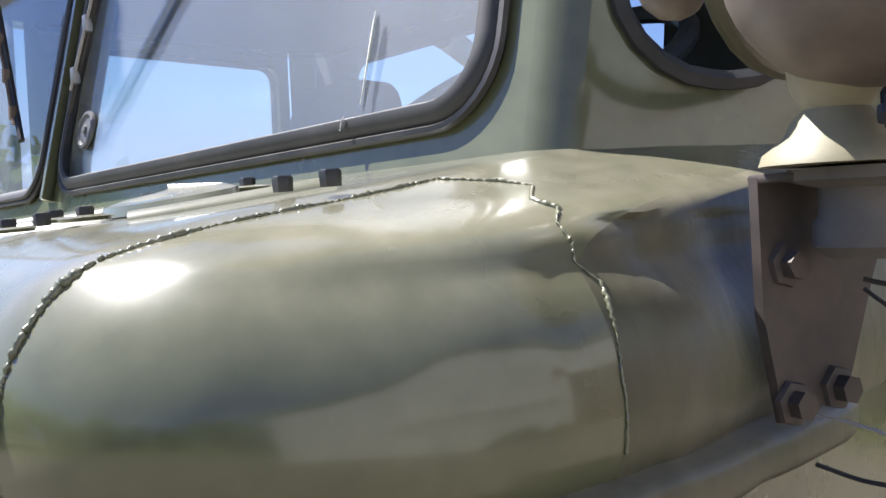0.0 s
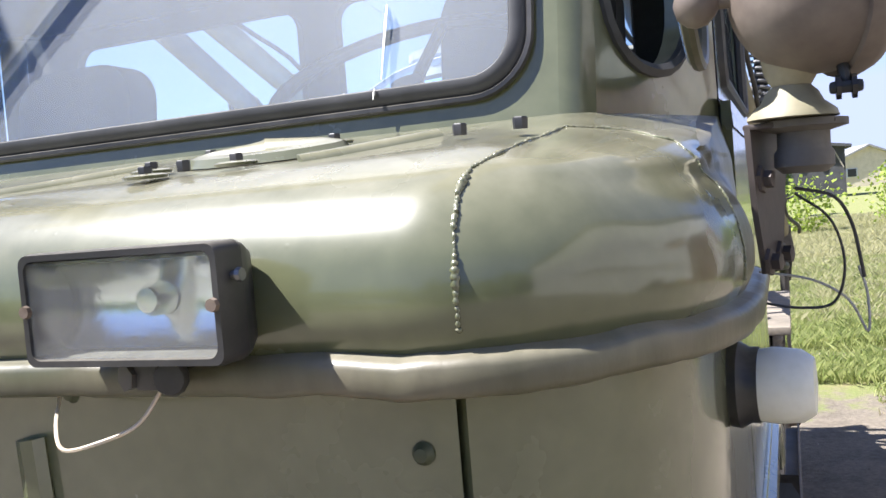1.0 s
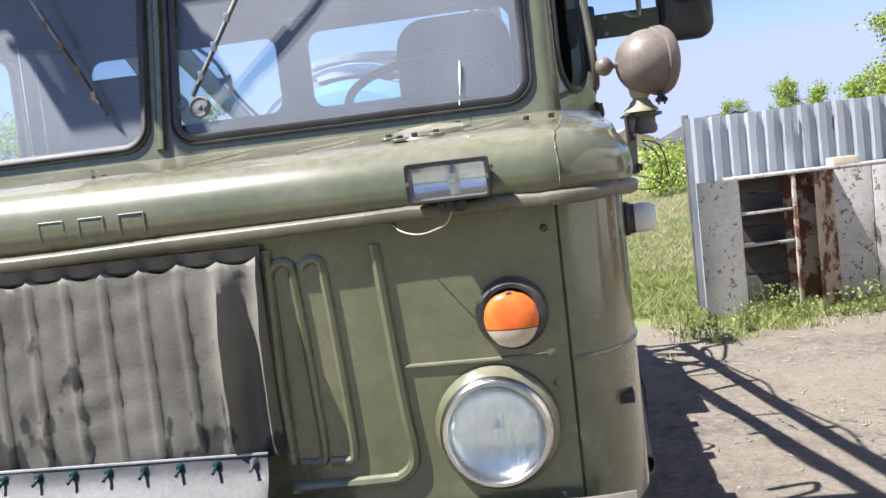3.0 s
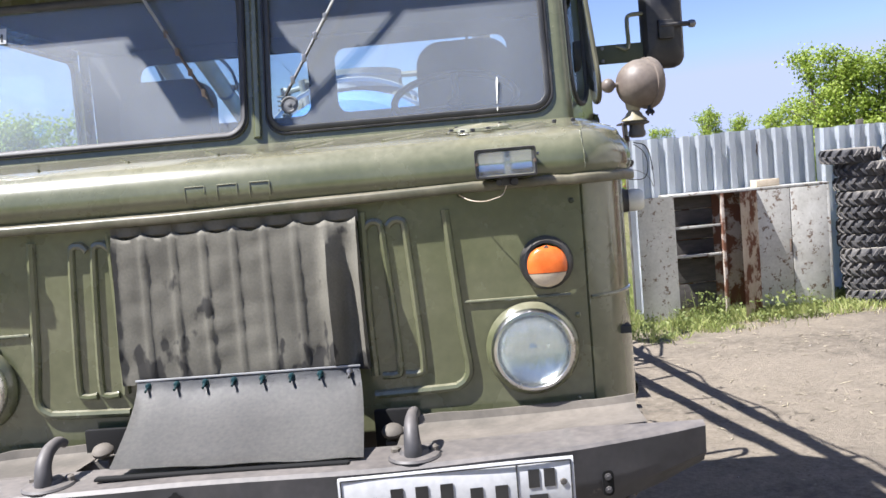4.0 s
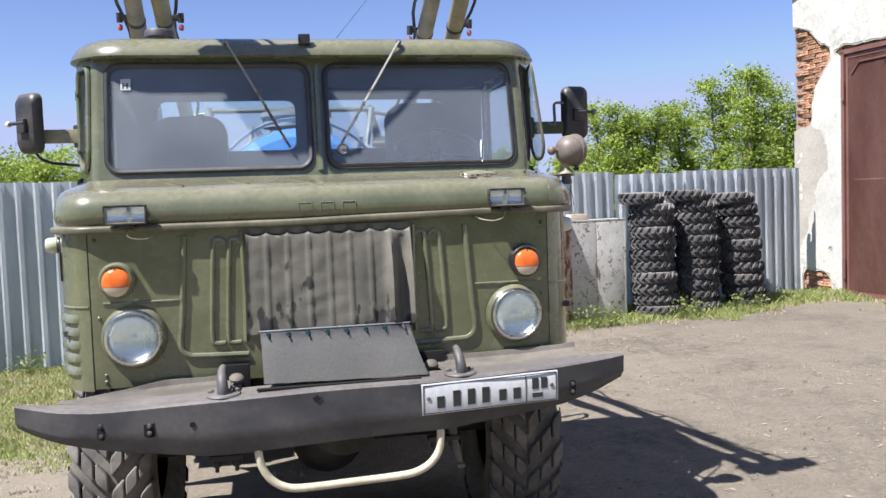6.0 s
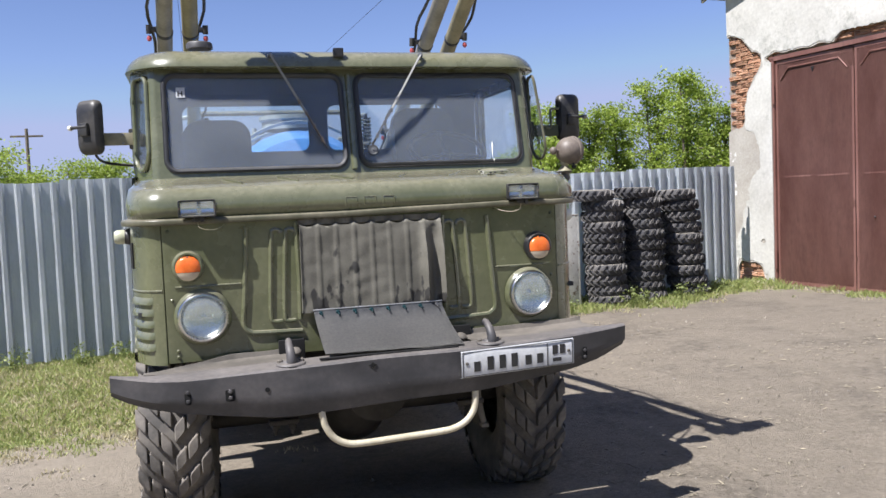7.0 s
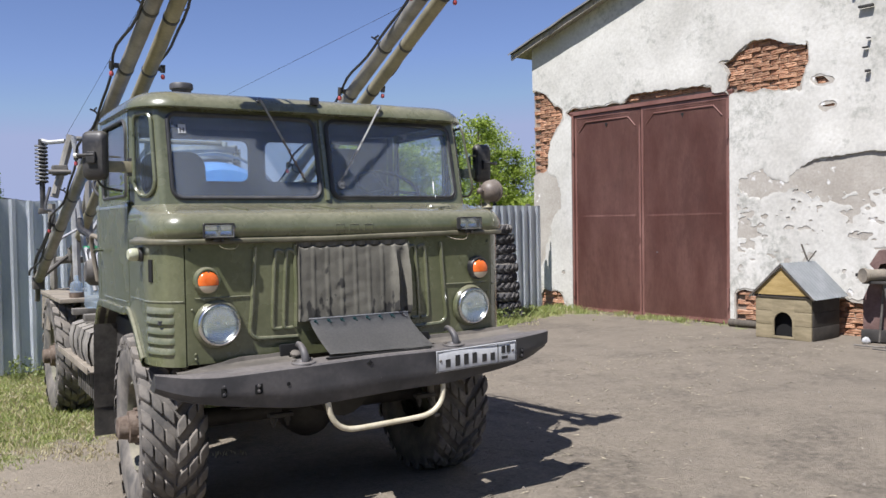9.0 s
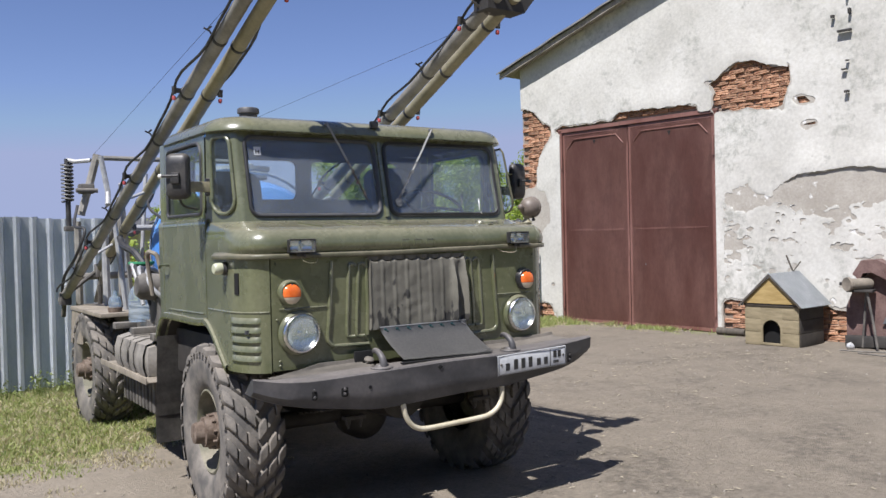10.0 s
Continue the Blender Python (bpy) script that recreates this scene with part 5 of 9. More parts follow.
# black disc in place of a bored hole, shade put into the colour
bm = BM()
lathe(bm, [(0.010, 0.001), (0, 0.0015)], (-0.522, bumper_pt(-0.522, 0.5).y - 0.003, 0.803), (0, -1, 0), 12)
part("bolt_hole", bm, M_HOLE_SHADE, bumper)

# number plate, its characters as plain bars
def plate_fn(u, v, d):
    x = 0.545 + u
    bend = 0.006 * math.sin(u * 9)
    return Vector((x, -0.382 + bend * 0.6 + d, 0.838 + v + 0.008 * u / 0.26))


bm = BM()
rows = [[plate_fn(u, v, d) for u in span(-0.26, 0.26, 16)] for v, d in ((-0.056, 0.008), (-0.056, 0.0), (-0.052, -0.002), (0.052, -0.002), (0.056, 0.0), (0.056, 0.008))]
sheet(bm, rows)
plate = part("number_plate", bm, M_PLATE, truck, "white number plate with dark bars, slightly bent")
def plate_bar(u0, u1, v0, v1):
    bm = BM()
    prism(bm, [(u0, v0), (u1, v0), (u1, v1), (u0, v1)], plate_fn, -0.0045, -0.002)
    part("plate_bar", bm, M_INK, plate)


for u, h in ((-0.19, 0.042), (-0.13, 0.058), (-0.075, 0.058), (-0.02, 0.058), (0.045, 0.042), (0.10, 0.042)):
    plate_bar(u - 0.014, u + 0.014, -0.034, -0.034 + h)
for u in (0.172, 0.206):
    plate_bar(u - 0.012, u + 0.012, -0.004, 0.036)
plate_bar(0.160, 0.200, -0.036, -0.020)
plate_bar(0.134, 0.1365, -0.052, 0.052)
for v in (-0.0525, 0.050):
    plate_bar(-0.254, 0.254, v, v + 0.0025)
for u in (-0.2545, 0.252):
    plate_bar(u, u + 0.0025, -0.052, 0.052)
for u in (-0.235, 0.236):
    bm = BM()
    lathe(bm, [(0.008, 0), (0.007, 0.004), (0, 0.005)], plate_fn(u, 0.004, -0.002), (0, -1, 0), 8)
    part("plate_bolt", bm, M_CHASSIS, plate)

# tube guard under the bumper
bm = BM()
tube(bm, curve_pts([(-0.305, -0.31, 0.72), (-0.303, -0.32, 0.666), (-0.292, -0.32, 0.618), (-0.262, -0.32, 0.570), (-0.215, -0.32, 0.540), (-0.15, -0.32, 0.530), (0.02, -0.32, 0.534), (0.18, -0.32, 0.539), (0.26, -0.32, 0.547), (0.318, -0.32, 0.574), (0.351, -0.32, 0.616), (0.362, -0.32, 0.668), (0.364, -0.31, 0.74)], 6), 0.0145, 10)
part("guard_tube", bm, M_TOWBAR, truck, "bent cream-painted tube under the bumper")

# wheels
def build_wheel(hand):
    w = thing("wheel", (0, 0, 0))
    bm = BM()
    R, W = 0.545, 0.165
    prof = [(0.255, -0.105), (0.27, -0.130), (0.33, -0.152), (0.42, -0.163), (0.485, -0.158), (0.505, -0.150), (0.517, -0.12), (0.522, 0.0), (0.517, 0.12), (0.505, 0.150), (0.485, 0.158), (0.42, 0.163), (0.33, 0.152), (0.27, 0.130), (0.255, 0.105)]
    lathe(bm, prof, (0, 0, 0), (1, 0, 0), 72)
    tyre = part("tyre", bm, M_TYRE, w, "dusty off-road tyre with block tread")
    bm = BM()
    NL = 23
    for side in (-1, 1):
        for k in range(NL):
            a0 = 2 * math.pi * (k + (0.5 if side > 0 else 0)) / NL
            for x0, x1, shift in ((0.004, 0.056, 0.0), (0.060, 0.110, 0.010 * hand), (0.114, 0.166, 0.0)):
                def at(x, da, r):
                    a = a0 + da - hand * x * 2.1
                    return Vector((side * x, r * math.cos(a), r * math.sin(a)))
                rings_ = []
                for grow, rad in ((1.0, 0.508), (0.97, 0.538), (0.90, 0.547), (0.76, 0.550)):
                    ring = []
                    for fx, fa in ((-1, -0.75), (-0.75, -1), (0.75, -1), (1, -0.75), (1, 0.75), (0.75, 1), (-0.75, 1), (-1, 0.75)):
                        cx = (x0 + x1) / 2
                        x = cx + fx * grow * (x1 - x0) / 2
                        drop = 0.016 if x > 0.14 else 0.004 if x > 0.09 else 0.0
                        ring.append(bm.verts.new(at(x, shift + fa * grow * 0.080, rad - drop)))
                    rings_.append(ring)
                for lo_, hi_ in zip(rings_, rings_[1:]):
                    for i in range(8):
                        bm.faces.new((lo_[i], lo_[(i + 1) % 8], hi_[(i + 1) % 8], hi_[i]))
                bm.faces.new(rings_[-1])
        for k in range(NL * 2):
            a = 2 * math.pi * k / (NL * 2)
            pts = [(0.165, -0.035, 0.505), (0.165, 0.035, 0.505), (0.168, 0.03, 0.47), (0.168, -0.03, 0.47)]
            vv = [bm.verts.new(Vector((side * (x + 0.004), r * math.cos(a + d), r * math.sin(a + d)))) for x, d, r in pts]
            bm.faces.new(vv)
    part("tread", bm, M_TYRE, tyre, smooth=30)
    bm = BM()
    lathe(bm, [(0.258, -0.105), (0.262, -0.125), (0.25, -0.13), (0.243, -0.12), (0.238, -0.06), (0.225, -0.03), (0.13, -0.02), (0.12, -0.045), (0.0, -0.045)], (0, 0, 0), (1, 0, 0), 48)
    rim = part("rim", bm, M_RIM, w, "dusty olive steel rim")
    # flat near-black ovals on the uncut rim, painted as shaded openings
    for k in range(6):
        a = 2 * math.pi * k / 6 + 0.2
        bm = BM()
        rows = []
        c_ = Vector((-0.0275, 0.178 * math.cos(a), 0.178 * math.sin(a)))
        t1, t2 = Vector((0, math.cos(a), math.sin(a))), Vector((0, -math.sin(a), math.cos(a)))
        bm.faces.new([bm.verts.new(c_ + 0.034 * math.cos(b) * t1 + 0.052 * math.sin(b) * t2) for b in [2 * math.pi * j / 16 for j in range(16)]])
        part("rim_opening_shade", bm, M_UNDER, rim)
    bm = BM()
    lathe(bm, [(0.115, -0.03), (0.112, -0.10), (0.098, -0.105), (0.092, -0.16), (0.070, -0.165), (0.062, -0.215), (0.045, -0.22), (0, -0.22)], (0, 0, 0), (1, 0, 0), 28)
    hub = part("hub", bm, M_RUST, w, "rusty protruding axle hub")
    for k in range(10):
        a = 2 * math.pi * k / 10
        bm = BM()
        lathe(bm, [(0.011, 0), (0.011, 0.016), (0.006, 0.022), (0, 0.022)], (-0.104, 0.103 * math.cos(a), 0.103 * math.sin(a)), (-1, 0, 0), 6)
        part("hub_bolt", bm, M_RUST, hub)
    for ob in w.children_recursive:
        ob.data.transform(Matrix.Diagonal((1.0, 0.955, 0.955, 1.0)))
    return w


wheel = build_wheel(1)
wheel.parent = truck
wheel.matrix_basis = pose(-0.885, 0.73, 0.452, 25, 0, -3)
copy_thing(wheel, pose(-0.88, 4.03, 0.44, 110, 0, 0))
wheel = build_wheel(-1)
wheel.parent = truck
wheel.matrix_basis = pose(0.885, 0.73, 0.452, 70, 0, 177)
copy_thing(wheel, pose(0.88, 4.03, 0.44, 10, 0, 180))

# chassis, axles, tank, mudguards
for s in (-1, 1):
    bm = BM()
    prism(bm, [(-0.10, 0.66), (-0.10, 0.88), (5.35, 0.88), (5.35, 0.70), (1.5, 0.66)], lambda u, v, d: Vector((s * (0.36 + d), u, v)), 0.0, 0.07)
    part("chassis_rail", bm, M_CHASSIS, truck)
    bm = BM()
    for k in range(6):
        box(bm, (s * 0.50, 0.73, 0.60 - 0.014 * k), (0.065, 1.15 - 0.14 * k, 0.012), 0.003)
    part("leaf_spring", bm, M_UNDER, truck)
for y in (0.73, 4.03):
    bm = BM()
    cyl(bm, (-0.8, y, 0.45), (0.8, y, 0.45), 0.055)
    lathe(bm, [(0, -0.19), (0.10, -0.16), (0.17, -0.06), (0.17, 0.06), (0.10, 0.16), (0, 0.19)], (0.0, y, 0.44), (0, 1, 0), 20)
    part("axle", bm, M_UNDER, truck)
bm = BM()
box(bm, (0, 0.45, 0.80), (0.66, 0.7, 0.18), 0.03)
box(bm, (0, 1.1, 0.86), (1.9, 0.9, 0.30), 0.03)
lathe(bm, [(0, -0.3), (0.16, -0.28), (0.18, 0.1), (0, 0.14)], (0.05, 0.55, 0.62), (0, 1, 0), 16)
part("engine", bm, M_UNDER, truck, "near-black engine and sump under the cab")
for s in (-1, 1):
    bm = BM()
    box(bm, (s * 0.84, 2.42, 0.725), (0.40, 0.92, 0.27), 0.10)
    ft = part("fuel_tank", bm, M_TANK, truck, "dusty steel fuel tank hung from the chassis")
    for y in (2.10, 2.36, 2.48, 2.74):
        bm = BM()
        box(bm, (s * 0.84, y, 0.725), (0.412, 0.03, 0.282), 0.10)
        part("strap", bm, M_TANK, ft)
    bm = BM()
    box(bm, (s * 0.875, 2.44, 0.612), (0.43, 1.34, 0.008), 0.002)
    box(bm, (s * 1.088, 2.44, 0.622), (0.008, 1.34, 0.045), 0.002)
    tray = part("tank_tray", bm, M_DECK, truck, "dusty folded steel tray under the tank")
    for y in (1.80, 2.44, 3.08):
        bm = BM()
        box(bm, (s * 0.72, y, 0.70), (0.10, 0.04, 0.18), 0.006)
        part("hanger", bm, M_CHASSIS, tray)
    bm = BM()
    box(bm, (s * 0.82, 2.38, 0.48), (0.34, 0.86, 0.25), 0.02)
    bx = part("battery_box", bm, M_CHASSIS, truck, "grimy ribbed steel box under the tray")
    for k in range(9):
        bm = BM()
        box(bm, (s * 0.994, 2.02 + 0.09 * k, 0.48), (0.016, 0.03, 0.23), 0.006)
        part("rib", bm, M_CHASSIS, bx)
    bm = BM()
    rows = []
    for z in span(0.24, 0.96, 8):
        rows.append([Vector((s * x, 1.50 + 0.03 * math.sin(z * 4) + (0.03 if z < 0.45 else 0), z)) for x in span(0.62, 1.09, 6)])
    sheet(bm, rows)
    bmesh.ops.solidify(bm, geom=bm.faces[:], thickness=0.01)
    part("mud_flap", bm, M_CHASSIS, truck, "dusty rubber mud flap")
bm = BM()
rows = []
for z in span(0.50, 0.955, 8):
    out = 1.075 + 0.07 * min(1.0, (0.955 - z) / 0.22) ** 0.6
    rows.append([Vector((x, 1.46 + 0.02 * math.sin(z * 5), z)) for x in span(1.03, out, 4)])
sheet(bm, rows)
bmesh.ops.solidify(bm, geom=bm.faces[:], thickness=0.012)
part("side_flap", bm, M_SIDEFLAP, truck, "slate blue rubber flap behind the wheel arch")

# ---- the yard ----
M_GROUND = bpy.data.materials.new("packed dirt and grass")
M_GROUND.use_nodes = True


def build_ground_material():
    nt = M_GROUND.node_tree
    n, l = nt.nodes, nt.links
    p = n["Principled BSDF"]
    geo = n.new("ShaderNodeNewGeometry")
    at = n.new("ShaderNodeAttribute")
    at.attribute_name = "grass"

    def nz(scale, det=8.0, rough=0.6):
        q = n.new("ShaderNodeTexNoise")
        q.inputs["Scale"].default_value, q.inputs["Detail"].default_value, q.inputs["Roughness"].default_value = scale, det, rough
        l.new(geo.outputs["Position"], q.inputs[0])
        return q

    def ramp(src, stops):
        r = n.new("ShaderNodeValToRGB")
        while len(r.color_ramp.elements) < len(stops):
            r.color_ramp.elements.new(0.5)
        for e, (pos, c) in zip(r.color_ramp.elements, stops):
            e.position, e.color = pos, (*c, 1)
        l.new(src, r.inputs[0])
        return r.outputs[0]

    def mix(f, a, b, mode="MIX"):
        q = n.new("ShaderNodeMix")
        q.data_type, q.blend_type = "RGBA", mode
        if isinstance(f, float):
            q.inputs[0].default_value = f
        else:
            l.new(f, q.inputs[0])
        l.new(a, q.inputs[6])
        l.new(b, q.inputs[7])
        return q.outputs[2]

    big, mid, fine, gravel = nz(0.7), nz(4.0, 10.0, 0.68), nz(38.0, 8.0, 0.7), nz(120.0)
    crumb, wide = nz(13.0, 12.0, 0.78), nz(0.23, 5.0, 0.55)
    dirt = ramp(big.outputs[0], ((0.3, (0.168, 0.144, 0.113)), (0.52, (0.227, 0.195, 0.152)), (0.72, (0.275, 0.235, 0.183))))
    dirt = mix(0.5, dirt, ramp(wide.outputs[0], ((0.36, (0.145, 0.125, 0.100)), (0.5, (0.227, 0.195, 0.152)), (0.66, (0.299, 0.257, 0.199)))))
    dirt = mix(0.5, dirt, ramp(mid.outputs[0], ((0.34, (0.140, 0.119, 0.094)), (0.5, (0.227, 0.195, 0.152)), (0.68, (0.318, 0.273, 0.215)))))
    dirt = mix(0.36, dirt, ramp(crumb.outputs[0], ((0.34, (0.082, 0.071, 0.057)), (0.45, (0.202, 0.175, 0.136)), (0.56, (0.241, 0.207, 0.163)), (0.68, (0.386, 0.339, 0.273)))))
    dirt = mix(0.3, dirt, ramp(fine.outputs[0], ((0.35, (0.106, 0.092, 0.071)), (0.5, (0.231, 0.198, 0.155)), (0.68, (0.367, 0.321, 0.255)))))
    vor = n.new("ShaderNodeTexVoronoi")
    vor.inputs["Scale"].default_value = 34.0
    l.new(geo.outputs["Position"], vor.inputs[0])
    chips = n.new("ShaderNodeMapRange")
    chips.inputs[1].default_value, chips.inputs[2].default_value, chips.inputs[3].default_value, chips.inputs[4].default_value = 0.09, 0.13, 0.75, 0.0
    l.new(vor.outputs[0], chips.inputs[0])
    gate = n.new("ShaderNodeMath")
    gate.operation = "MULTIPLY"
    l.new(chips.outputs[0], gate.inputs[0])
    rare = n.new("ShaderNodeMapRange")
    rare.inputs[1].default_value, rare.inputs[2].default_value = 0.52, 0.6
    l.new(mid.outputs[0], rare.inputs[0])
    l.new(rare.outputs[0], gate.inputs[1])
    pale = n.new("ShaderNodeRGB")
    pale.outputs[0].default_value = (0.36, 0.34, 0.31, 1)
    dirt = mix(gate.outputs[0], dirt, pale.outputs[0])
    vd = n.new("ShaderNodeTexVoronoi")
    vd.inputs["Scale"].default_value = 21.0
    l.new(geo.outputs["Position"], vd.inputs[0])
    bits = n.new("ShaderNodeMapRange")
    bits.inputs[1].default_value, bits.inputs[2].default_value, bits.inputs[3].default_value, bits.inputs[4].default_value = 0.10, 0.22, 0.7, 0.0
    l.new(vd.outputs[0], bits.inputs[0])
    some = n.new("ShaderNodeMapRange")
    some.inputs[1].default_value, some.inputs[2].default_value = 0.50, 0.62
    l.new(nz(1.7, 6.0).outputs[0], some.inputs[0])
    both = n.new("ShaderNodeMath")
    both.operation = "MULTIPLY"
    l.new(bits.outputs[0], both.inputs[0])
    l.new(some.outputs[0], both.inputs[1])
    dark = n.new("ShaderNodeRGB")
    dark.outputs[0].default_value = (0.075, 0.066, 0.055, 1)
    dirt = mix(both.outputs[0], dirt, dark.outputs[0])
    worn = n.new("ShaderNodeMapRange")
    worn.inputs[1].default_value, worn.inputs[2].default_value, worn.inputs[4].default_value = 0.48, 0.60, 0.75
    l.new(nz(0.95, 9.0, 0.66).outputs[0], worn.inputs[0])
    rub = n.new("ShaderNodeMapRange")
    rub.inputs[1].default_value, rub.inputs[2].default_value = 0.62, 0.40
    l.new(crumb.outputs[0], rub.inputs[0])
    wet = n.new("ShaderNodeMath")
    wet.operation = "MULTIPLY"
    l.new(worn.outputs[0], wet.inputs[0])
    l.new(rub.outputs[0], wet.inputs[1])
    earth = n.new("ShaderNodeRGB")
    earth.outputs[0].default_value = (0.098, 0.086, 0.071, 1)
    dirt = mix(wet.outputs[0], dirt, earth.outputs[0])
    # paler tone towards -x beside the grass, darker tone towards +x and the barn
    xyz = n.new("ShaderNodeSeparateXYZ")
    l.new(geo.outputs["Position"], xyz.inputs[0])
    sway = n.new("ShaderNodeMath")
    sway.operation = "MULTIPLY_ADD"
    sway.inputs[1].default_value = 7.0
    l.new(big.outputs[0], sway.inputs[0])
    l.new(xyz.outputs[0], sway.inputs[2])
    for x0, x1, top, tone in ((3.4, 0.4, 0.46, (0.37, 0.320, 0.252)), (5.0, 8.5, 0.30, (0.135, 0.118, 0.100))):
        reach = n.new("ShaderNodeMapRange")
        reach.inputs[1].default_value, reach.inputs[2].default_value, reach.inputs[4].default_value = x0, x1, top
        l.new(sway.outputs[0], reach.inputs[0])
        soil = n.new("ShaderNodeRGB")
        soil.outputs[0].default_value = (*tone, 1)
        dirt = mix(reach.outputs[0], dirt, soil.outputs[0])
    turf = ramp(mid.outputs[0], ((0.3, (0.270, 0.215, 0.128)), (0.5, (0.196, 0.221, 0.074)), (0.7, (0.135, 0.195, 0.054))))
    turf = mix(0.4, turf, ramp(fine.outputs[0], ((0.3, (0.108, 0.143, 0.047)), (0.7, (0.365, 0.325, 0.176)))))
    edge = n.new("ShaderNodeMath")
    edge.operation = "ADD"
    l.new(at.outputs["Fac"], edge.inputs[0])
    jit = n.new("ShaderNodeMapRange")
    jit.inputs[1].default_value, jit.inputs[2].default_value, jit.inputs[3].default_value, jit.inputs[4].default_value = 0.3, 0.7, -0.35, 0.35
    l.new(mid.outputs[0], jit.inputs[0])
    l.new(jit.outputs[0], edge.inputs[1])
    sm = n.new("ShaderNodeMapRange")
    sm.inputs[1].default_value, sm.inputs[2].default_value = 0.35, 0.65
    l.new(edge.outputs[0], sm.inputs[0])
    l.new(mix(sm.outputs[0], dirt, turf), p.inputs["Base Color"])
    p.inputs["Roughness"].default_value = 0.95
    p.inputs["Specular IOR Level"].default_value = 0.15
    h = n.new("ShaderNodeMath")
    h.operation = "MULTIPLY_ADD"
    h.inputs[1].default_value = 0.35
    l.new(fine.outputs[0], h.inputs[0])
    l.new(crumb.outputs[0], h.inputs[2])
    b = n.new("ShaderNodeBump")
    b.inputs["Strength"].default_value, b.inputs["Distance"].default_value = 0.8, 0.03
    l.new(h.outputs[0], b.inputs["Height"])
    l.new(b.outputs[0], p.inputs["Normal"])


build_ground_material()
FN = Vector((-0.1736, 0.9848, 0))
FD = Vector((0.9848, 0.1736, 0))
F0 = Vector((7.02, 7.35, 0))
WD = Vector((0.1246, -0.992, 0))
WN = Vector((-0.992, -0.1246, 0))
W0 = Vector((7.385, 7.005, 0))


def fence_pt(s, z=0.0, d=0.0):
    """s metres along the fence from its corner at the building, d metres towards the yard."""
    return F0 + FD * s - FN * d + Vector((0, 0, z))


def wall_pt(s, z=0.0, d=0.0):
    """s metres along the barn wall from the gate's far post, d metres out of it."""
    return W0 + WD * s + WN * d + Vector((0, 0, z))


def grass_amount(x, y):
    """How grassy the ground is, 0 to 1."""
    p = Vector((x, y, 0))
    d = (p - F0).dot(FN)
    s = (p - F0).dot(FD)
    g = 0.0
    if d > 0.2:
        g = 0.95
        if 1.0 < d < 1.6 and -7 < s < -4.6:
            g = 0.25
    elif s < -5.2:
        k = y - (2.55 + 0.30 * (x + 0.9) + (0.9 * (x + 0.2) if x > -0.2 else 0))
        g = max(0.0, min(0.85, 0.35 + 0.55 * k))
        if x > 0.6:
            g = min(g, max(0.0, 0.6 + d * 0.5))
    else:
        w = 1.15 + 0.25 * math.sin(s * 2.1)
        g = max(0.0, min(0.8, 0.75 * (1 + d / w) + 0.2))
    dw = (p - W0).dot(WN)
    sw = (p - W0).dot(WD)
    if dw < 0.55 and sw > -1.2 and sw < 3.6:
        g = max(g, 0.45 - dw * 0.5)
    if s > 0.3 and d < 0 and dw > 0.6 and d < -2.2:
        g = 0.0
    if x > 12 or y < -12 or x < -14:
        g = max(g, 0.6)
    return g


def ground_z(x, y):
    r = math.hypot(x, y)
    z = 0.018 * noise.noise(Vector((x * 0.45, y * 0.45, 0))) + 0.008 * noise.noise(Vector((x * 2.2, y * 2.2, 3)))
    z += 0.045 * max(0.0, min(1.0, (x - 2.5) / 4))
    z -= 0.035 * math.exp(-(x / 3.2) ** 2 - ((y - 1.5) / 4.0) ** 2)
    for wx, wy in ((-0.885, 0.73), (0.885, 0.73), (-0.88, 4.03), (0.88, 4.03)):
        z -= 0.030 * math.exp(-((x - wx) / 0.30) ** 2 - ((y - wy) / 0.42) ** 2)
    return z * (1 if r < 40 else 0.5)


bm = BM()
lay = bm.verts.layers.float.new("grass")


def axis(lo, hi, near_lo, near_hi, step):
    a = []
    v = near_lo
    while v <= near_hi + 1e-6:
        a.append(v)
        v += step
    st, v = step, near_hi
    while v < hi:
        st *= 1.35
        v = min(hi, v + st)
        a.append(v)
    st, v = step, near_lo
    while v > lo:
        st *= 1.35
        v = max(lo, v - st)
        a.insert(0, v)
    return a


gx, gy = axis(-900, 900, -5.0, 10.0, 0.14), axis(-600, 1500, -6.0, 12.0, 0.14)
grid = [[bm.verts.new((x, y, ground_z(x, y))) for x in gx] for y in gy]
for row in grid:
    for v in row:
        v[lay] = grass_amount(v.co.x, v.co.y)
for a, b in zip(grid, grid[1:]):
    for i in range(len(gx) - 1):
        bm.faces.new((a[i], a[i + 1], b[i + 1], b[i]))
ground = tagged(part("ground", bm, M_GROUND, None, smooth=180), "packed pale dirt yard with gravel and weedy edges", "ground", kind="structure")

# fence of profiled sheets
M_FENCE = material("weathered galvanised sheet", (0.54, 0.575, 0.615), (0.69, 0.72, 0.755), 2.2, 0.42, 0.15, 0.06, 50, spots=(0.20, 0.13, 0.09), spot_scale=5, spot_cut=0.66, stretch=(1.5, 1.5, 0.35), random_ob=0.12)
fence = tagged(thing("fence", (0, 0, 0)), "grey galvanised profiled sheet fence along the yard", "fence", kind="structure")


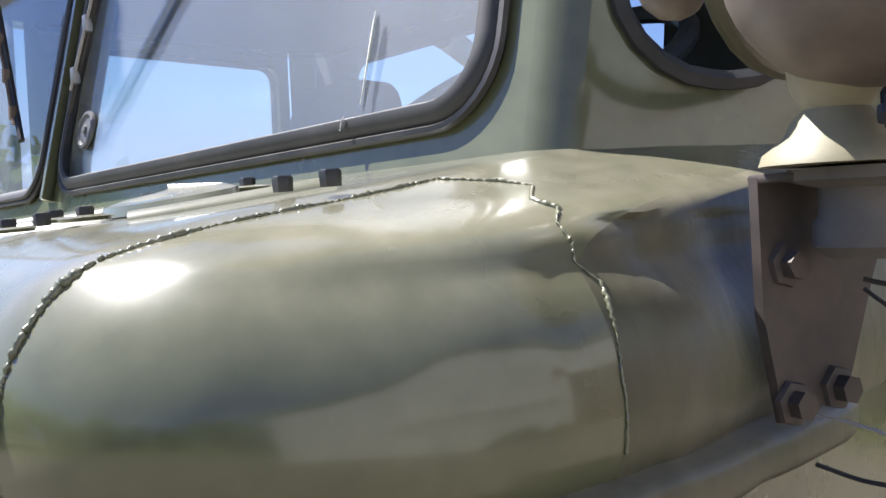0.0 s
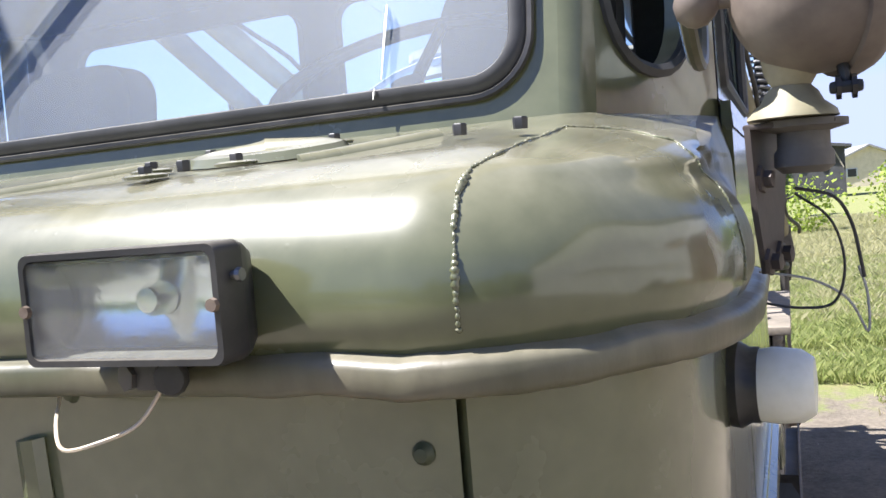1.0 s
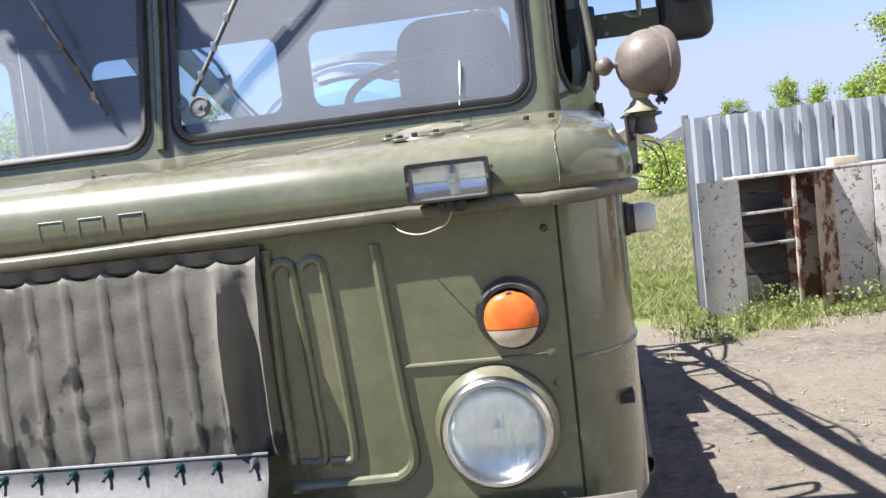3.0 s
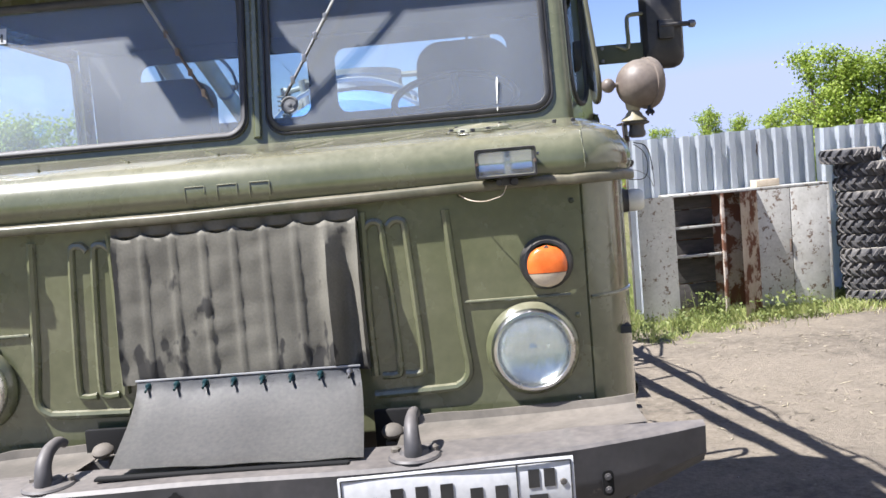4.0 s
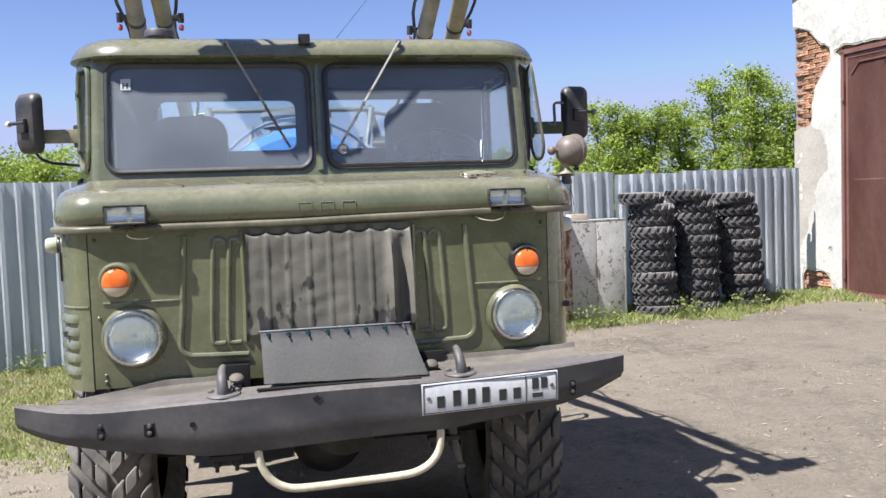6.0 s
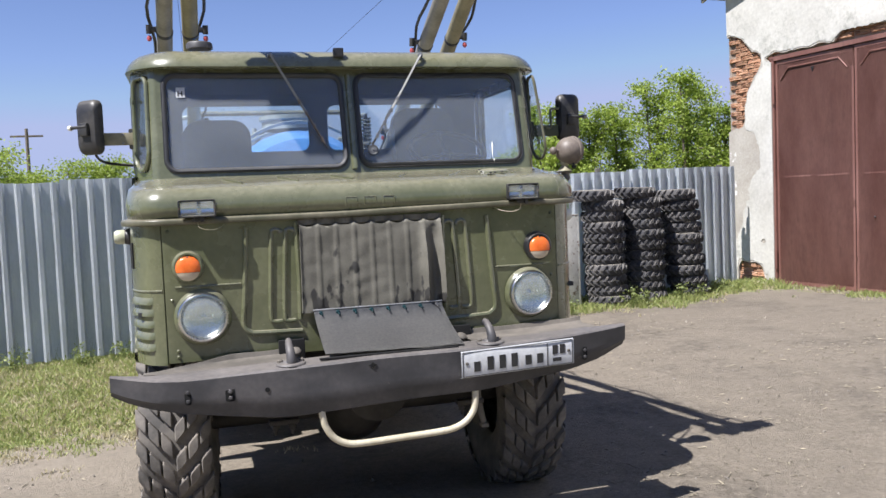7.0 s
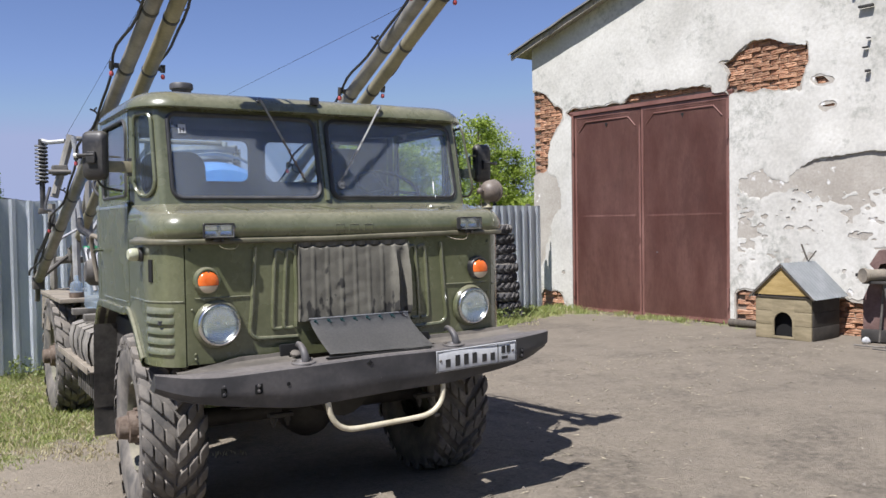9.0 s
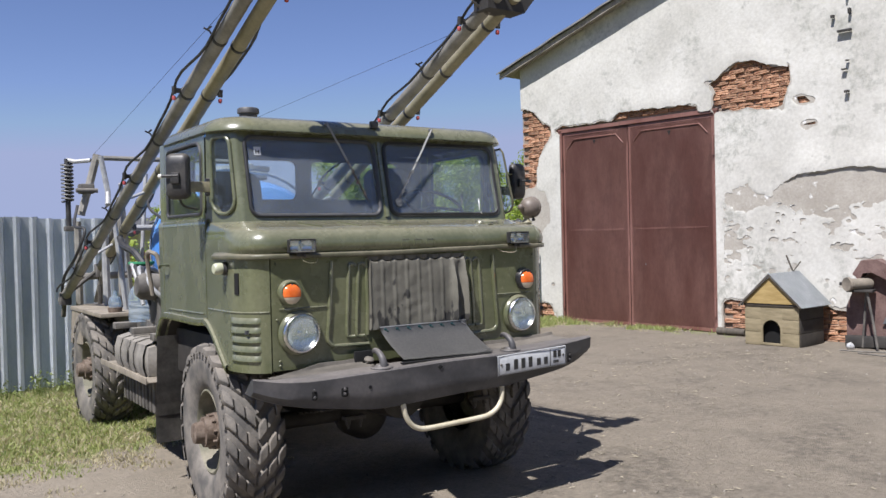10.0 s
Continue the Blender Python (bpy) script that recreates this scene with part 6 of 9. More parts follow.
def fence_sheet(s0, s1, ztop, zbot=0.03, seed=0, dents=0.01, ridge_w=0.064):
    rnd = random.Random(seed)
    pitch = 0.165
    prof = [(0.0, 0.0), (0.119 - ridge_w, 0.0), (0.142 - ridge_w, 0.036), (0.142, 0.036)]
    cols = []
    s = s0
    while s < s1:
        for a, d in prof:
            if s + a <= s1:
                cols.append((s + a, d))
        s += pitch
    cols.append((s1, 0.0))
    bm = BM()
    rows = []
    lean = rnd.uniform(-0.02, 0.02)
    for k in range(8):
        t = k / 7
        z = zbot + (ztop - zbot) * t
        rows.append([fence_pt(a, z + (0.0 if 0 < k < 7 else rnd.uniform(-0.006, 0.006)), d + lean * t + dents * noise.noise(Vector((a * 1.3, z * 1.5, seed)))) for a, d in cols])
    sheet(bm, rows)
    bmesh.ops.solidify(bm, geom=bm.faces[:], thickness=0.002)
    return part("fence_sheet", bm, M_FENCE, fence, smooth=25)


for k, s in enumerate(span(-5.03, -0.05, 5)[:-1]):
    fence_sheet(s, s + 1.0, 1.80 + 0.02 * math.sin(k * 2.2), 0.05, k)
for k in range(22):
    s = -7.25 - 1.0 * k
    fence_sheet(s - 1.0, s, 1.86 + 0.02 * math.sin(k * 1.7), 0.03, 40 + k, 0.014, 0.036)
for k, s in enumerate([-5.0, -2.5, -0.3] + [-7.3 - 2.5 * j for j in range(9)]):
    bm = BM()
    a = fence_pt(s, 0, -0.05)
    box(bm, (a.x, a.y, 0.92), (0.06, 0.06, 1.84), 0.006)
    part("fence_post", bm, M_CHASSIS, fence)

# ---- the barn ----
M_WHITE = material("peeling whitewash", (0.455, 0.44, 0.395), (0.595, 0.58, 0.53), 1.1, 0.9, 0.0, 0.45, 22, spots=(0.40, 0.39, 0.35), spot_scale=3.4, spot_cut=0.62, mould=(0.21, 0.215, 0.18), mould_scale=9.0, detail=10, bump_dist=0.01)
M_GREY = material("bare grey render", (0.33, 0.30, 0.255), (0.43, 0.40, 0.35), 2.4, 0.95, 0.0, 0.5, 30, spots=(0.70, 0.69, 0.66), spot_scale=4.2, spot_cut=0.60, detail=10, bump_dist=0.01)
M_MORTAR = material("old mortar", (0.20, 0.155, 0.12), (0.30, 0.24, 0.19), 6.0, 0.95, 0.0, 0.5, 50)
M_BRICK = material("weathered red brick", (0.27, 0.120, 0.066), (0.42, 0.235, 0.135), 12.0, 0.92, 0.0, 0.9, 60, random_ob=0.28, dust=(0.45, 0.36, 0.28), dust_top=0.5, bump_dist=0.006)
M_GATE = material("maroon gate paint", (0.148, 0.064, 0.050), (0.228, 0.116, 0.094), 1.6, 0.5, 0.0, 0.08, 30, bump_dist=0.003, stretch=(1.6, 1.6, 0.5), mould=(0.125, 0.060, 0.048), mould_scale=7.0)
M_RAKE = material("grey weathered boards", (0.24, 0.21, 0.17), (0.36, 0.33, 0.28), 7.0, 0.9, 0.0, 0.4, 40, stretch=(4, 4, 1))
M_ROOF = material("slate grey roofing", (0.20, 0.20, 0.20), (0.30, 0.29, 0.28), 3.0, 0.85, 0.0, 0.3, 40)

barn = tagged(thing("barn", W0), "whitewashed brick barn with peeling plaster and a maroon gate", "barn")
SLOPE = 0.30


def roof_z(s):
    return 4.53 + SLOPE * (s + 0.88) if s < 7 else 4.53 + SLOPE * (14.88 - s)


def seg_dist(p, a, b):
    ab, ap = (b[0] - a[0], b[1] - a[1]), (p[0] - a[0], p[1] - a[1])
    t = max(0, min(1, (ap[0] * ab[0] + ap[1] * ab[1]) / (ab[0] ** 2 + ab[1] ** 2 + 1e-12)))
    return math.hypot(ap[0] - t * ab[0], ap[1] - t * ab[1])


def poly_sdf(p, poly):
    """Distance to a polygon's edge, negative inside."""
    d = min(seg_dist(p, poly[i - 1], poly[i]) for i in range(len(poly)))
    inside = False
    for i in range(len(poly)):
        (x0, y0), (x1, y1) = poly[i - 1], poly[i]
        if (y0 > p[1]) != (y1 > p[1]) and p[0] < (x1 - x0) * (p[1] - y0) / (y1 - y0) + x0:
            inside = not inside
    return -d if inside else d


PATCH_CORNER = [(-1.2, 3.84), (-0.80, 3.80), (-0.62, 3.74), (-0.46, 3.60), (-0.38, 3.46), (-0.20, 3.42), (-0.16, 3.28), (-0.34, 3.18), (-0.46, 2.95), (-0.52, 2.7), (-0.56, 2.40), (-1.2, 2.36)]
PATCH_LINTEL = [(-0.12, 3.40), (0.55, 3.39), (1.10, 3.40), (1.28, 3.50), (1.75, 3.50), (2.25, 3.47), (2.6, 3.48), (2.68, 3.42), (2.68, 3.30), (-0.12, 3.30)]
PATCH_BIG = [(2.84, 3.78), (3.02, 3.76), (3.12, 3.84), (3.35, 3.97), (3.62, 3.96), (3.86, 3.86), (4.16, 3.78), (4.17, 3.62), (4.10, 3.45), (4.04, 3.24), (3.5, 3.27), (2.95, 3.30), (2.98, 3.45), (3.02, 3.58), (2.92, 3.68)]
PATCH_SMALL = [[(4.22, 3.33), (4.33, 3.36), (4.48, 3.31), (4.45, 3.27), (4.28, 3.26)], [(4.30, 3.0), (4.42, 3.0), (4.50, 2.97), (4.40, 2.93), (4.30, 2.95)],
               [(3.12, 0.56), (3.55, 0.52), (3.95, 0.40), (4.15, 0.30), (4.15, -0.1), (3.06, -0.1)], [(-0.72, 0.36), (-0.22, 0.34), (-0.18, -0.1), (-0.8, -0.1)],
               [(4.6, 0.50), (4.9, 0.46), (5.1, 0.25), (5.2, -0.1), (4.4, -0.1), (4.45, 0.34)]]
BARE_RIGHT = [(3.17, 2.06), (3.34, 2.18), (3.56, 2.19), (3.68, 2.08), (3.86, 2.02), (4.02, 2.18), (4.25, 2.30), (4.62, 2.33), (5.0, 2.36), (5.4, 2.31), (7.0, 2.42), (9.5, 2.4), (9.5, 1.55), (6.0, 1.9), (4.6, 1.86), (3.9, 1.92), (3.5, 1.84), (3.17, 1.88)]
BARE_LEFT = [(-1.2, 2.38), (-0.56, 2.42), (-0.36, 2.28), (-0.24, 2.05), (-0.26, 1.8), (-0.48, 1.55), (-0.58, 1.2), (-0.72, 0.7), (-1.2, 0.6)]
BRICKED = [PATCH_CORNER, PATCH_LINTEL, PATCH_BIG] + PATCH_SMALL
OPENING = [(0.0, -0.5), (3.0, -0.5), (3.0, 3.335), (0.0, 3.335)]


def rough(s, z, a=0.05):
    return a * noise.noise(Vector((s * 5, z * 5, 2))) + a * 0.6 * noise.noise(Vector((s * 15, z * 15, 8)))


def phi_grey(s, z):
    """Positive where the render still stands."""
    return min([poly_sdf((s, z), p) + rough(s, z) for p in BRICKED] + [poly_sdf((s, z), OPENING)])


def phi_white(s, z):
    """Positive where the whitewashed coat still stands."""
    d = min([poly_sdf((s, z), p) + rough(s, z) for p in BRICKED]) - 0.025
    d = min(d, min(poly_sdf((s, z), p) + rough(s, z, 0.07) for p in (BARE_RIGHT, BARE_LEFT)))
    if s > 3.1 and z < 1.97:
        flake = noise.noise(Vector((s * 1.7, z * 3.2, 31))) + 0.8 * noise.noise(Vector((s * 5, z * 11, 17))) + 0.8 * noise.noise(Vector((s * 12, z * 24, 3)))
        d = min(d, 0.06 * (0.42 + 0.35 * max(0, 0.9 - z) - 0.35 * max(0, z - 1.2) - flake))
    elif s < -0.1 and z < 2.2:
        flake = noise.noise(Vector((s * 4, z * 4, 51))) + 0.6 * noise.noise(Vector((s * 11, z * 11, 7)))
        d = min(d, 0.10 * (0.45 - flake))
    return min(d, poly_sdf((s, z), OPENING))


def coat(phi, d_out, d_in, cell, s0, s1, z0, mat, name, label=""):
    """A coat of plaster cut along phi = 0, with a real edge."""
    bm = BM()
    cache, vals, cuts = {}, {}, {}
    ns = int((s1 - s0) / cell)

    def pv(i, j):
        if (i, j) not in vals:
            s, z = s0 + i * cell, z0 + j * cell
            vals[i, j] = min(phi(s, z), (roof_z(s) + 0.01 - z))
        return vals[i, j]

    def vert(i, j):
        if (i, j) not in cache:
            s, z = s0 + i * cell, z0 + j * cell
            cache[i, j] = bm.verts.new(wall_pt(s, z, d_out + 0.008 * noise.noise(Vector((s * 1.6, z * 1.6, 4)))) - W0)
        return cache[i, j]

    def cut(a, b):
        k = (min(a, b), max(a, b))
        if k not in cuts:
            f = pv(*k[0]) / (pv(*k[0]) - pv(*k[1]))
            s, z = s0 + (k[0][0] + f * (k[1][0] - k[0][0])) * cell, z0 + (k[0][1] + f * (k[1][1] - k[0][1])) * cell
            cuts[k] = (bm.verts.new(wall_pt(s, z, d_out) - W0), bm.verts.new(wall_pt(s, z, d_in) - W0))
        return cuts[k]

    for i in range(ns):
        for j in range(int((roof_z(s0 + i * cell) + 0.4 - z0) / cell)):
            q = [(i, j), (i + 1, j), (i + 1, j + 1), (i, j + 1)]
            sg = [pv(*c) > 0 for c in q]
            if not any(sg):
                continue
            if all(sg):
                bm.faces.new([vert(*c) for c in q])
                continue
            loop, ends = [], []
            for k in range(4):
                a, b = q[k], q[(k + 1) % 4]
                if sg[k]:
                    loop.append(vert(*a))
                if sg[k] != sg[(k + 1) % 4]:
                    c = cut(a, b)
                    loop.append(c[0])
                    ends.append(c)
            if len(loop) >= 3:
                bm.faces.new(loop)
            if len(ends) == 2:
                (a0, a1), (b0, b1) = ends
                bm.faces.new((a0, b0, b1, a1))
    return part(name, bm, mat, barn, label, smooth=35)


coat(phi_grey, 0.0, -0.035, 0.075, -0.90, 9.4, -0.1, M_GREY, "render_coat", "bare grey render")
coat(phi_white, 0.006, 0.0, 0.035, -0.90, 5.70, -0.1, M_WHITE, "whitewash_coat", "peeling whitewashed plaster")
coat(phi_white, 0.006, 0.0, 0.08, 5.70, 9.38, -0.1, M_WHITE, "whitewash_coat", "peeling whitewashed plaster")
# thick plaster lips that have come away from the wall over the bare patches
def lip(line, out, seed, name_label):
    edge = []
    for (a0, b0), (a1, b1) in zip(line, line[1:]):
        k = max(2, int(math.hypot(a1 - a0, b1 - b0) / 0.03))
        edge += [(a0 + (a1 - a0) * i / k, b0 + (b1 - b0) * i / k) for i in range(k)]
    rows = []
    for i, (a, b) in enumerate(edge):
        end = min(1.0, i / 5, (len(edge) - 1 - i) / 5)
        o = out * end * (0.85 + 0.5 * noise.noise(Vector((a * 3, seed, 0))))
        b += 0.022 * noise.noise(Vector((a * 7, seed, 1))) + 0.014 * noise.noise(Vector((a * 21, seed, 4)))
        rows.append([wall_pt(a, b + h, d) - W0 for h, d in ((0.46, 0.004), (0.30, 0.006 + o * 0.22), (0.13, 0.006 + o * 0.7), (0.014, 0.006 + o), (0.0, 0.004 + o), (0.004, o - 0.004), (0.050, -0.002))])
    bm = BM()
    sheet(bm, rows)
    part("plaster_edge", bm, M_WHITE, barn, name_label, smooth=50)


lip(BARE_RIGHT[5:11] + [(9.2, 2.4)], 0.034, 5, "broken plaster edge leaning out over bare render")
lip(PATCH_LINTEL[2:8], 0.024, 8, "broken plaster edge over bricks")
lip(PATCH_BIG[0:7], 0.018, 2, "broken plaster edge over bricks")
# mortar bed behind the bricks, with the gate opening left out
bm = BM()
for s0, s1, z0, z1 in ((-0.89, 0.0, -0.2, 4.6), (3.0, 9.4, -0.2, 4.6), (0.0, 3.0, 3.335, 4.6)):
    prism(bm, [(s0, z0), (s1, z0), (s1, z1), (s0, z1)], lambda u, v, d: wall_pt(u, min(v, roof_z(u)), -d) - W0, 0.062, 0.40)
part("wall_core", bm, M_MORTAR, barn)
bm = BM()
for a, b in (((-0.885, -0.025), (-0.885, -9.0)), ((-0.885, -9.0), (14.5, -9.0)), ((14.5, -9.0), (14.5, -0.025)), ((14.5, -0.03), (9.4, -0.03))):
    rows = [[wall_pt(a[0] + (b[0] - a[0]) * t / 4, z if z < 1 else roof_z(a[0] + (b[0] - a[0]) * t / 4), a[1] + (b[1] - a[1]) * t / 4) - W0 for t in range(5)] for z in (-0.1, 4.4)]
    sheet(bm, rows)
part("side_wall", bm, M_WHITE, barn)
# roof slabs with a boarded rake
bm = BM()
for d0, d1 in ((0.21, -9.3),):
    for sgn in (0, 1):
        ss = (-1.20, 7.0) if not sgn else (7.0, 15.2)
        rows = []
        for s in span(*ss, 6):
            z = roof_z(s)
            rows.append([wall_pt(s, z + 0.01, d0) - W0, wall_pt(s, z + 0.01, d1) - W0, wall_pt(s, z + 0.05, d1) - W0, wall_pt(s, z + 0.05, d0) - W0, wall_pt(s, z + 0.01, d0) - W0])
        sheet(bm, rows)
part("roof", bm, M_RAKE, barn, "weathered roof boards")
bm = BM()
rows = []
for s in span(-1.24, 7.0, 24):
    z = roof_z(s) + 0.052 + 0.008 * math.sin(s * 7)
    rows.append([wall_pt(s, z, 0.27) - W0, wall_pt(s, z + 0.025, 0.275) - W0, wall_pt(s, z + 0.03, -9.3) - W0])
sheet(bm, rows)
part("roof_sheet", bm, M_ROOF, barn)
for s0 in span(-1.22, 6.5, 8)[:-1]:
    s1 = s0 + 0.95
    bm = BM()
    prism(bm, [(s0, -0.040), (s1, -0.040), (s1, 0.05), (s0, 0.05)], lambda u, v, d: wall_pt(u, roof_z(u) + v, d) - W0, 0.18, 0.215)
    part("rake_board", bm, M_RAKE, barn)

# the gate
gate = tagged(thing("gate", W0), "closed maroon steel double gate with rust streaks", "gate")
for a, b, seed in ((0.045, 1.408, 1), (1.424, 2.955, 2)):
    leaf = thing("gate_leaf")
    leaf.parent = gate
    bm = BM()
    rows = []
    for z in span(0.06, 3.29, 14):
        rows.append([wall_pt(s, z + (0.012 * math.sin(s * 3 + seed) if z < 0.1 else 0), -0.045 + 0.010 * noise.noise(Vector((s * 1.2, z * 1.2, seed)))) - W0 for s in span(a, b, 10)])
    sheet(bm, rows)
    bmesh.ops.solidify(bm, geom=bm.faces[:], thickness=0.004)
    part("sheet", bm, M_GATE, leaf)
    m_ = (a + b) / 2
    bars = [(a, b, 0.06, 0.11), (a, b, 3.24, 3.29), (a, a + 0.035, 0.11, 3.24), (b - 0.035, b, 0.11, 3.24)]
    for u0, u1, v0, v1 in bars:
        bm = BM()
        prism(bm, [(u0, v0), (u1, v0), (u1, v1), (u0, v1)], lambda u, v, d: wall_pt(u, v, d) - W0, -0.05, -0.040)
        part("frame_bar", bm, M_GATE, leaf)
    for u0, u1 in ((a + 0.12, m_ - 0.05), (m_ + 0.05, b - 0.12)):
        bm = BM()
        prism(bm, [(u0, 1.608), (u1, 1.613), (u1, 1.632), (u0, 1.627)], lambda u, v, d: wall_pt(u, v, d) - W0, -0.05, -0.0425)
        part("mid_rail", bm, M_GATE, leaf)
    bm = BM()
    tube(bm, [wall_pt(a + 0.10, 3.02, -0.038) - W0, wall_pt(a + 0.24, 3.17, -0.038) - W0, wall_pt(b - 0.24, 3.17, -0.038) - W0, wall_pt(b - 0.10, 3.02, -0.038) - W0], 0.012, 6)
    part("pressed_line", bm, M_GATE, leaf)
    # solid black triangle; the air hole's shade is its colour
    bm = BM()
    prism(bm, [(m_ - 0.03, 3.12), (m_, 3.05), (m_ + 0.03, 3.12)], lambda u, v, d: wall_pt(u, v, d) - W0, -0.036, -0.030)
    part("air_hole", bm, M_INK, leaf)
    hs = a - 0.01 if seed == 1 else b + 0.01
    for z in (2.82, 0.42):
        bm = BM()
        c0 = wall_pt(hs, z - 0.14, 0.0) - W0
        cyl(bm, c0, c0 + Vector((0, 0, 0.28)), 0.020, n=10)
        part("hinge", bm, M_GATE, leaf)
bm = BM()
p = wall_pt(1.72, 1.05, -0.032) - W0
lathe(bm, [(0.012, 0), (0.010, 0.012), (0, 0.014)], p, WN, 8)
part("bolt", bm, M_STEEL, gate)
for u0, u1, v0, v1 in ((-0.05, 0.035, 0.02, 3.335), (2.965, 3.04, 0.02, 3.335), (-0.05, 3.04, 3.30, 3.36)):
    bm = BM()
    prism(bm, [(u0, v0), (u1, v0), (u1, v1), (u0, v1)], lambda u, v, d: wall_pt(u, v, d) - W0, -0.30, -0.012)
    part("frame", bm, M_GATE, gate)
bm = BM()
prism(bm, [(0.0, 0.0), (3.0, 0.0), (3.0, 3.33), (0.0, 3.33)], lambda u, v, d: wall_pt(u, v, d) - W0, -0.32, -0.30)
part("backing", bm, M_UNDER, gate)

# bricks that show in the bare patches
brick_meshes = []
for seed in range(7):
    bm = BM()
    rows = []
    split = (0.004, -0.007, 0.009, 0.0)[seed % 4]
    for j, z in enumerate((-0.030, -0.026, split - 0.007, split, split + 0.006, 0.025, 0.029)):
        row = []
        for i in range(6):
            x = -0.122 + 0.0488 * i
            q = Vector((x * 16 + seed * 9, z * 34, seed * 3))
            wear = 0.013 * noise.noise(q) + 0.007 * noise.noise(q * 2.7)
            edge = 0.012 if j in (0, 6) or i in (0, 5) else (0.007 + 0.014 * noise.noise(Vector((x * 9, seed, 2)))) if j == 3 else 0.0
            row.append(Vector((x + 0.006 * noise.noise(q + Vector((5, 0, 0))), -0.026 + wear + edge, z + 0.006 * noise.noise(q + Vector((0, 7, 0))))))
        rows.append(row)
    rows.insert(0, [Vector((p.x, 0.03, p.z)) for p in rows[0]])
    rows.append([Vector((p.x, 0.03, p.z)) for p in rows[-1]])
    sheet(bm, rows)
    for e in (0, 5):
        ends = [r[e] for r in rows]
        bm.faces.new([bm.verts.new(p) for p in ends])
    me = bpy.data.meshes.new("brick")
    bmesh.ops.recalc_face_normals(bm, faces=bm.faces)
    bm.to_mesh(me)
    bm.free()
    me.materials.append(M_BRICK)
    brick_meshes.append(me)
rnd = random.Random(3)
face = math.degrees(math.atan2(WD.y, WD.x))
boxes = [(-0.92, 0.0, 2.3, 3.9), (-0.2, 2.75, 3.33, 3.6), (2.75, 4.25, 3.2, 4.05), (4.15, 4.6, 2.9, 3.4), (3.0, 4.2, -0.05, 0.8), (-0.9, -0.1, -0.05, 0.45), (4.35, 5.25, -0.05, 0.9)]
done = set()
for s0, s1, z0, z1 in boxes:
    for row in range(int(z0 / 0.068) - 1, int(z1 / 0.068) + 1):
        z = row * 0.068 + 0.035
        for k in range(int(s0 / 0.257) - 1, int(s1 / 0.257) + 2):
            s = k * 0.257 + (0.128 if row % 2 else 0)
            if (row, k) in done or not (s0 - 0.1 < s < s1 + 0.1) or s < -0.80 or -0.10 < s < 3.09 and z < 3.40:
                continue
            if min(poly_sdf((s, z), p) for p in BRICKED) < 0.13:
                done.add((row, k))
                share("brick", rnd.choice(brick_meshes), barn, Matrix.Translation(wall_pt(s, z, -0.054 + rnd.uniform(-0.018, 0.014)) - W0) @ pose(0, 0, 0, rnd.uniform(-4, 4), rnd.uniform(-1.6, 1.6), face + rnd.uniform(-4, 4)))
# small iron bits on the wall
for s, z, w_, h_ in ((4.78, 4.33, 0.05, 0.06), (5.0, 4.36, 0.04, 0.12), (4.93, 4.12, 0.22, 0.05), (4.92, 3.62, 0.08, 0.03), (4.95, 3.33, 0.07, 0.05), (4.96, 3.73, 0.05, 0.025), (4.97, 4.6, 0.03, 0.16)):
    bm = BM()
    c = wall_pt(s, z, 0.05) - W0
    box(bm, c, (w_ * 0.8, 0.05, h_ * 0.6), 0.004, Matrix.Rotation(radians(face), 4, "Z"))
    part("wall_iron", bm, M_UNDER, barn)

# ---- things in the yard ----
# stacked tractor tyres
def build_old_tyre():
    bm = BM()
    lathe(bm, [(0.235, -0.05), (0.25, -0.066), (0.295, -0.072), (0.325, -0.064), (0.338, -0.045), (0.342, 0.0), (0.338, 0.045), (0.325, 0.064), (0.295, 0.072), (0.25, 0.066), (0.235, 0.05)], (0, 0, 0), (0, 0, 1), 48)
    root = thing("tractor_tyre")
    part("carcass", bm, M_OLDTYRE, root)
    bm = BM()
    for side in (-1, 1):
        for k in range(17):
            a0 = 2 * math.pi * (k + (0.5 if side > 0 else 0)) / 17
            pts = [(-0.006, -0.06), (0.034, 0.06), (0.066, 0.15), (0.066, 0.31), (0.034, 0.20), (-0.006, 0.075)]
            inn = [bm.verts.new((0.330 * math.cos(a0 + d), 0.330 * math.sin(a0 + d), side * h)) for h, d in pts]
            out = []
            for h, d in pts:
                r = 0.378 - (0.022 if h > 0.05 else 0.0)
                a = a0 + 0.11 + (d - 0.11) * 0.86
                out.append(bm.verts.new((r * math.cos(a), r * math.sin(a), side * h * 0.97)))
            bm.faces.new(out)
            for i in range(6):
                j = (i + 1) % 6
                bm.faces.new((inn[i], inn[j], out[j], out[i]))
    part("tread", bm, M_OLDTYRE, root, smooth=0)
    for ob in root.children:
        ob.data.transform(Matrix.Diagonal((0.735, 0.735, 1, 1)))
    return tagged(root, "worn black tractor tyre with chevron lugs, stacked flat", "tyre", "tyre stacks")


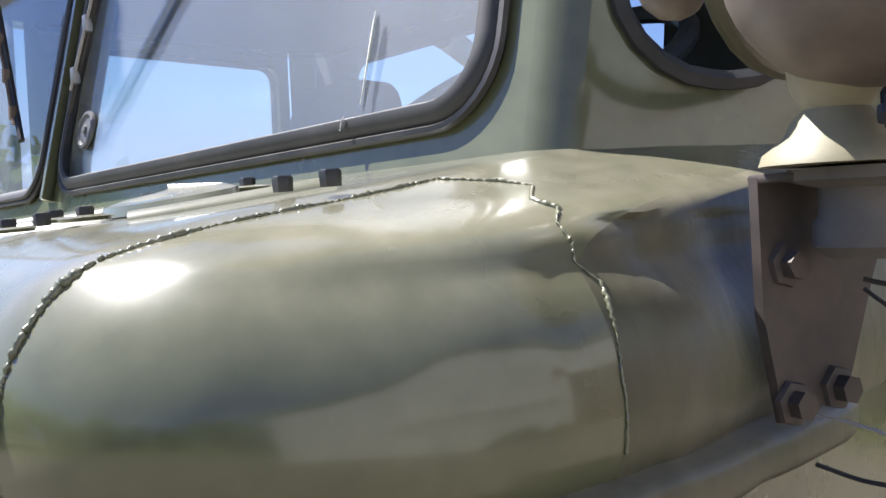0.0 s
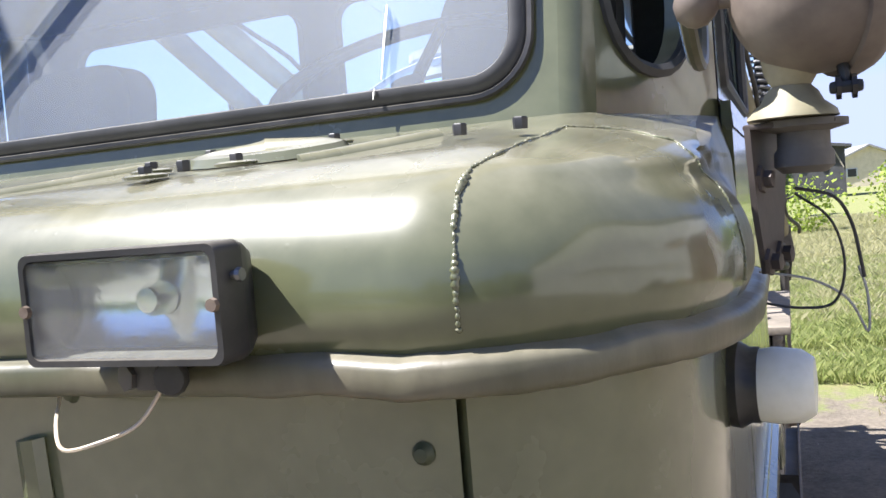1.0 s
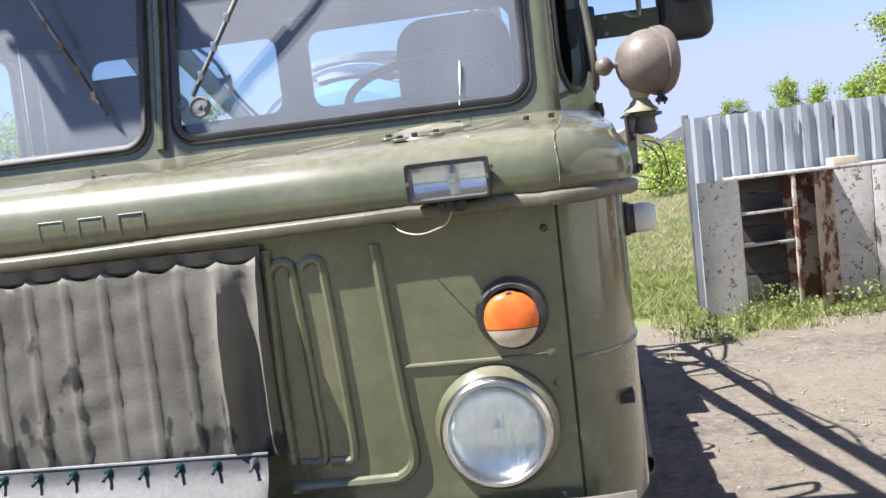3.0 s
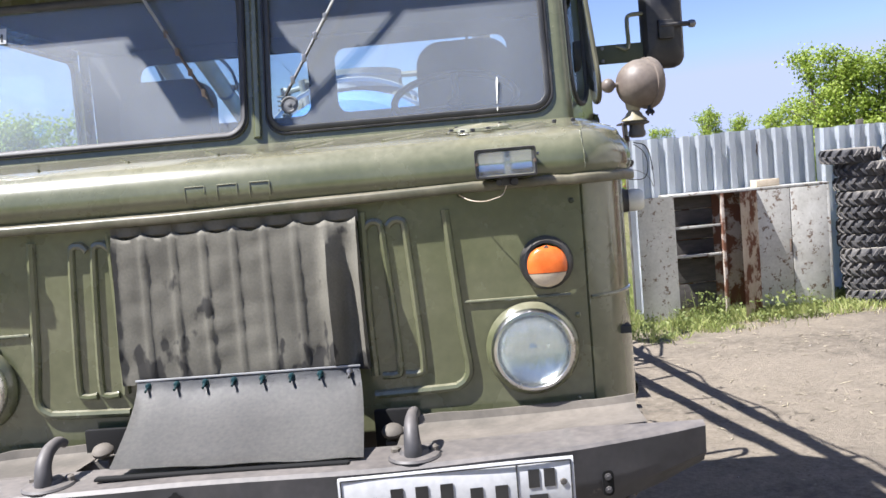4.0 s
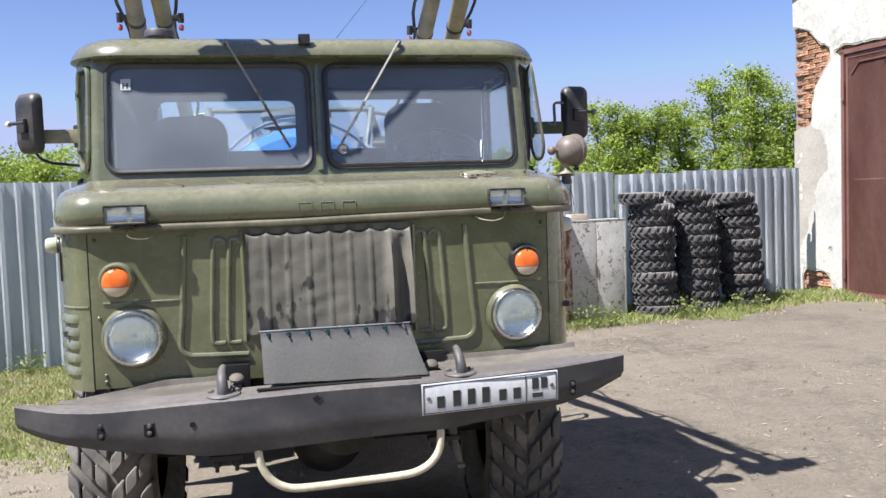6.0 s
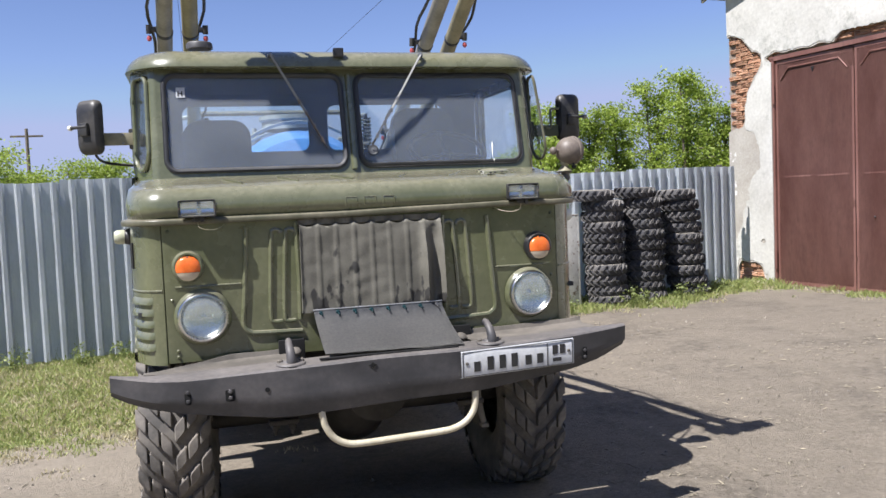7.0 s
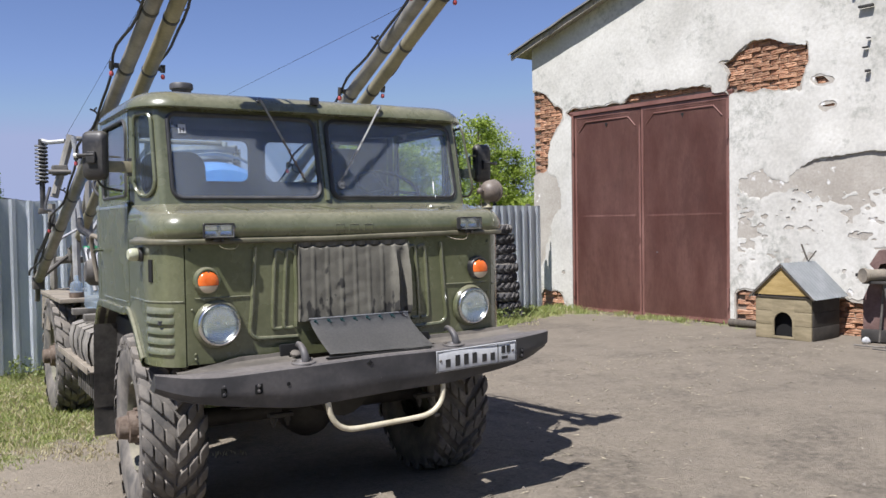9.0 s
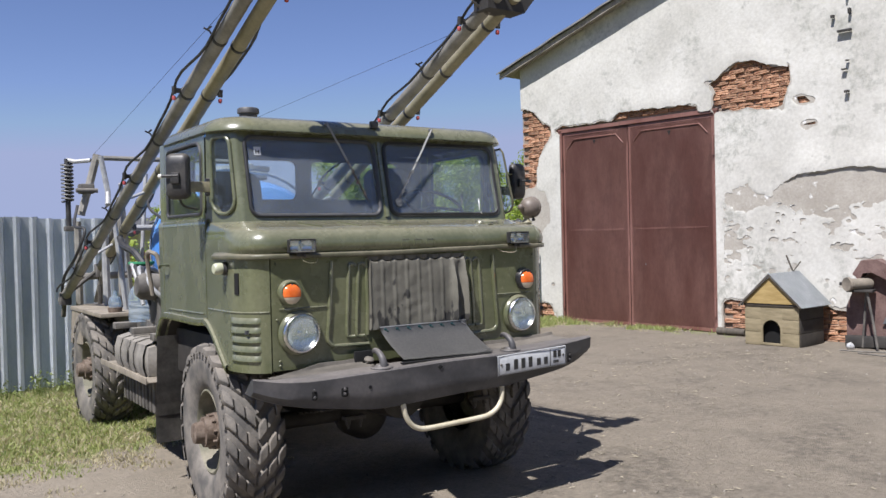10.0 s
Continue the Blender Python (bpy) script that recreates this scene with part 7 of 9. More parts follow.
proto = build_old_tyre()
rnd = random.Random(11)
first = True
for s, n_, lean in ((-2.72, 11, -0.006), (-2.09, 11, -0.004), (-1.39, 10, -0.008)):
    z = 0.0
    for k in range(n_):
        slip = -0.11 if k == n_ - 1 else -0.05 if n_ == 10 and k == n_ - 2 else 0.07 if n_ == 10 and k == 0 else 0.0
        p = fence_pt(s + slip + lean * k + rnd.uniform(-0.018, 0.018), 0, 0.40 + rnd.uniform(-0.02, 0.02) + (0.03 if k == 0 else 0))
        th = 0.139 if n_ == 11 else 0.148
        m = pose(p.x, p.y, ground_z(p.x, p.y) + 0.07 + th * k, rnd.uniform(-1.2, 1.2), rnd.uniform(-1.2, 1.2), rnd.uniform(0, 360))
        if first:
            proto.matrix_basis = m
            first = False
        else:
            copy_thing(proto, m)

# old locker with a missing door
M_LOCKER = material("flaking grey-white locker paint", (0.42, 0.41, 0.37), (0.56, 0.55, 0.51), 3.0, 0.6, 0.1, 0.15, 40, spots=(0.17, 0.12, 0.085), spot_scale=17, spot_cut=0.57, random_ob=0.1)
M_LOCKER_RUST = material("rusted locker door", (0.42, 0.36, 0.30), (0.50, 0.45, 0.39), 3.0, 0.75, 0.1, 0.25, 40, spots=(0.16, 0.07, 0.04), spot_scale=5, spot_cut=0.48)
M_OLDWOOD = material("dark old boards", (0.05, 0.045, 0.042), (0.10, 0.09, 0.082), 5.0, 0.9, 0.0, 0.3, 30, stretch=(1, 1, 5))
locker = thing("metal_locker", fence_pt(-4.0, 0.03, 0.3), math.degrees(math.atan2(FD.y, FD.x)), "rusty pale steel locker with an open compartment against the fence", "locker")


def lk(name, s0, s1, d0, d1, z0, z1, mat, label="", bevel=0.004):
    bm = BM()
    box(bm, ((s0 + s1) / 2 + 4.0, -((d0 + d1) / 2 - 0.3), (z0 + z1) / 2), (s1 - s0, abs(d1 - d0), z1 - z0), bevel)
    return part(name, bm, mat, locker, label)


lk("top", -4.75, -3.10, 0.06, 0.335, 1.185, 1.21, M_LOCKER)
lk("back", -4.74, -3.12, 0.06, 0.075, 0.0, 1.18, M_LOCKER_RUST)
for z0, z1 in ((0.06, 0.30), (0.31, 0.55), (0.60, 0.74), (0.75, 0.86), (0.89, 1.04), (1.05, 1.17)):
    lk("back_board", -4.70, -4.22, 0.085, 0.10, z0, z1, M_OLDWOOD)
for s in (-4.72, -4.215, -3.115):
    lk("upright", s - 0.016, s + 0.016, 0.30, 0.335, 0.0, 1.185, M_LOCKER_RUST if s < -4 else M_LOCKER)
for z in (0.60, 0.88):
    lk("shelf_rail", -4.70, -4.23, 0.29, 0.32, z - 0.012, z + 0.012, M_LOCKER)
    lk("shelf", -4.70, -4.23, 0.09, 0.28, z - 0.01, z, M_OLDWOOD)
lk("door", -3.90, -3.52, 0.318, 0.335, 0.02, 1.18, M_LOCKER)
lk("door", -3.512, -3.13, 0.318, 0.335, 0.02, 1.18, M_LOCKER)
lk("handle", -3.545, -3.53, 0.335, 0.352, 0.55, 0.68, M_RUST)
bm = BM()
rows = [[Vector((-0.215 + 0.04 + 0.33 * t, -0.02 - 0.30 * (1 - t) * 1.0, z)) for t in (0, 0.35, 0.7, 1.0)] for z in (0.0, 0.4, 0.8, 1.19)]
sheet(bm, rows)
bmesh.ops.solidify(bm, geom=bm.faces[:], thickness=0.012)
part("open_door", bm, M_LOCKER_RUST, locker, "rusted door standing open")
bm = BM()
rows = [[Vector((-1.10 + 0.36 * t, -0.10 + 0.02 * math.sin(t * 5), z)) for t in (0, 0.3, 0.6, 1.0)] for z in (0.0, 0.3, 0.62, 0.65, 0.95, 0.98, 1.20)]
sheet(bm, rows)
bmesh.ops.solidify(bm, geom=bm.faces[:], thickness=0.012)
part("side_sheet", bm, M_LOCKER, locker, "stained grey sheet leaning at the side")
bm = BM()
box(bm, (0, 0, 0.035), (0.25, 0.12, 0.07), 0.008)
blk = tagged(part("brick_block", bm, M_CLEAR), "pale brick lying on the locker top", "brick")
pb = fence_pt(-3.70, 1.24, 0.2)
blk.matrix_basis = pose(pb.x, pb.y, 1.242, 0, 0, 14)

# kennel
M_YELLOW = material("faded yellow boards", (0.30, 0.21, 0.075), (0.40, 0.29, 0.12), 5.0, 0.8, 0.0, 0.25, 45, stretch=(1, 1, 5))
M_TAN = material("weathered tan boards", (0.200, 0.166, 0.097), (0.296, 0.245, 0.151), 5.0, 0.85, 0.0, 0.25, 45, stretch=(1, 1, 5))
M_DARKWOOD = material("grey-brown boards", (0.065, 0.055, 0.045), (0.11, 0.095, 0.075), 6.0, 0.9, 0.0, 0.3, 45, stretch=(5, 1, 1))
# side boards' colour carries the shade under the eaves
M_SIDE = material("darkened side boards", (0.028, 0.024, 0.020), (0.055, 0.047, 0.038), 6.0, 0.9, 0.0, 0.3, 45)
M_SLATE = material("grey roof sheet", (0.36, 0.38, 0.39), (0.47, 0.49, 0.50), 4.0, 0.6, 0.1, 0.1, 50)
kennel = thing("kennel", (7.441, 2.709, 0.045), -83, "yellow wooden dog kennel with a grey sheet roof", "kennel")
W_, D_, H_ = 0.74, 0.66, 0.52
for k in range(3):
    z0, z1 = k * H_ / 3, (k + 1) * H_ / 3 - 0.004
    for sx in (-1, 1):
        bm = BM()
        box(bm, (sx * (0.150 + (W_ / 2 - 0.150) / 2), -D_ / 2, (z0 + z1) / 2), (W_ / 2 - 0.150, 0.022, z1 - z0), 0.003)
        part("front_board", bm, M_TAN, kennel)
    for sx in (-1, 1):
        bm = BM()
        box(bm, (sx * W_ / 2, 0, (z0 + z1) / 2), (0.022, D_ - 0.03, z1 - z0), 0.003)
        part("side_board", bm, M_SIDE, kennel)
bm = BM()
arch = [(-0.151, H_), (-0.151, 0.04), (-0.122, 0.04), (-0.122, 0.16)] + [(-0.122 * math.cos(radians(a)), 0.21 + 0.125 * math.sin(radians(a))) for a in range(0, 181, 15)] + [(0.122, 0.16), (0.122, 0.04), (0.151, 0.04), (0.151, H_)]
prism(bm, arch, lambda u, v, d: Vector((u, -D_ / 2 + d, v)), -0.010, 0.010)
part("arch_board", bm, M_TAN, kennel)
bm = BM()
box(bm, (0, -D_ / 2, 0.02), (0.302, 0.03, 0.03), 0.004)
part("sill", bm, M_TAN, kennel)
bm = BM()
box(bm, (0, D_ / 2, H_ / 2), (W_, 0.022, H_), 0.003)
part("rear_wall", bm, M_DARKWOOD, kennel)
# black sheet behind the doorway; the kennel's dark inside is painted
bm = BM()
box(bm, (0, -D_ / 2 + 0.09, 0.27), (W_ - 0.04, 0.01, 0.53))
part("doorway_shade", bm, M_HOLE_SHADE, kennel)
for y, mm in ((-D_ / 2 - 0.03, M_YELLOW), (D_ / 2, M_DARKWOOD)):
    bm = BM()
    prism(bm, [(-W_ / 2 - 0.02, H_ + 0.03), (W_ / 2 + 0.02, H_ + 0.03), (0, 0.90)], lambda u, v, d: Vector((u, y + d, v)), -0.01, 0.01)
    part("gable_board", bm, mm, kennel, "faded yellow gable board" if mm is M_YELLOW else "")
bm = BM()
box(bm, (0, -D_ / 2 - 0.012, H_ + 0.012), (W_ + 0.02, 0.03, 0.03), 0.004)
part("ledge", bm, M_DARKWOOD, kennel)
for sx in (-1, 1):
    bm = BM()
    rows = []
    for k in range(49):
        y = -D_ / 2 - 0.075 + (D_ + 0.175) * k / 48
        ripple = 0.006 * math.sin(k * math.pi / 2)
        rows.append([Vector((sx * 0.0, y, 0.945 + ripple)), Vector((sx * (W_ / 2 + 0.075), y, 0.51 + ripple))])
    sheet(bm, rows)
    bmesh.ops.solidify(bm, geom=bm.faces[:], thickness=0.006)
    part("roof_sheet", bm, M_SLATE, kennel, "corrugated grey sheet")
    bm = BM()
    prism(bm, [(0, 0.905), (sx * (W_ / 2 + 0.06), 0.495), (sx * (W_ / 2 + 0.06), 0.525), (0, 0.935)], lambda u, v, d: Vector((u, -D_ / 2 - 0.062 + d, v)), -0.010, 0.010)
    part("barge_board", bm, M_DARKWOOD, kennel)
bm = BM()
tube(bm, [(0.0, 0.26, 0.94), (-0.10, 0.28, 1.16)], 0.012, 6)
tube(bm, [(0.0, 0.26, 0.94), (0.10, 0.28, 1.08)], 0.008, 6)
part("roof_stick", bm, M_DARKWOOD, kennel)

# grain-cleaning machine beside the kennel
M_MACHINE = material("faded red-brown machine paint", (0.10, 0.055, 0.048), (0.18, 0.115, 0.10), 5.0, 0.65, 0.1, 0.2, 40, spots=(0.30, 0.22, 0.18), spot_scale=6, spot_cut=0.62)
mach = thing("farm_machine", (7.80, 1.70, 0.06), -70, "old red-brown farm machine with a motor and curved chute", "machine")
bm = BM()
prism(bm, [(-0.30, 0.02), (0.9, 0.02), (0.9, 0.42), (0.55, 0.78), (0.02, 0.95), (-0.16, 0.86), (-0.30, 0.5)], lambda u, v, d: Vector((u, d, v)), -0.02, 0.5)
part("body", bm, M_MACHINE, mach)
bm = BM()
prism(bm, [(-0.20, 0.92), (-0.10, 1.09), (0.08, 1.10), (0.35, 0.95), (0.95, 0.42), (0.90, 0.32), (0.28, 0.80), (0.02, 0.94), (-0.08, 0.93), (-0.12, 0.84)], lambda u, v, d: Vector((u, d, v)), -0.16, 0.22)
part("chute", bm, M_MACHINE, mach, "curved red-brown chute")
bm = BM()
lathe(bm, [(0, 0), (0.065, 0.0), (0.07, 0.02), (0.07, 0.26), (0.06, 0.29), (0, 0.29)], (-0.20, -0.28, 0.80), (0.66, 0.75, 0), 20)
motor = part("motor", bm, M_DECK, mach, "dusty electric motor")
bm = BM()
lathe(bm, [(0, -0.015), (0.03, -0.012), (0.085, -0.02), (0.088, 0.015), (0.03, 0.03), (0, 0.03)], (-0.225, -0.308, 0.80), (0.66, 0.75, 0), 24)
part("pulley", bm, M_DECK, motor)
bm = BM()
box(bm, (-0.1, -0.17, 0.715), (0.30, 0.24, 0.03), 0.005)
box(bm, (-0.30, -0.20, 0.80), (0.08, 0.05, 0.04), 0.005)
part("motor_mount", bm, M_UNDER, mach)
bm = BM()
tube(bm, [(-0.02, -0.24, 0.70), (0.05, -0.25, 0.3), (0.10, -0.30, 0.0)], 0.016, 8)
tube(bm, [(-0.05, -0.12, 0.70), (-0.10, -0.12, 0.0)], 0.014, 8)
part("leg", bm, M_CHASSIS, mach)
bm = BM()
box(bm, (0.3, -0.06, 0.07), (1.2, 0.14, 0.14), 0.01)
part("base_box", bm, M_UNDER, mach)
bm = BM()
prism(bm, [(0.12, 0.30), (0.30, 0.70), (0.55, 0.30)], lambda u, v, d: Vector((u, -0.06 + d, v)), -0.005, 0.01)
part("guard_plate", bm, M_FLAP, mach)
bm = BM()
r_ = random.Random(4)
bmesh.ops.create_icosphere(bm, subdivisions=2, radius=0.06)
for v in bm.verts:
    v.co = Vector((v.co.x, v.co.y * 0.7, v.co.z * 0.8)) * (1 + 0.3 * noise.noise(v.co * 20))
st = tagged(part("stone", bm, M_PLATE), "pale broken stone on the dirt", "stone")
st.matrix_basis = pose(7.50, 1.82, 0.085)
bm = BM()
cyl(bm, (0, 0, 0), (0.42, 0, 0.0), 0.055, 0.05)
lg = tagged(part("log", bm, M_DARKWOOD), "short grey-brown log lying at the wall foot", "log")
foot = wall_pt(3.08, 0.10, 0.14)
lg.matrix_basis = pose(foot.x, foot.y, 0.10, 0, 0, -80)
bm = BM()
tube(bm, curve_pts([(0, 0, 0), (0.3, -0.1, 0.0), (0.8, -0.15, 0.01), (1.2, -0.5, 0.0), (0.7, -0.5, 0.0), (0.2, -0.25, 0.0)], 8), 0.010, 6)
cb = tagged(part("cable", bm, M_CHASSIS), "dusty cable lying on the dirt", "cable")
cb.matrix_basis = pose(7.15, 1.75, 0.075, 0, 0, -60)

# loose stones and clods on the dirt
bm = BM()
r_ = random.Random(21)
for k in range(1300):
    x, y = r_.uniform(-3.5, 8.0), r_.uniform(-3.2, 6.8)
    if (Vector((x, y, 0)) - W0).dot(WN) < 0.3 or r_.random() < grass_amount(x, y):
        continue
    rad = 0.004 + 0.013 * r_.random() ** 4
    m = Matrix.Translation((x, y, ground_z(x, y) + rad * 0.25)) @ Euler((r_.random() * 6, r_.random() * 6, r_.random() * 6)).to_matrix().to_4x4() @ Matrix.Diagonal((1, r_.uniform(0.6, 1), r_.uniform(0.45, 0.8), 1))
    bmesh.ops.create_icosphere(bm, subdivisions=1, radius=rad, matrix=m)
M_STONE = material("loose stones", (0.15, 0.13, 0.105), (0.30, 0.27, 0.23), 40.0, 0.95, 0.0, 0.3, 90, island=0.35)
tagged(part("pebbles", bm, M_STONE, None, smooth=0), "scattered pale pebbles and clods on the dirt", "pebbles", kind="stuff")

# litter of straw and clods blown together on the dirt
r_ = random.Random(61)
verts, faces = [], []
heaps = [(5.9, 2.6, 0.35), (5.3, 1.5, 0.5), (6.4, 1.9, 0.4), (4.6, 2.6, 0.5), (6.2, 3.6, 0.4), (3.4, 1.2, 0.7), (2.6, 3.2, 0.6), (1.9, 0.2, 0.6), (1.4, -1.0, 0.6), (4.0, 4.6, 0.6), (2.8, 4.9, 0.5), (-1.9, 1.0, 0.6), (-2.4, 2.2, 0.5)]
for hx, hy, hr in heaps:
    for k in range(150):
        x, y = hx + r_.gauss(0, hr), hy + r_.gauss(0, hr * 0.6)
        a, ln, w_ = r_.uniform(0, 6.28), r_.uniform(0.008, 0.055) * r_.random() + 0.006, r_.uniform(0.0012, 0.005)
        z = ground_z(x, y) + r_.uniform(0.003, 0.010)
        t_ = Vector((math.cos(a), math.sin(a), r_.uniform(-0.12, 0.12))) * ln
        n_ = Vector((-math.sin(a), math.cos(a), 0)) * w_
        c0 = Vector((x, y, z))
        o_ = len(verts)
        verts += [c0 - t_ - n_, c0 + t_ - n_, c0 + t_ + n_, c0 - t_ + n_, c0 + Vector((0, 0, w_ * 1.2))]
        faces += [(o_, o_ + 1, o_ + 4), (o_ + 1, o_ + 2, o_ + 4), (o_ + 2, o_ + 3, o_ + 4), (o_ + 3, o_, o_ + 4)]
M_LITTER = material("straw and clods", (0.10, 0.085, 0.065), (0.32, 0.28, 0.20), 30.0, 0.95, 0.0, 0.0, island=0.6)
me = bpy.data.meshes.new("litter")
me.from_pydata(verts, [], faces)
me.materials.append(M_LITTER)
tagged(new("litter", me), "scattered straw and small clods on the dirt", "litter", kind="stuff")

# ---- the sprayer carried on the truck ----
sprayer = thing("field_sprayer", (0, 0, 0), 0, "blue-tanked field sprayer with four folded booms on the truck", "sprayer")
bm = BM()
lathe(bm, [(0, 0), (0.30, 0.03), (0.50, 0.10), (0.55, 0.20), (0.575, 0.34), (0.575, 1.25), (0.55, 1.38), (0.50, 1.48), (0.30, 1.55), (0, 1.58)], (-0.03, 2.12, 1.49), (0, 1, 0), 48)
tank = part("tank", bm, M_BLUE, sprayer, "blue plastic spray tank")
bm = BM()
lathe(bm, [(0.23, 0), (0.23, 0.06), (0.25, 0.07), (0.25, 0.10), (0, 0.12)], (-0.03, 2.75, 2.09), (0, 0, 1), 28)
part("lid", bm, M_GALV, tank)
for y in (2.45, 3.30):
    bm = BM()
    tube(bm, [(-0.03 + 0.606 * math.cos(radians(a)), y, 1.52 + 0.606 * math.sin(radians(a))) for a in range(-20, 201, 10)], 0.014, 6, flat=0.4)
    part("strap", bm, M_GALV, tank)
    bm = BM()
    box(bm, (-0.03, y, 1.02), (1.0, 0.10, 0.16), 0.01)
    part("cradle", bm, M_CHASSIS, sprayer)
bm = BM()
box(bm, (0, 3.05, 0.915), (1.50, 2.4, 0.05), 0.006)
part("deck", bm, M_DECK, sprayer, "dusty steel deck")
bm = BM()
box(bm, (0.0, 3.90, 0.972), (2.13, 1.24, 0.035), 0.006)
box(bm, (0.0, 4.80, 0.945), (1.80, 0.54, 0.04), 0.006)
part("rear_deck", bm, M_DECK, sprayer)
for s in (-1, 1):
    bm = BM()
    box(bm, (s * 0.78, 3.0, 0.915), (0.10, 2.5, 0.09), 0.008)
    for y in (2.0, 2.55, 3.1):
        box(bm, (s * 0.90, y, 0.90), (0.20, 0.10, 0.05), 0.006)
    part("deck_edge", bm, M_CHASSIS, sprayer)
    bm = BM()
    prism(bm, [(4.58, 0.64), (4.10, 0.66), (4.16, 0.95), (4.50, 0.95)], lambda u, v, d: Vector((s * (1.05 + d), u, v)), -0.01, 0.006)
    part("tail_plate", bm, M_DECK, sprayer)

BOOMS = {"a": ((-1.025, 4.5, 1.226), (-0.863, 0.9, 2.774), 4.98, -0.02, -1), "b": ((-0.746, 4.5, 1.40), (-0.744, 0.9, 2.745), 4.75, -0.05, -1),
         "c": ((0.76, 4.5, 1.25), (0.645, 0.9, 2.70), 4.85, -0.05, 1), "d": ((1.03, 4.5, 1.36), (0.805, 0.9, 2.725), 4.95, -0.02, 1)}


def boom_line(key, y):
    a, b = Vector(BOOMS[key][0]), Vector(BOOMS[key][1])
    return a + (b - a) * ((4.5 - y) / 3.6)


for key, (a, b, y0, y1, side) in BOOMS.items():
    outer = 1 if key in "ad" else -1
    bm = BM()
    tube(bm, [boom_line(key, y) for y in span(y0, y1, 12)], 0.045, 16)
    boom = part("boom", bm, M_BOOM_OLIVE if key in "bd" else M_BOOM, sprayer, "weathered folded boom pipe")
    ys = [4.3, 3.7, 3.15, 2.55, 2.0, 1.42, 0.85, 0.3, -0.25]
    for k, y in enumerate(ys):
        if y < y1 + 0.1:
            continue
        p, q = boom_line(key, y), boom_line(key, y - 0.02)
        bm = BM()
        tube(bm, [p, q], 0.0485, 16)
        if k % 2:
            box(bm, p + Vector((side * outer * 0.055, 0, 0.02)), (0.04, 0.03, 0.03), 0.005)
        part("clamp", bm, M_BLACK, boom)
        if k % 2:
            n_ = p + Vector((side * outer * 0.085, -0.01, 0.015))
            bm = BM()
            cyl(bm, n_ + Vector((0, 0, 0.03)), n_ + Vector((0, 0.01, -0.02)), 0.016, n=10)
            noz = part("nozzle", bm, M_HOSE, boom, "spray nozzle with a red cap")
            bm = BM()
            lathe(bm, [(0, -0.018), (0.011, -0.013), (0.0145, 0), (0.011, 0.013), (0, 0.018)], n_ + Vector((0, 0.012, -0.045)), (0, 0, 1), 12)
            part("cap", bm, M_RED, noz)
        else:
            n_ = p + Vector((side * outer * 0.06, 0, 0.05))
            bm = BM()
            tube(bm, [p + Vector((side * outer * 0.04, 0, 0.02)), n_, n_ + Vector((side * outer * 0.035, 0, 0.015))], 0.006, 6)
            tube(bm, [n_ + Vector((0, 0.02, 0.015)), n_ + Vector((0, -0.03, 0.02))], 0.007, 6)
            part("hose_clip", bm, M_HOSE, boom)
    # hose beside the pipe, bowing between the clips
    pts = []
    for k, y in enumerate(span(y0 - 0.1, y1 + 0.06, 44)):
        bow = 0.064 + 0.018 * math.sin(y * 5.4 + (1 if outer > 0 else 2.2)) + 0.010 * math.sin(y * 11)
        pts.append(boom_line(key, y) + Vector((side * outer * bow, 0, 0.03 + 0.025 * math.sin(y * 5.4))))
    bm = BM()
    tube(bm, pts, 0.0092, 8)
    part("hose", bm, M_HOSE, boom, "black spray hose")
for s, ka, kb in ((-1, "a", "b"), (1, "c", "d")):
    for y in (4.0, 2.9):
        bm = BM()
        tube(bm, [boom_line(ka, y), boom_line(kb, y)], 0.012, 8)
        part("boom_tie", bm, M_GALV, sprayer)
    bm = BM()
    a, b = boom_line(ka, 4.86), boom_line(kb, 4.66)
    box(bm, a + Vector((0, 0.02, -0.03)), (0.10, 0.12, 0.13), 0.012)
    box(bm, b + Vector((0, 0.02, -0.03)), (0.10, 0.12, 0.13), 0.012)
    tube(bm, [a + Vector((0, 0.03, 0)), Vector((a.x, 5.0, 0.86))], 0.024, 8)
    tube(bm, [b, Vector((b.x, 4.75, 0.95))], 0.024, 8)
    tube(bm, [a, b], 0.02, 8)
    part("boom_hinge", bm, M_CHASSIS, sprayer)
# racks at the boom tips
for c0 in (Vector((0.72, 0.05, 3.06)), Vector((-0.80, 0.05, 3.09))):
    bm = BM()
    prism(bm, [(-0.17, -0.06), (0.12, -0.06), (0.17, 0.0), (0.21, 0.045), (0.22, 0.065), (0.10, 0.04), (-0.17, 0.03)], lambda u, v, d: c0 + Vector((u, d, v - 0.02)), -0.05, 0.10)
    rack = part("boom_rack", bm, M_UNDER, sprayer, "dark slatted tip rack")
    for k in range(7):
        bm = BM()
        box(bm, c0 + Vector((-0.13 + 0.05 * k, -0.02, 0.08)), (0.018, 0.02, 0.12), 0.003)
        part("slat", bm, M_GALV if k % 2 else M_UNDER, rack)
    bm = BM()
    tube(bm, [c0 + Vector((-0.16, 0.0, 0.10)), c0 + Vector((-0.22, 0.05, -0.02)), c0 + Vector((-0.10, 0.05, -0.09))], 0.011, 6)
    tube(bm, [c0 + Vector((-0.17, 0.0, 0.13)), c0 + Vector((-0.12, 0.0, -0.05))], 0.011, 6)
    part("rack_stay", bm, M_CHASSIS, rack)

# rear linkage frame
def rod(name, pts, r, mat, label="", n=8):
    bm = BM()
    tube(bm, pts, r, n)
    return part(name, bm, mat, sprayer, label)


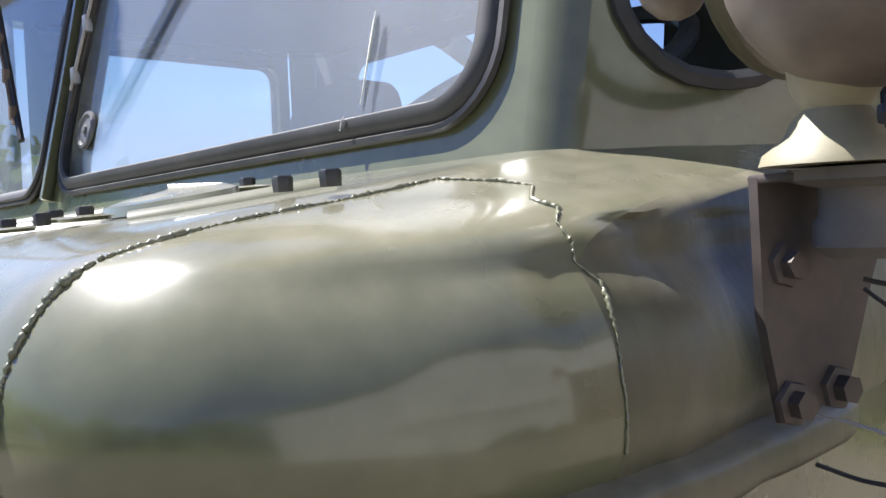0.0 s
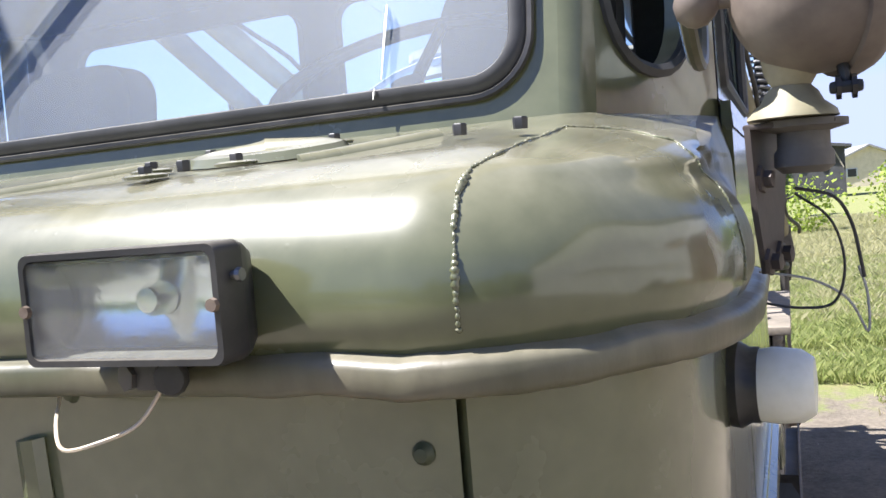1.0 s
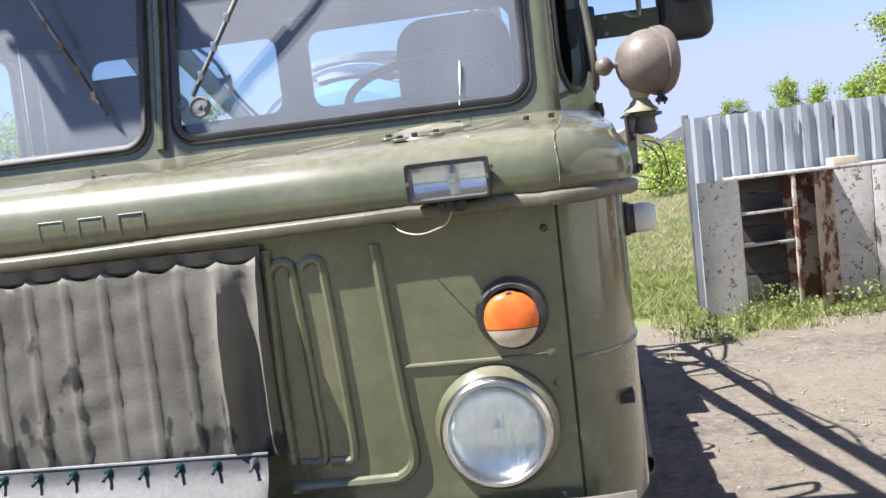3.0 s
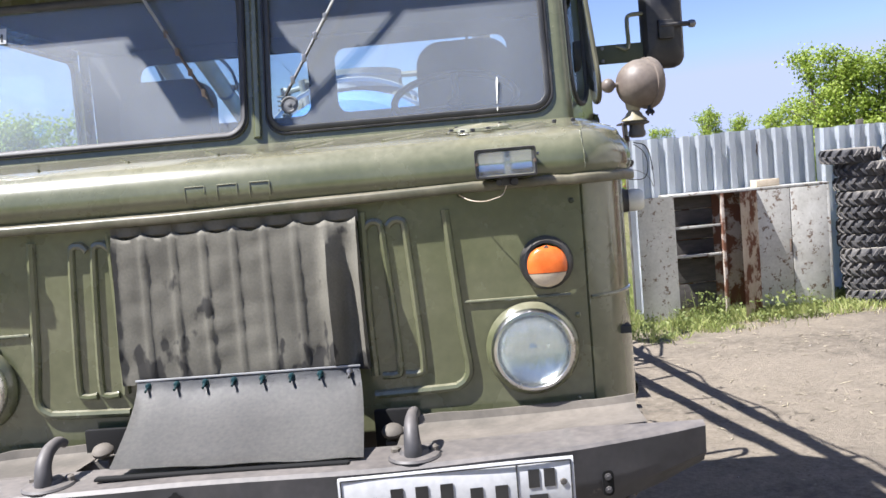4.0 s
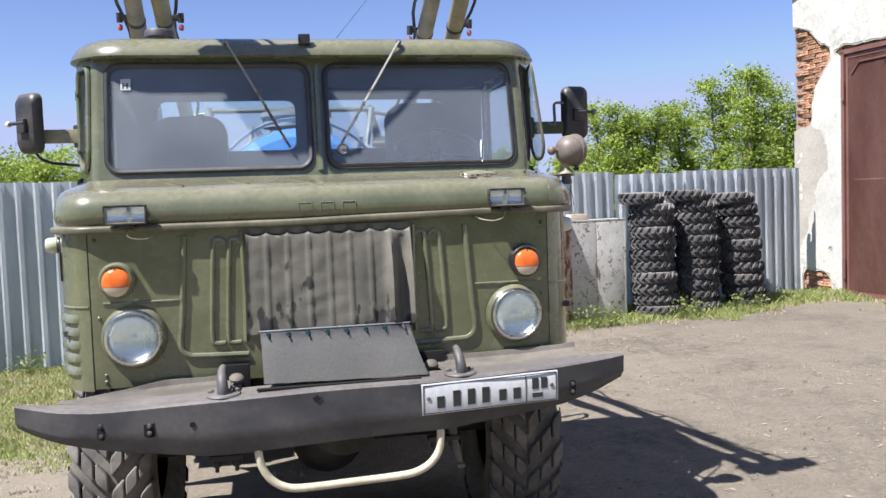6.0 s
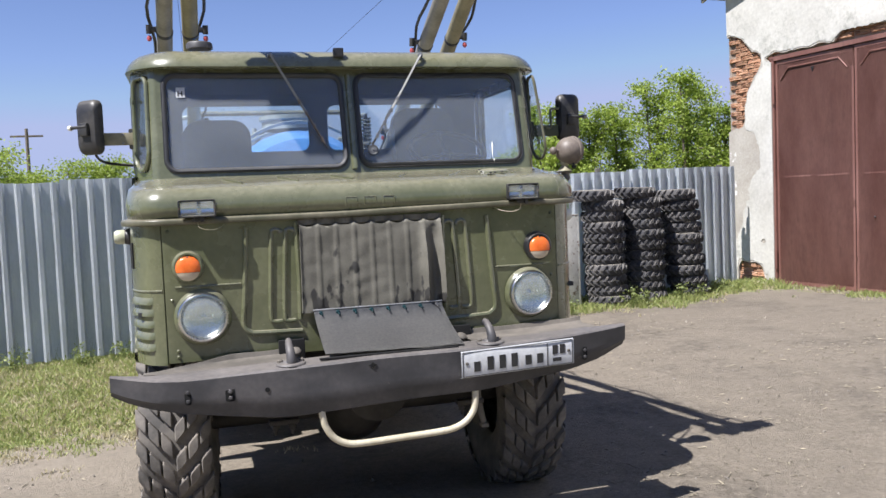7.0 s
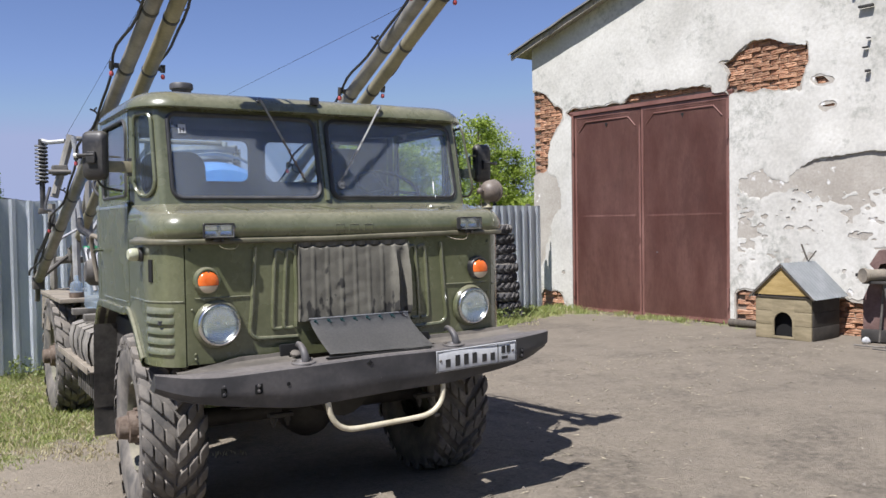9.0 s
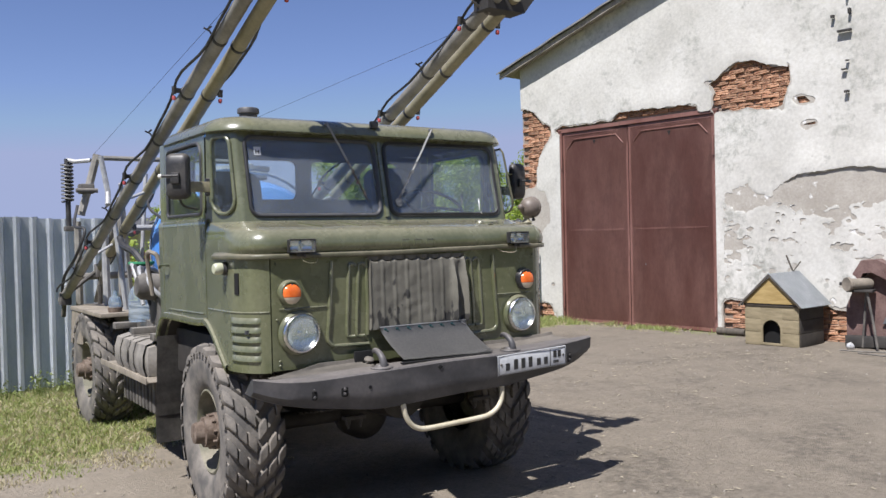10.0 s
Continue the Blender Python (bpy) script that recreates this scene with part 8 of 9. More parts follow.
for s in (-1, 1):
    x = s
    sp = [Vector((s * 0.968 + 0.052 * math.cos(k * 0.6), 5.0 + 0.052 * math.sin(k * 0.6), 2.385 - 0.0035 * k)) for k in range(112)]
    rod("coil_spring", sp, 0.0105, M_SPRINGW, "grey coil spring round a dark rod", 6)
    rod("spring_rod", [(s * 0.968, 5.0, 2.43), (s * 0.966, 5.0, 1.74)], 0.026, M_HOSE, "", 10)
    rod("spring_link", [(s * 0.968, 5.0, 2.42), (s * 0.90, 4.96, 2.40), (s * 0.77, 4.86, 2.41)], 0.022, M_GALV)
    rod("link_arm", [(s * 0.722, 4.8, 2.46), (s * 0.80, 4.8, 2.17), (s * 0.89, 4.8, 1.86)], 0.038, M_BOOM, "grey linkage arm")
    rod("lift_tube", [(s * 0.734, 4.6, 2.43), (s * 0.675, 4.6, 2.08), (s * 0.70, 4.5, 1.95)], 0.026, M_GALV, "dull galvanised lift tube")
    rod("post", [(s * 0.90, 4.92, 0.96), (s * 0.90, 4.92, 1.80)], 0.035, M_BOOM)
    rod("post", [(s * 0.775, 4.3, 0.96), (s * 0.785, 4.3, 1.75)], 0.035, M_GALV, "pale square post")
    rod("post", [(s * 0.70, 4.05, 0.96), (s * 0.70, 4.05, 2.0)], 0.030, M_BOOM)
    rod("brace_tube", [(s * 0.86, 3.6, 1.82), (s * 0.775, 3.6, 0.96)], 0.022, M_GALV, "pale slanting brace tube")
    rod("brace_tube", [(s * 0.70, 4.05, 1.95), (s * 0.76, 4.85, 1.0)], 0.024, M_BOOM)
    rod("brace_tube", [(s * 0.60, 4.4, 2.15), (s * 0.40, 4.9, 1.0)], 0.022, M_GALV)
    rod("lower_hose", curve_pts([(s * 0.93, 4.75, 1.95), (s * 1.0, 4.55, 1.75), (s * 0.96, 4.3, 1.70), (s * 1.03, 4.4, 1.45), (s * 1.08, 4.7, 1.25), (s * 1.06, 4.95, 1.0)], 6), 0.014, M_HOSE)
    bm = BM()
    box(bm, (s * 0.83, 4.82, 2.12), (0.14, 0.14, 0.10), 0.02)
    cyl(bm, (s * 0.74, 4.74, 2.10), (s * 0.94, 4.74, 2.10), 0.022, n=10)
    part("pivot_block", bm, M_CHASSIS, sprayer)
    bm = BM()
    box(bm, (s * 0.95, 4.98, 1.73), (0.12, 0.10, 0.05), 0.008)
    part("spring_foot", bm, M_CHASSIS, sprayer)
    rod("handrail", curve_pts([(s * 0.94, 1.82, 1.18), (s * 0.96, 1.83, 1.30), (s * 0.985, 1.84, 1.46), (s * 1.01, 1.86, 1.50), (s * 1.03, 1.95, 1.48), (s * 0.99, 1.98, 1.20)], 5), 0.016, M_DECK, "khaki bent tube frame")
rod("top_bar", [(-0.74, 4.7, 2.42), (0.74, 4.7, 2.42)], 0.024, M_BOOM)
rod("cross_bar", [(-0.78, 4.3, 1.72), (0.78, 4.3, 1.72)], 0.028, M_GALV)
rod("cross_bar", [(-0.88, 4.9, 1.25), (0.88, 4.9, 1.25)], 0.035, M_BOOM)
rod("mast", [(0.0, 4.75, 0.95), (0.0, 4.75, 2.45)], 0.05, M_BOOM)
rod("mast_stay", [(0.0, 4.75, 2.40), (-0.70, 4.85, 1.30)], 0.020, M_GALV)
rod("mast_stay", [(0.0, 4.75, 2.40), (0.70, 4.85, 1.30)], 0.020, M_GALV)
for x in (-0.45, -0.25, 0.2, 0.4):
    rod("frame_tube", [(x, 4.4, 1.0), (x * 0.8, 4.4, 2.25)], 0.020, M_GALV)
rod("ladder_bar", [(-0.33, 3.85, 2.20), (0.05, 3.85, 1.55)], 0.022, M_GALV, "pale slanting tube")
for s in (-1, 1):
    rod("rope", [boom_line("a" if s < 0 else "c", 0.35 if s < 0 else 0.5) + Vector((-0.02 * s, 0, 0.06)), Vector((s * -0.10 if s > 0 else -0.78, 4.75, 2.44))], 0.0014, M_HOSE, "thin rope stay", 5)
rod("black_hose", curve_pts([(-0.91, 3.2, 1.62), (-0.93, 3.0, 1.55), (-0.89, 2.8, 1.49), (-0.82, 2.6, 1.30)], 6), 0.028, M_HOSE)
rod("black_hose", curve_pts([(-0.95, 2.05, 1.92), (-1.0, 2.0, 1.86), (-0.99, 1.95, 1.80), (-0.96, 1.8, 1.74)], 6), 0.010, M_HOSE)
# pump and funnel behind the cab
bm = BM()
lathe(bm, [(0.03, 0), (0.07, 0.05), (0.10, 0.07), (0.10, 0.085), (0, 0.085)], (-0.86, 2.75, 1.34), (0, 0, 1), 20)
M_GREEN = material("green plastic", (0.03, 0.22, 0.10), (0.06, 0.30, 0.15), 9.0, 0.45, 0.0, 0.05)
part("funnel", bm, M_GREEN, sprayer, "green plastic funnel")
bm = BM()
box(bm, (-0.76, 2.32, 1.10), (0.26, 0.30, 0.30), 0.03)
lathe(bm, [(0, 0), (0.10, 0), (0.10, 0.12), (0.07, 0.16), (0, 0.16)], (-0.86, 2.3, 1.24), (-1, 0, 0.1), 18)
cyl(bm, (-0.80, 2.0, 1.22), (-0.80, 2.6, 1.25), 0.04)
part("pump", bm, M_CHASSIS, sprayer, "grimy spray pump")
for k in range(5):
    rod("pump_hose", curve_pts([(-0.80 - 0.03 * k, 2.1 + 0.1 * k, 1.1), (-0.95, 2.15 + 0.12 * k, 1.25 + 0.03 * k), (-0.90, 2.4 + 0.1 * k, 1.38), (-0.70, 2.6, 1.30 - 0.05 * k)], 6), 0.016, M_HOSE if k % 2 else M_GALV)

# jug and jar on the deck
jug = thing("plastic_jug", (-0.868, 2.83, 0.945), 0, "clear blue plastic water jug standing on the deck", "jug")
bm = BM()
lathe(bm, [(0, 0), (0.075, 0.002), (0.082, 0.03), (0.078, 0.08), (0.082, 0.12), (0.080, 0.20), (0.06, 0.26), (0.025, 0.30), (0.022, 0.33)], (0, 0, 0), (0, 0, 1), 24)
part("bottle", bm, M_BOTTLE, jug)
bm = BM()
lathe(bm, [(0.026, 0.325), (0.026, 0.35), (0, 0.352)], (0, 0, 0), (0, 0, 1), 16)
part("cap", bm, M_BLUE, jug)
jar = thing("filter_cup", (-0.918, 3.4, 0.981), 0, "cloudy clear filter cup on a rusty base", "filter")
bm = BM()
lathe(bm, [(0, 0), (0.055, 0), (0.06, 0.05), (0.0, 0.052)], (0, 0, 0), (0, 0, 1), 18)
part("base", bm, M_RUST, jar)
bm = BM()
lathe(bm, [(0.05, 0.05), (0.055, 0.09), (0.045, 0.13), (0.02, 0.145), (0.015, 0.19), (0, 0.19)], (0, 0, 0), (0, 0, 1), 18)
part("cup", bm, M_BOTTLE, jar)

# ---- plants and distance ----
def leaf_mat(name, a, b):
    m = bpy.data.materials.new(name)
    m.use_nodes = True
    n, l = m.node_tree.nodes, m.node_tree.links
    p = n["Principled BSDF"]
    geo = n.new("ShaderNodeNewGeometry")
    r = n.new("ShaderNodeValToRGB")
    r.color_ramp.elements[0].color, r.color_ramp.elements[1].color = (*a, 1), (*b, 1)
    l.new(geo.outputs["Random Per Island"], r.inputs[0])
    l.new(r.outputs[0], p.inputs["Base Color"])
    p.inputs["Roughness"].default_value = 0.55
    tr = n.new("ShaderNodeBsdfTranslucent")
    l.new(r.outputs[0], tr.inputs[0])
    mx = n.new("ShaderNodeMixShader")
    mx.inputs[0].default_value = 0.45
    l.new(p.outputs[0], mx.inputs[1])
    l.new(tr.outputs[0], mx.inputs[2])
    l.new(mx.outputs[0], n["Material Output"].inputs[0])
    return m


M_LEAF = leaf_mat("maple leaves", (0.20, 0.285, 0.038), (0.41, 0.49, 0.092))
M_LEAF_DARK = leaf_mat("far leaves", (0.06, 0.12, 0.025), (0.16, 0.24, 0.05))
M_GRASS = leaf_mat("grass blades", (0.23, 0.29, 0.085), (0.47, 0.49, 0.20))
M_WEED = leaf_mat("weed leaves", (0.16, 0.21, 0.06), (0.32, 0.36, 0.13))
M_STRAW = leaf_mat("pale green straw", (0.36, 0.36, 0.17), (0.60, 0.56, 0.34))
M_DRY = leaf_mat("dry grass blades", (0.42, 0.37, 0.21), (0.60, 0.54, 0.36))
M_BARK = material("grey bark", (0.10, 0.08, 0.06), (0.18, 0.15, 0.12), 9.0, 0.9, 0.0, 0.5, 40)


def mesh_of(name, verts, faces, mat, parent=None):
    me = bpy.data.meshes.new(name)
    me.from_pydata(verts, [], faces)
    me.materials.append(mat)
    ob = new(name, me)
    if parent:
        ob.parent = parent
    return ob


def leaves(rnd, centres, per, radius, size):
    """Bent pairs of triangles strewn round the given centres."""
    verts, faces = [], []
    for c, w in centres:
        for _ in range(int(per * w)):
            d = Vector((rnd.gauss(0, 1), rnd.gauss(0, 1), rnd.gauss(0, 0.8))) * radius * 0.55 * (0.6 + 0.4 * w)
            p = c + d
            up = Vector((rnd.gauss(0, 0.6), rnd.gauss(0, 0.6), rnd.uniform(0.1, 1.0))).normalized()
            t = up.orthogonal().normalized()
            t = Matrix.Rotation(rnd.uniform(0, 6.28), 3, up) @ t
            s = t.cross(up)
            z = size * rnd.uniform(0.6, 1.25)
            k = len(verts)
            verts += [p - t * z * 0.5, p + s * z * 0.38 - up * z * 0.1, p + t * z * 0.6 - up * z * 0.15, p - s * z * 0.38 - up * z * 0.1]
            faces += [(k, k + 1, k + 2), (k, k + 2, k + 3)]
    return verts, faces


def tree(x, y, h, spread, seed, mat, leaf=0.13, amount=1.0, label="young green maple tree behind the fence"):
    rnd = random.Random(seed)
    t = thing("tree", (x, y, ground_z(x, y) - 0.02), 0, label, "tree", "trees behind the fence")
    bm = BM()
    centres = []
    stems = rnd.choice((2, 3, 3))
    for k in range(stems):
        a = rnd.uniform(0, 6.28)
        lean = rnd.uniform(0.08, 0.30) * spread
        top = Vector((math.cos(a) * lean * 1.6, math.sin(a) * lean * 1.6, h * rnd.uniform(0.72, 0.97)))
        pts = curve_pts([Vector((0.06 * math.cos(a), 0.06 * math.sin(a), 0)), top * 0.33 + Vector((rnd.uniform(-0.1, 0.1), rnd.uniform(-0.1, 0.1), 0)), top * 0.66, top], 4)
        rings = len(pts)
        for i in range(rings - 1):
            r0, r1 = 0.075 * (1 - i / rings) + 0.008, 0.075 * (1 - (i + 1) / rings) + 0.008
            lathe(bm, [(r0, 0), (r1, (pts[i + 1] - pts[i]).length)], pts[i], pts[i + 1] - pts[i], 7)
        for i in range(2, rings):
            for _ in range(3):
                b = rnd.uniform(0, 6.28)
                f = i / rings
                ln = spread * rnd.uniform(0.25, 0.75) * (1.15 - 0.75 * f)
                e = pts[i] + Vector((math.cos(b) * ln, math.sin(b) * ln, ln * rnd.uniform(0.15, 0.9)))
                if e.z > h:
                    e.z = h - rnd.uniform(0, 0.2)
                tube(bm, [pts[i], (pts[i] + e) / 2 + Vector((0, 0, 0.05)), e], 0.016 * (1.2 - f), 5)
                centres += [(e, 1.0), ((pts[i] + e * 2) / 3, 0.7), (pts[i] * 0.7 + e * 0.3, 0.4)]
        centres.append((top + Vector((0, 0, h * 0.02)), 0.7))
    part("trunk", bm, M_BARK, t)
    v, f = leaves(rnd, centres, 62 * amount, 0.21 * (0.6 + spread * 0.35), leaf * 0.45)
    mesh_of("crown", v, f, mat, t)
    return t


EYE0 = Vector((0.0, -3.0, 1.55))
for k, (az, el, d) in enumerate(((12.4, 3.4, 34), (15.2, 3.5, 33), (17.0, 2.7, 30), (19.4, 2.6, 26), (20.8, 3.6, 23), (22.3, 5.7, 21), (24.5, 6.3, 21), (27.0, 5.8, 22), (29.3, 6.8, 21), (31.3, 7.3, 20), (33.2, 6.4, 22),
                                 (35.2, 7.2, 20), (37.2, 5.8, 22), (39.2, 6.4, 21), (42, 5.8, 24))):
    a = radians(az)
    tree(EYE0.x + d * math.sin(a), EYE0.y + d * math.cos(a), 1.55 + d * math.tan(radians(el)), 1.15 if az > 20 else 0.8, 100 + k, M_LEAF, 0.135, 1.25 if az > 20 else 0.7)
for k, (az, el, d) in enumerate(((-33, 6.0, 20), (-29, 6.4, 19), (-25.5, 5.6, 19), (-22.6, 6.0, 20), (-20.2, 6.2, 21), (-17.8, 4.4, 22), (-15, 4.1, 23), (-12, 3.4, 25), (-8.5, 3.1, 27), (-6.2, 3.1, 27), (-4.0, 2.8, 28))):
    a = radians(az)
    tree(EYE0.x + d * math.sin(a), EYE0.y + d * math.cos(a), 1.55 + d * math.tan(radians(el)), 2.0, 300 + k, M_LEAF, 0.15, 1.1)
tree(0.7, 35.7, 4.0, 0.9, 431, M_LEAF_DARK, 0.16, 1.0, "dark green tree behind the fence")
# low shrubs that close the gaps between the trees
for k, (az, el, d) in enumerate([(a_, 1.5 + 1.0 * math.sin(a_ * 1.9), 18.5) for a_ in (21.4, 22.9, 24.8, 27.2, 29.6, 32.0, 34.4, 36.8, 39)] + [(a_, 2.3 + 0.8 * math.sin(a_ * 2.3), 18.5) for a_ in (-30, -26, -23.5, -21, -18.5, -16)]):
    a = radians(az)
    x, y = EYE0.x + d * math.sin(a), EYE0.y + d * math.cos(a)
    rnd = random.Random(500 + k)
    h = 1.55 + d * math.tan(radians(el))
    sh = thing("shrub", (x, y, ground_z(x, y)), 0, "leafy green shrub behind the fence", "shrub", "shrubs behind the fence")
    cs = []
    bm = BM()
    for _ in range(20):
        b, r_ = rnd.uniform(0, 6.28), rnd.uniform(0.0, 1.2)
        e = Vector((r_ * math.cos(b), r_ * math.sin(b), h * rnd.uniform(0.35, 0.95) * (1 - 0.15 * r_)))
        tube(bm, [Vector((e.x * 0.1, e.y * 0.1, 0)), e * 0.5 + Vector((0, 0, 0.1)), e], 0.012, 5)
        cs += [(e, 1.0), (e * 0.8, 0.8), (e * 0.62, 0.6)]
    part("stems", bm, M_BARK, sh)
    v, f = leaves(rnd, cs, 70, 0.30, 0.068)
    mesh_of("foliage", v, f, M_LEAF, sh)


# grass: blades where the ground is grassy
def blades(name, label, seed, count, area, hmin, hmax, mat, keep, width=0.006, clump=0.0):
    rnd = random.Random(seed)
    x0, x1, y0, y1 = area
    verts, faces = [], []
    made = 0
    while made < count:
        made += 1
        x, y = rnd.uniform(x0, x1), rnd.uniform(y0, y1)
        g = grass_amount(x, y) + 0.45 * noise.noise(Vector((x * 2.2, y * 2.2, seed)))
        if g < keep or rnd.random() > g + 0.25:
            continue
        z = ground_z(x, y)
        hh = rnd.uniform(hmin, hmax) * (0.5 + 0.8 * g)
        for _ in range(3):
            px, py = x + rnd.gauss(0, 0.02), y + rnd.gauss(0, 0.02)
            a = rnd.uniform(0, 6.28)
            w = width * rnd.uniform(0.7, 1.3)
            bend = Vector((rnd.gauss(0, 0.45), rnd.gauss(0, 0.45), 0)) * hh
            k = len(verts)
            dx, dy = math.cos(a) * w, math.sin(a) * w
            verts += [(px - dx, py - dy, z - 0.005), (px + dx, py + dy, z - 0.005), (px + bend.x * 0.4 + dx * 0.7, py + bend.y * 0.4 + dy * 0.7, z + hh * 0.6), (px + bend.x, py + bend.y, z + hh)]
            faces += [(k, k + 1, k + 2), (k, k + 2, k + 3)]
    ob = mesh_of(name, verts, faces, mat)
    return tagged(ob, label, "grass", kind="stuff")


blades("grass", "short green weedy grass at the yard's edge", 1, 22000, (-6.0, 0.6, 2.0, 6.0), 0.012, 0.055, M_GRASS, 0.30, 0.005)
blades("dry_grass", "short dry grass on bare dirt", 2, 21000, (-6.0, 0.8, 1.6, 5.9), 0.012, 0.045, M_DRY, 0.20)
blades("grass", "green weeds along the fence foot", 3, 14000, (1.6, 7.6, 4.6, 7.4), 0.02, 0.10, M_GRASS, 0.36)
blades("dry_grass", "dry grass along the fence foot", 4, 4000, (1.6, 7.8, 4.4, 7.4), 0.015, 0.07, M_DRY, 0.28)
blades("grass", "tall rough grass of the field beyond the fence", 5, 70000, (-1.0, 5.5, 6.6, 16.0), 0.04, 0.13, M_GRASS, 0.30, 0.003)
blades("dry_grass", "tall dry grass of the field beyond the fence", 6, 60000, (-1.0, 7.0, 9.0, 32.0), 0.05, 0.16, M_STRAW, 0.30, 0.0035)
blades("grass", "weeds at the barn wall's foot", 7, 1000, (6.2, 8.4, 3.2, 7.6), 0.02, 0.09, M_GRASS, 0.30)

# leafy weeds
for k, (x, y, h) in enumerate(((2.35, 5.85, 0.22), (2.62, 6.0, 0.34), (2.80, 5.95, 0.30), (3.15, 5.85, 0.26), (3.40, 5.90, 0.30), (3.60, 5.95, 0.24), (4.55, 6.05, 0.28), (4.75, 6.15, 0.22), (5.4, 6.3, 0.25), (5.7, 6.35, 0.2), (2.0, 5.3, 0.25), (1.85, 5.5, 0.3),
                                 (-1.95, 5.45, 0.25), (-1.55, 5.55, 0.22), (-2.6, 5.4, 0.28), (-3.2, 5.3, 0.3), (-1.2, 5.6, 0.26), (-0.9, 5.65, 0.25), (6.3, 6.75, 0.22))):
    rnd = random.Random(700 + k)
    wd = thing("weed", (x, y, ground_z(x, y)), 0, "leafy green weed growing from the dirt", "weed", "weeds")
    verts, faces = [], []
    for _ in range(34):
        a, r_ = rnd.uniform(0, 6.28), abs(rnd.gauss(0, 0.13))
        hh = h * rnd.uniform(0.15, 1.0) * max(0.3, 1 - r_ * 1.6)
        c = Vector((r_ * math.cos(a), r_ * math.sin(a), hh))
        v, f = leaves(rnd, [(c, 1.0)], 3, 0.04, 0.034)
        o = len(verts)
        verts += v
        faces += [tuple(i + o for i in q) for q in f]
        o = len(verts)
        verts += [Vector((c.x * 0.3, c.y * 0.3, 0)), Vector((c.x * 0.3 + 0.004, c.y * 0.3, 0)), c]
        faces += [(o, o + 1, o + 2)]
    for _ in range(26):
        a, r_ = rnd.uniform(0, 6.28), abs(rnd.gauss(0, 0.16))
        b0 = Vector((r_ * math.cos(a), r_ * math.sin(a), 0))
        tip = b0 + Vector((rnd.gauss(0, 0.05), rnd.gauss(0, 0.05), h * rnd.uniform(0.6, 1.35)))
        o = len(verts)
        verts += [b0, b0 + Vector((0.006, 0.002, 0)), tip]
        faces += [(o, o + 1, o + 2)]
    mesh_of("foliage", verts, faces, M_WEED, wd)

# distant farm buildings
M_FARWALL = material("cream house wall", (0.55, 0.48, 0.36), (0.66, 0.58, 0.45), 2.0, 0.9, 0.0, 0.1)
M_FARRED = material("red plank wall", (0.35, 0.10, 0.08), (0.45, 0.16, 0.12), 2.0, 0.9, 0.0, 0.1)
M_FARDARK = material("dark shed boards", (0.045, 0.045, 0.048), (0.08, 0.08, 0.085), 2.0, 0.9, 0.0, 0.1)


def far_house(az, d, w, dep, eave, ridge, wall_m, roof_m, turn, label, base=None, windows=True):
    a = radians(az)
    x, y = 1.0 + d * math.sin(a), -1.2 + d * math.cos(a)
    hs = thing("house", (x, y, 0), turn, label, "house", "far farm buildings")
    bm = BM()
    prism(bm, [(-w / 2, -0.2), (w / 2, -0.2), (w / 2, eave), (0, ridge), (-w / 2, eave)], lambda u, v, q: Vector((u, q, v)), 0, dep)
    part("wall", bm, wall_m, hs)
    bm = BM()
    for s in (-1, 1):
        prism(bm, [(0, ridge + 0.02), (s * (w / 2 + 0.4), eave - 0.28), (s * (w / 2 + 0.4), eave - 0.1), (0, ridge + 0.22)], lambda u, v, q: Vector((u, q, v)), -0.4, dep + 0.4)
    part("roof", bm, roof_m, hs)
    for u in (-w / 4, w / 4) if windows else ():
        bm = BM()
        box(bm, (u, -0.03, eave * 0.55), (w * 0.16, 0.08, eave * 0.35), 0.01)
        win = part("window", bm, M_PLATE, hs)
        bm = BM()
        box(bm, (u, -0.08, eave * 0.55), (w * 0.12, 0.04, eave * 0.29))
        part("pane", bm, M_INK, win)
    if base:
        bm = BM()
        box(bm, (0, -0.12, 0.6), (w * 1.02, 0.1, 1.2))
        part("plinth", bm, base, hs)
    return hs


shed = far_house(1.5, 62, 4.0, 5, 3.45, 3.5, M_FARDARK, M_FARDARK, 0, "dark plank shed far across the field", windows=False)
for k in range(3):
    for u0, u1 in ((-1.9, -1.3), (-0.7, -1.3)):
        bm = BM()
        tube(bm, [(u0 + 1.3 * k, -0.06, 1.9), (u1 + 1.3 * k, -0.06, 3.2)], 0.06, 4)
        part("brace", bm, M_RAKE, shed)
far_house(4.6, 95, 6.5, 6, 2.6, 3.9, M_FARWALL, M_ROOF, 10, "small far house with a grey roof")
far_house(11.0, 32, 2.9, 3.0, 1.85, 2.35, M_FARWALL, M_FARDARK, 12, "cream gabled garden hut with a red plank base", M_FARRED)
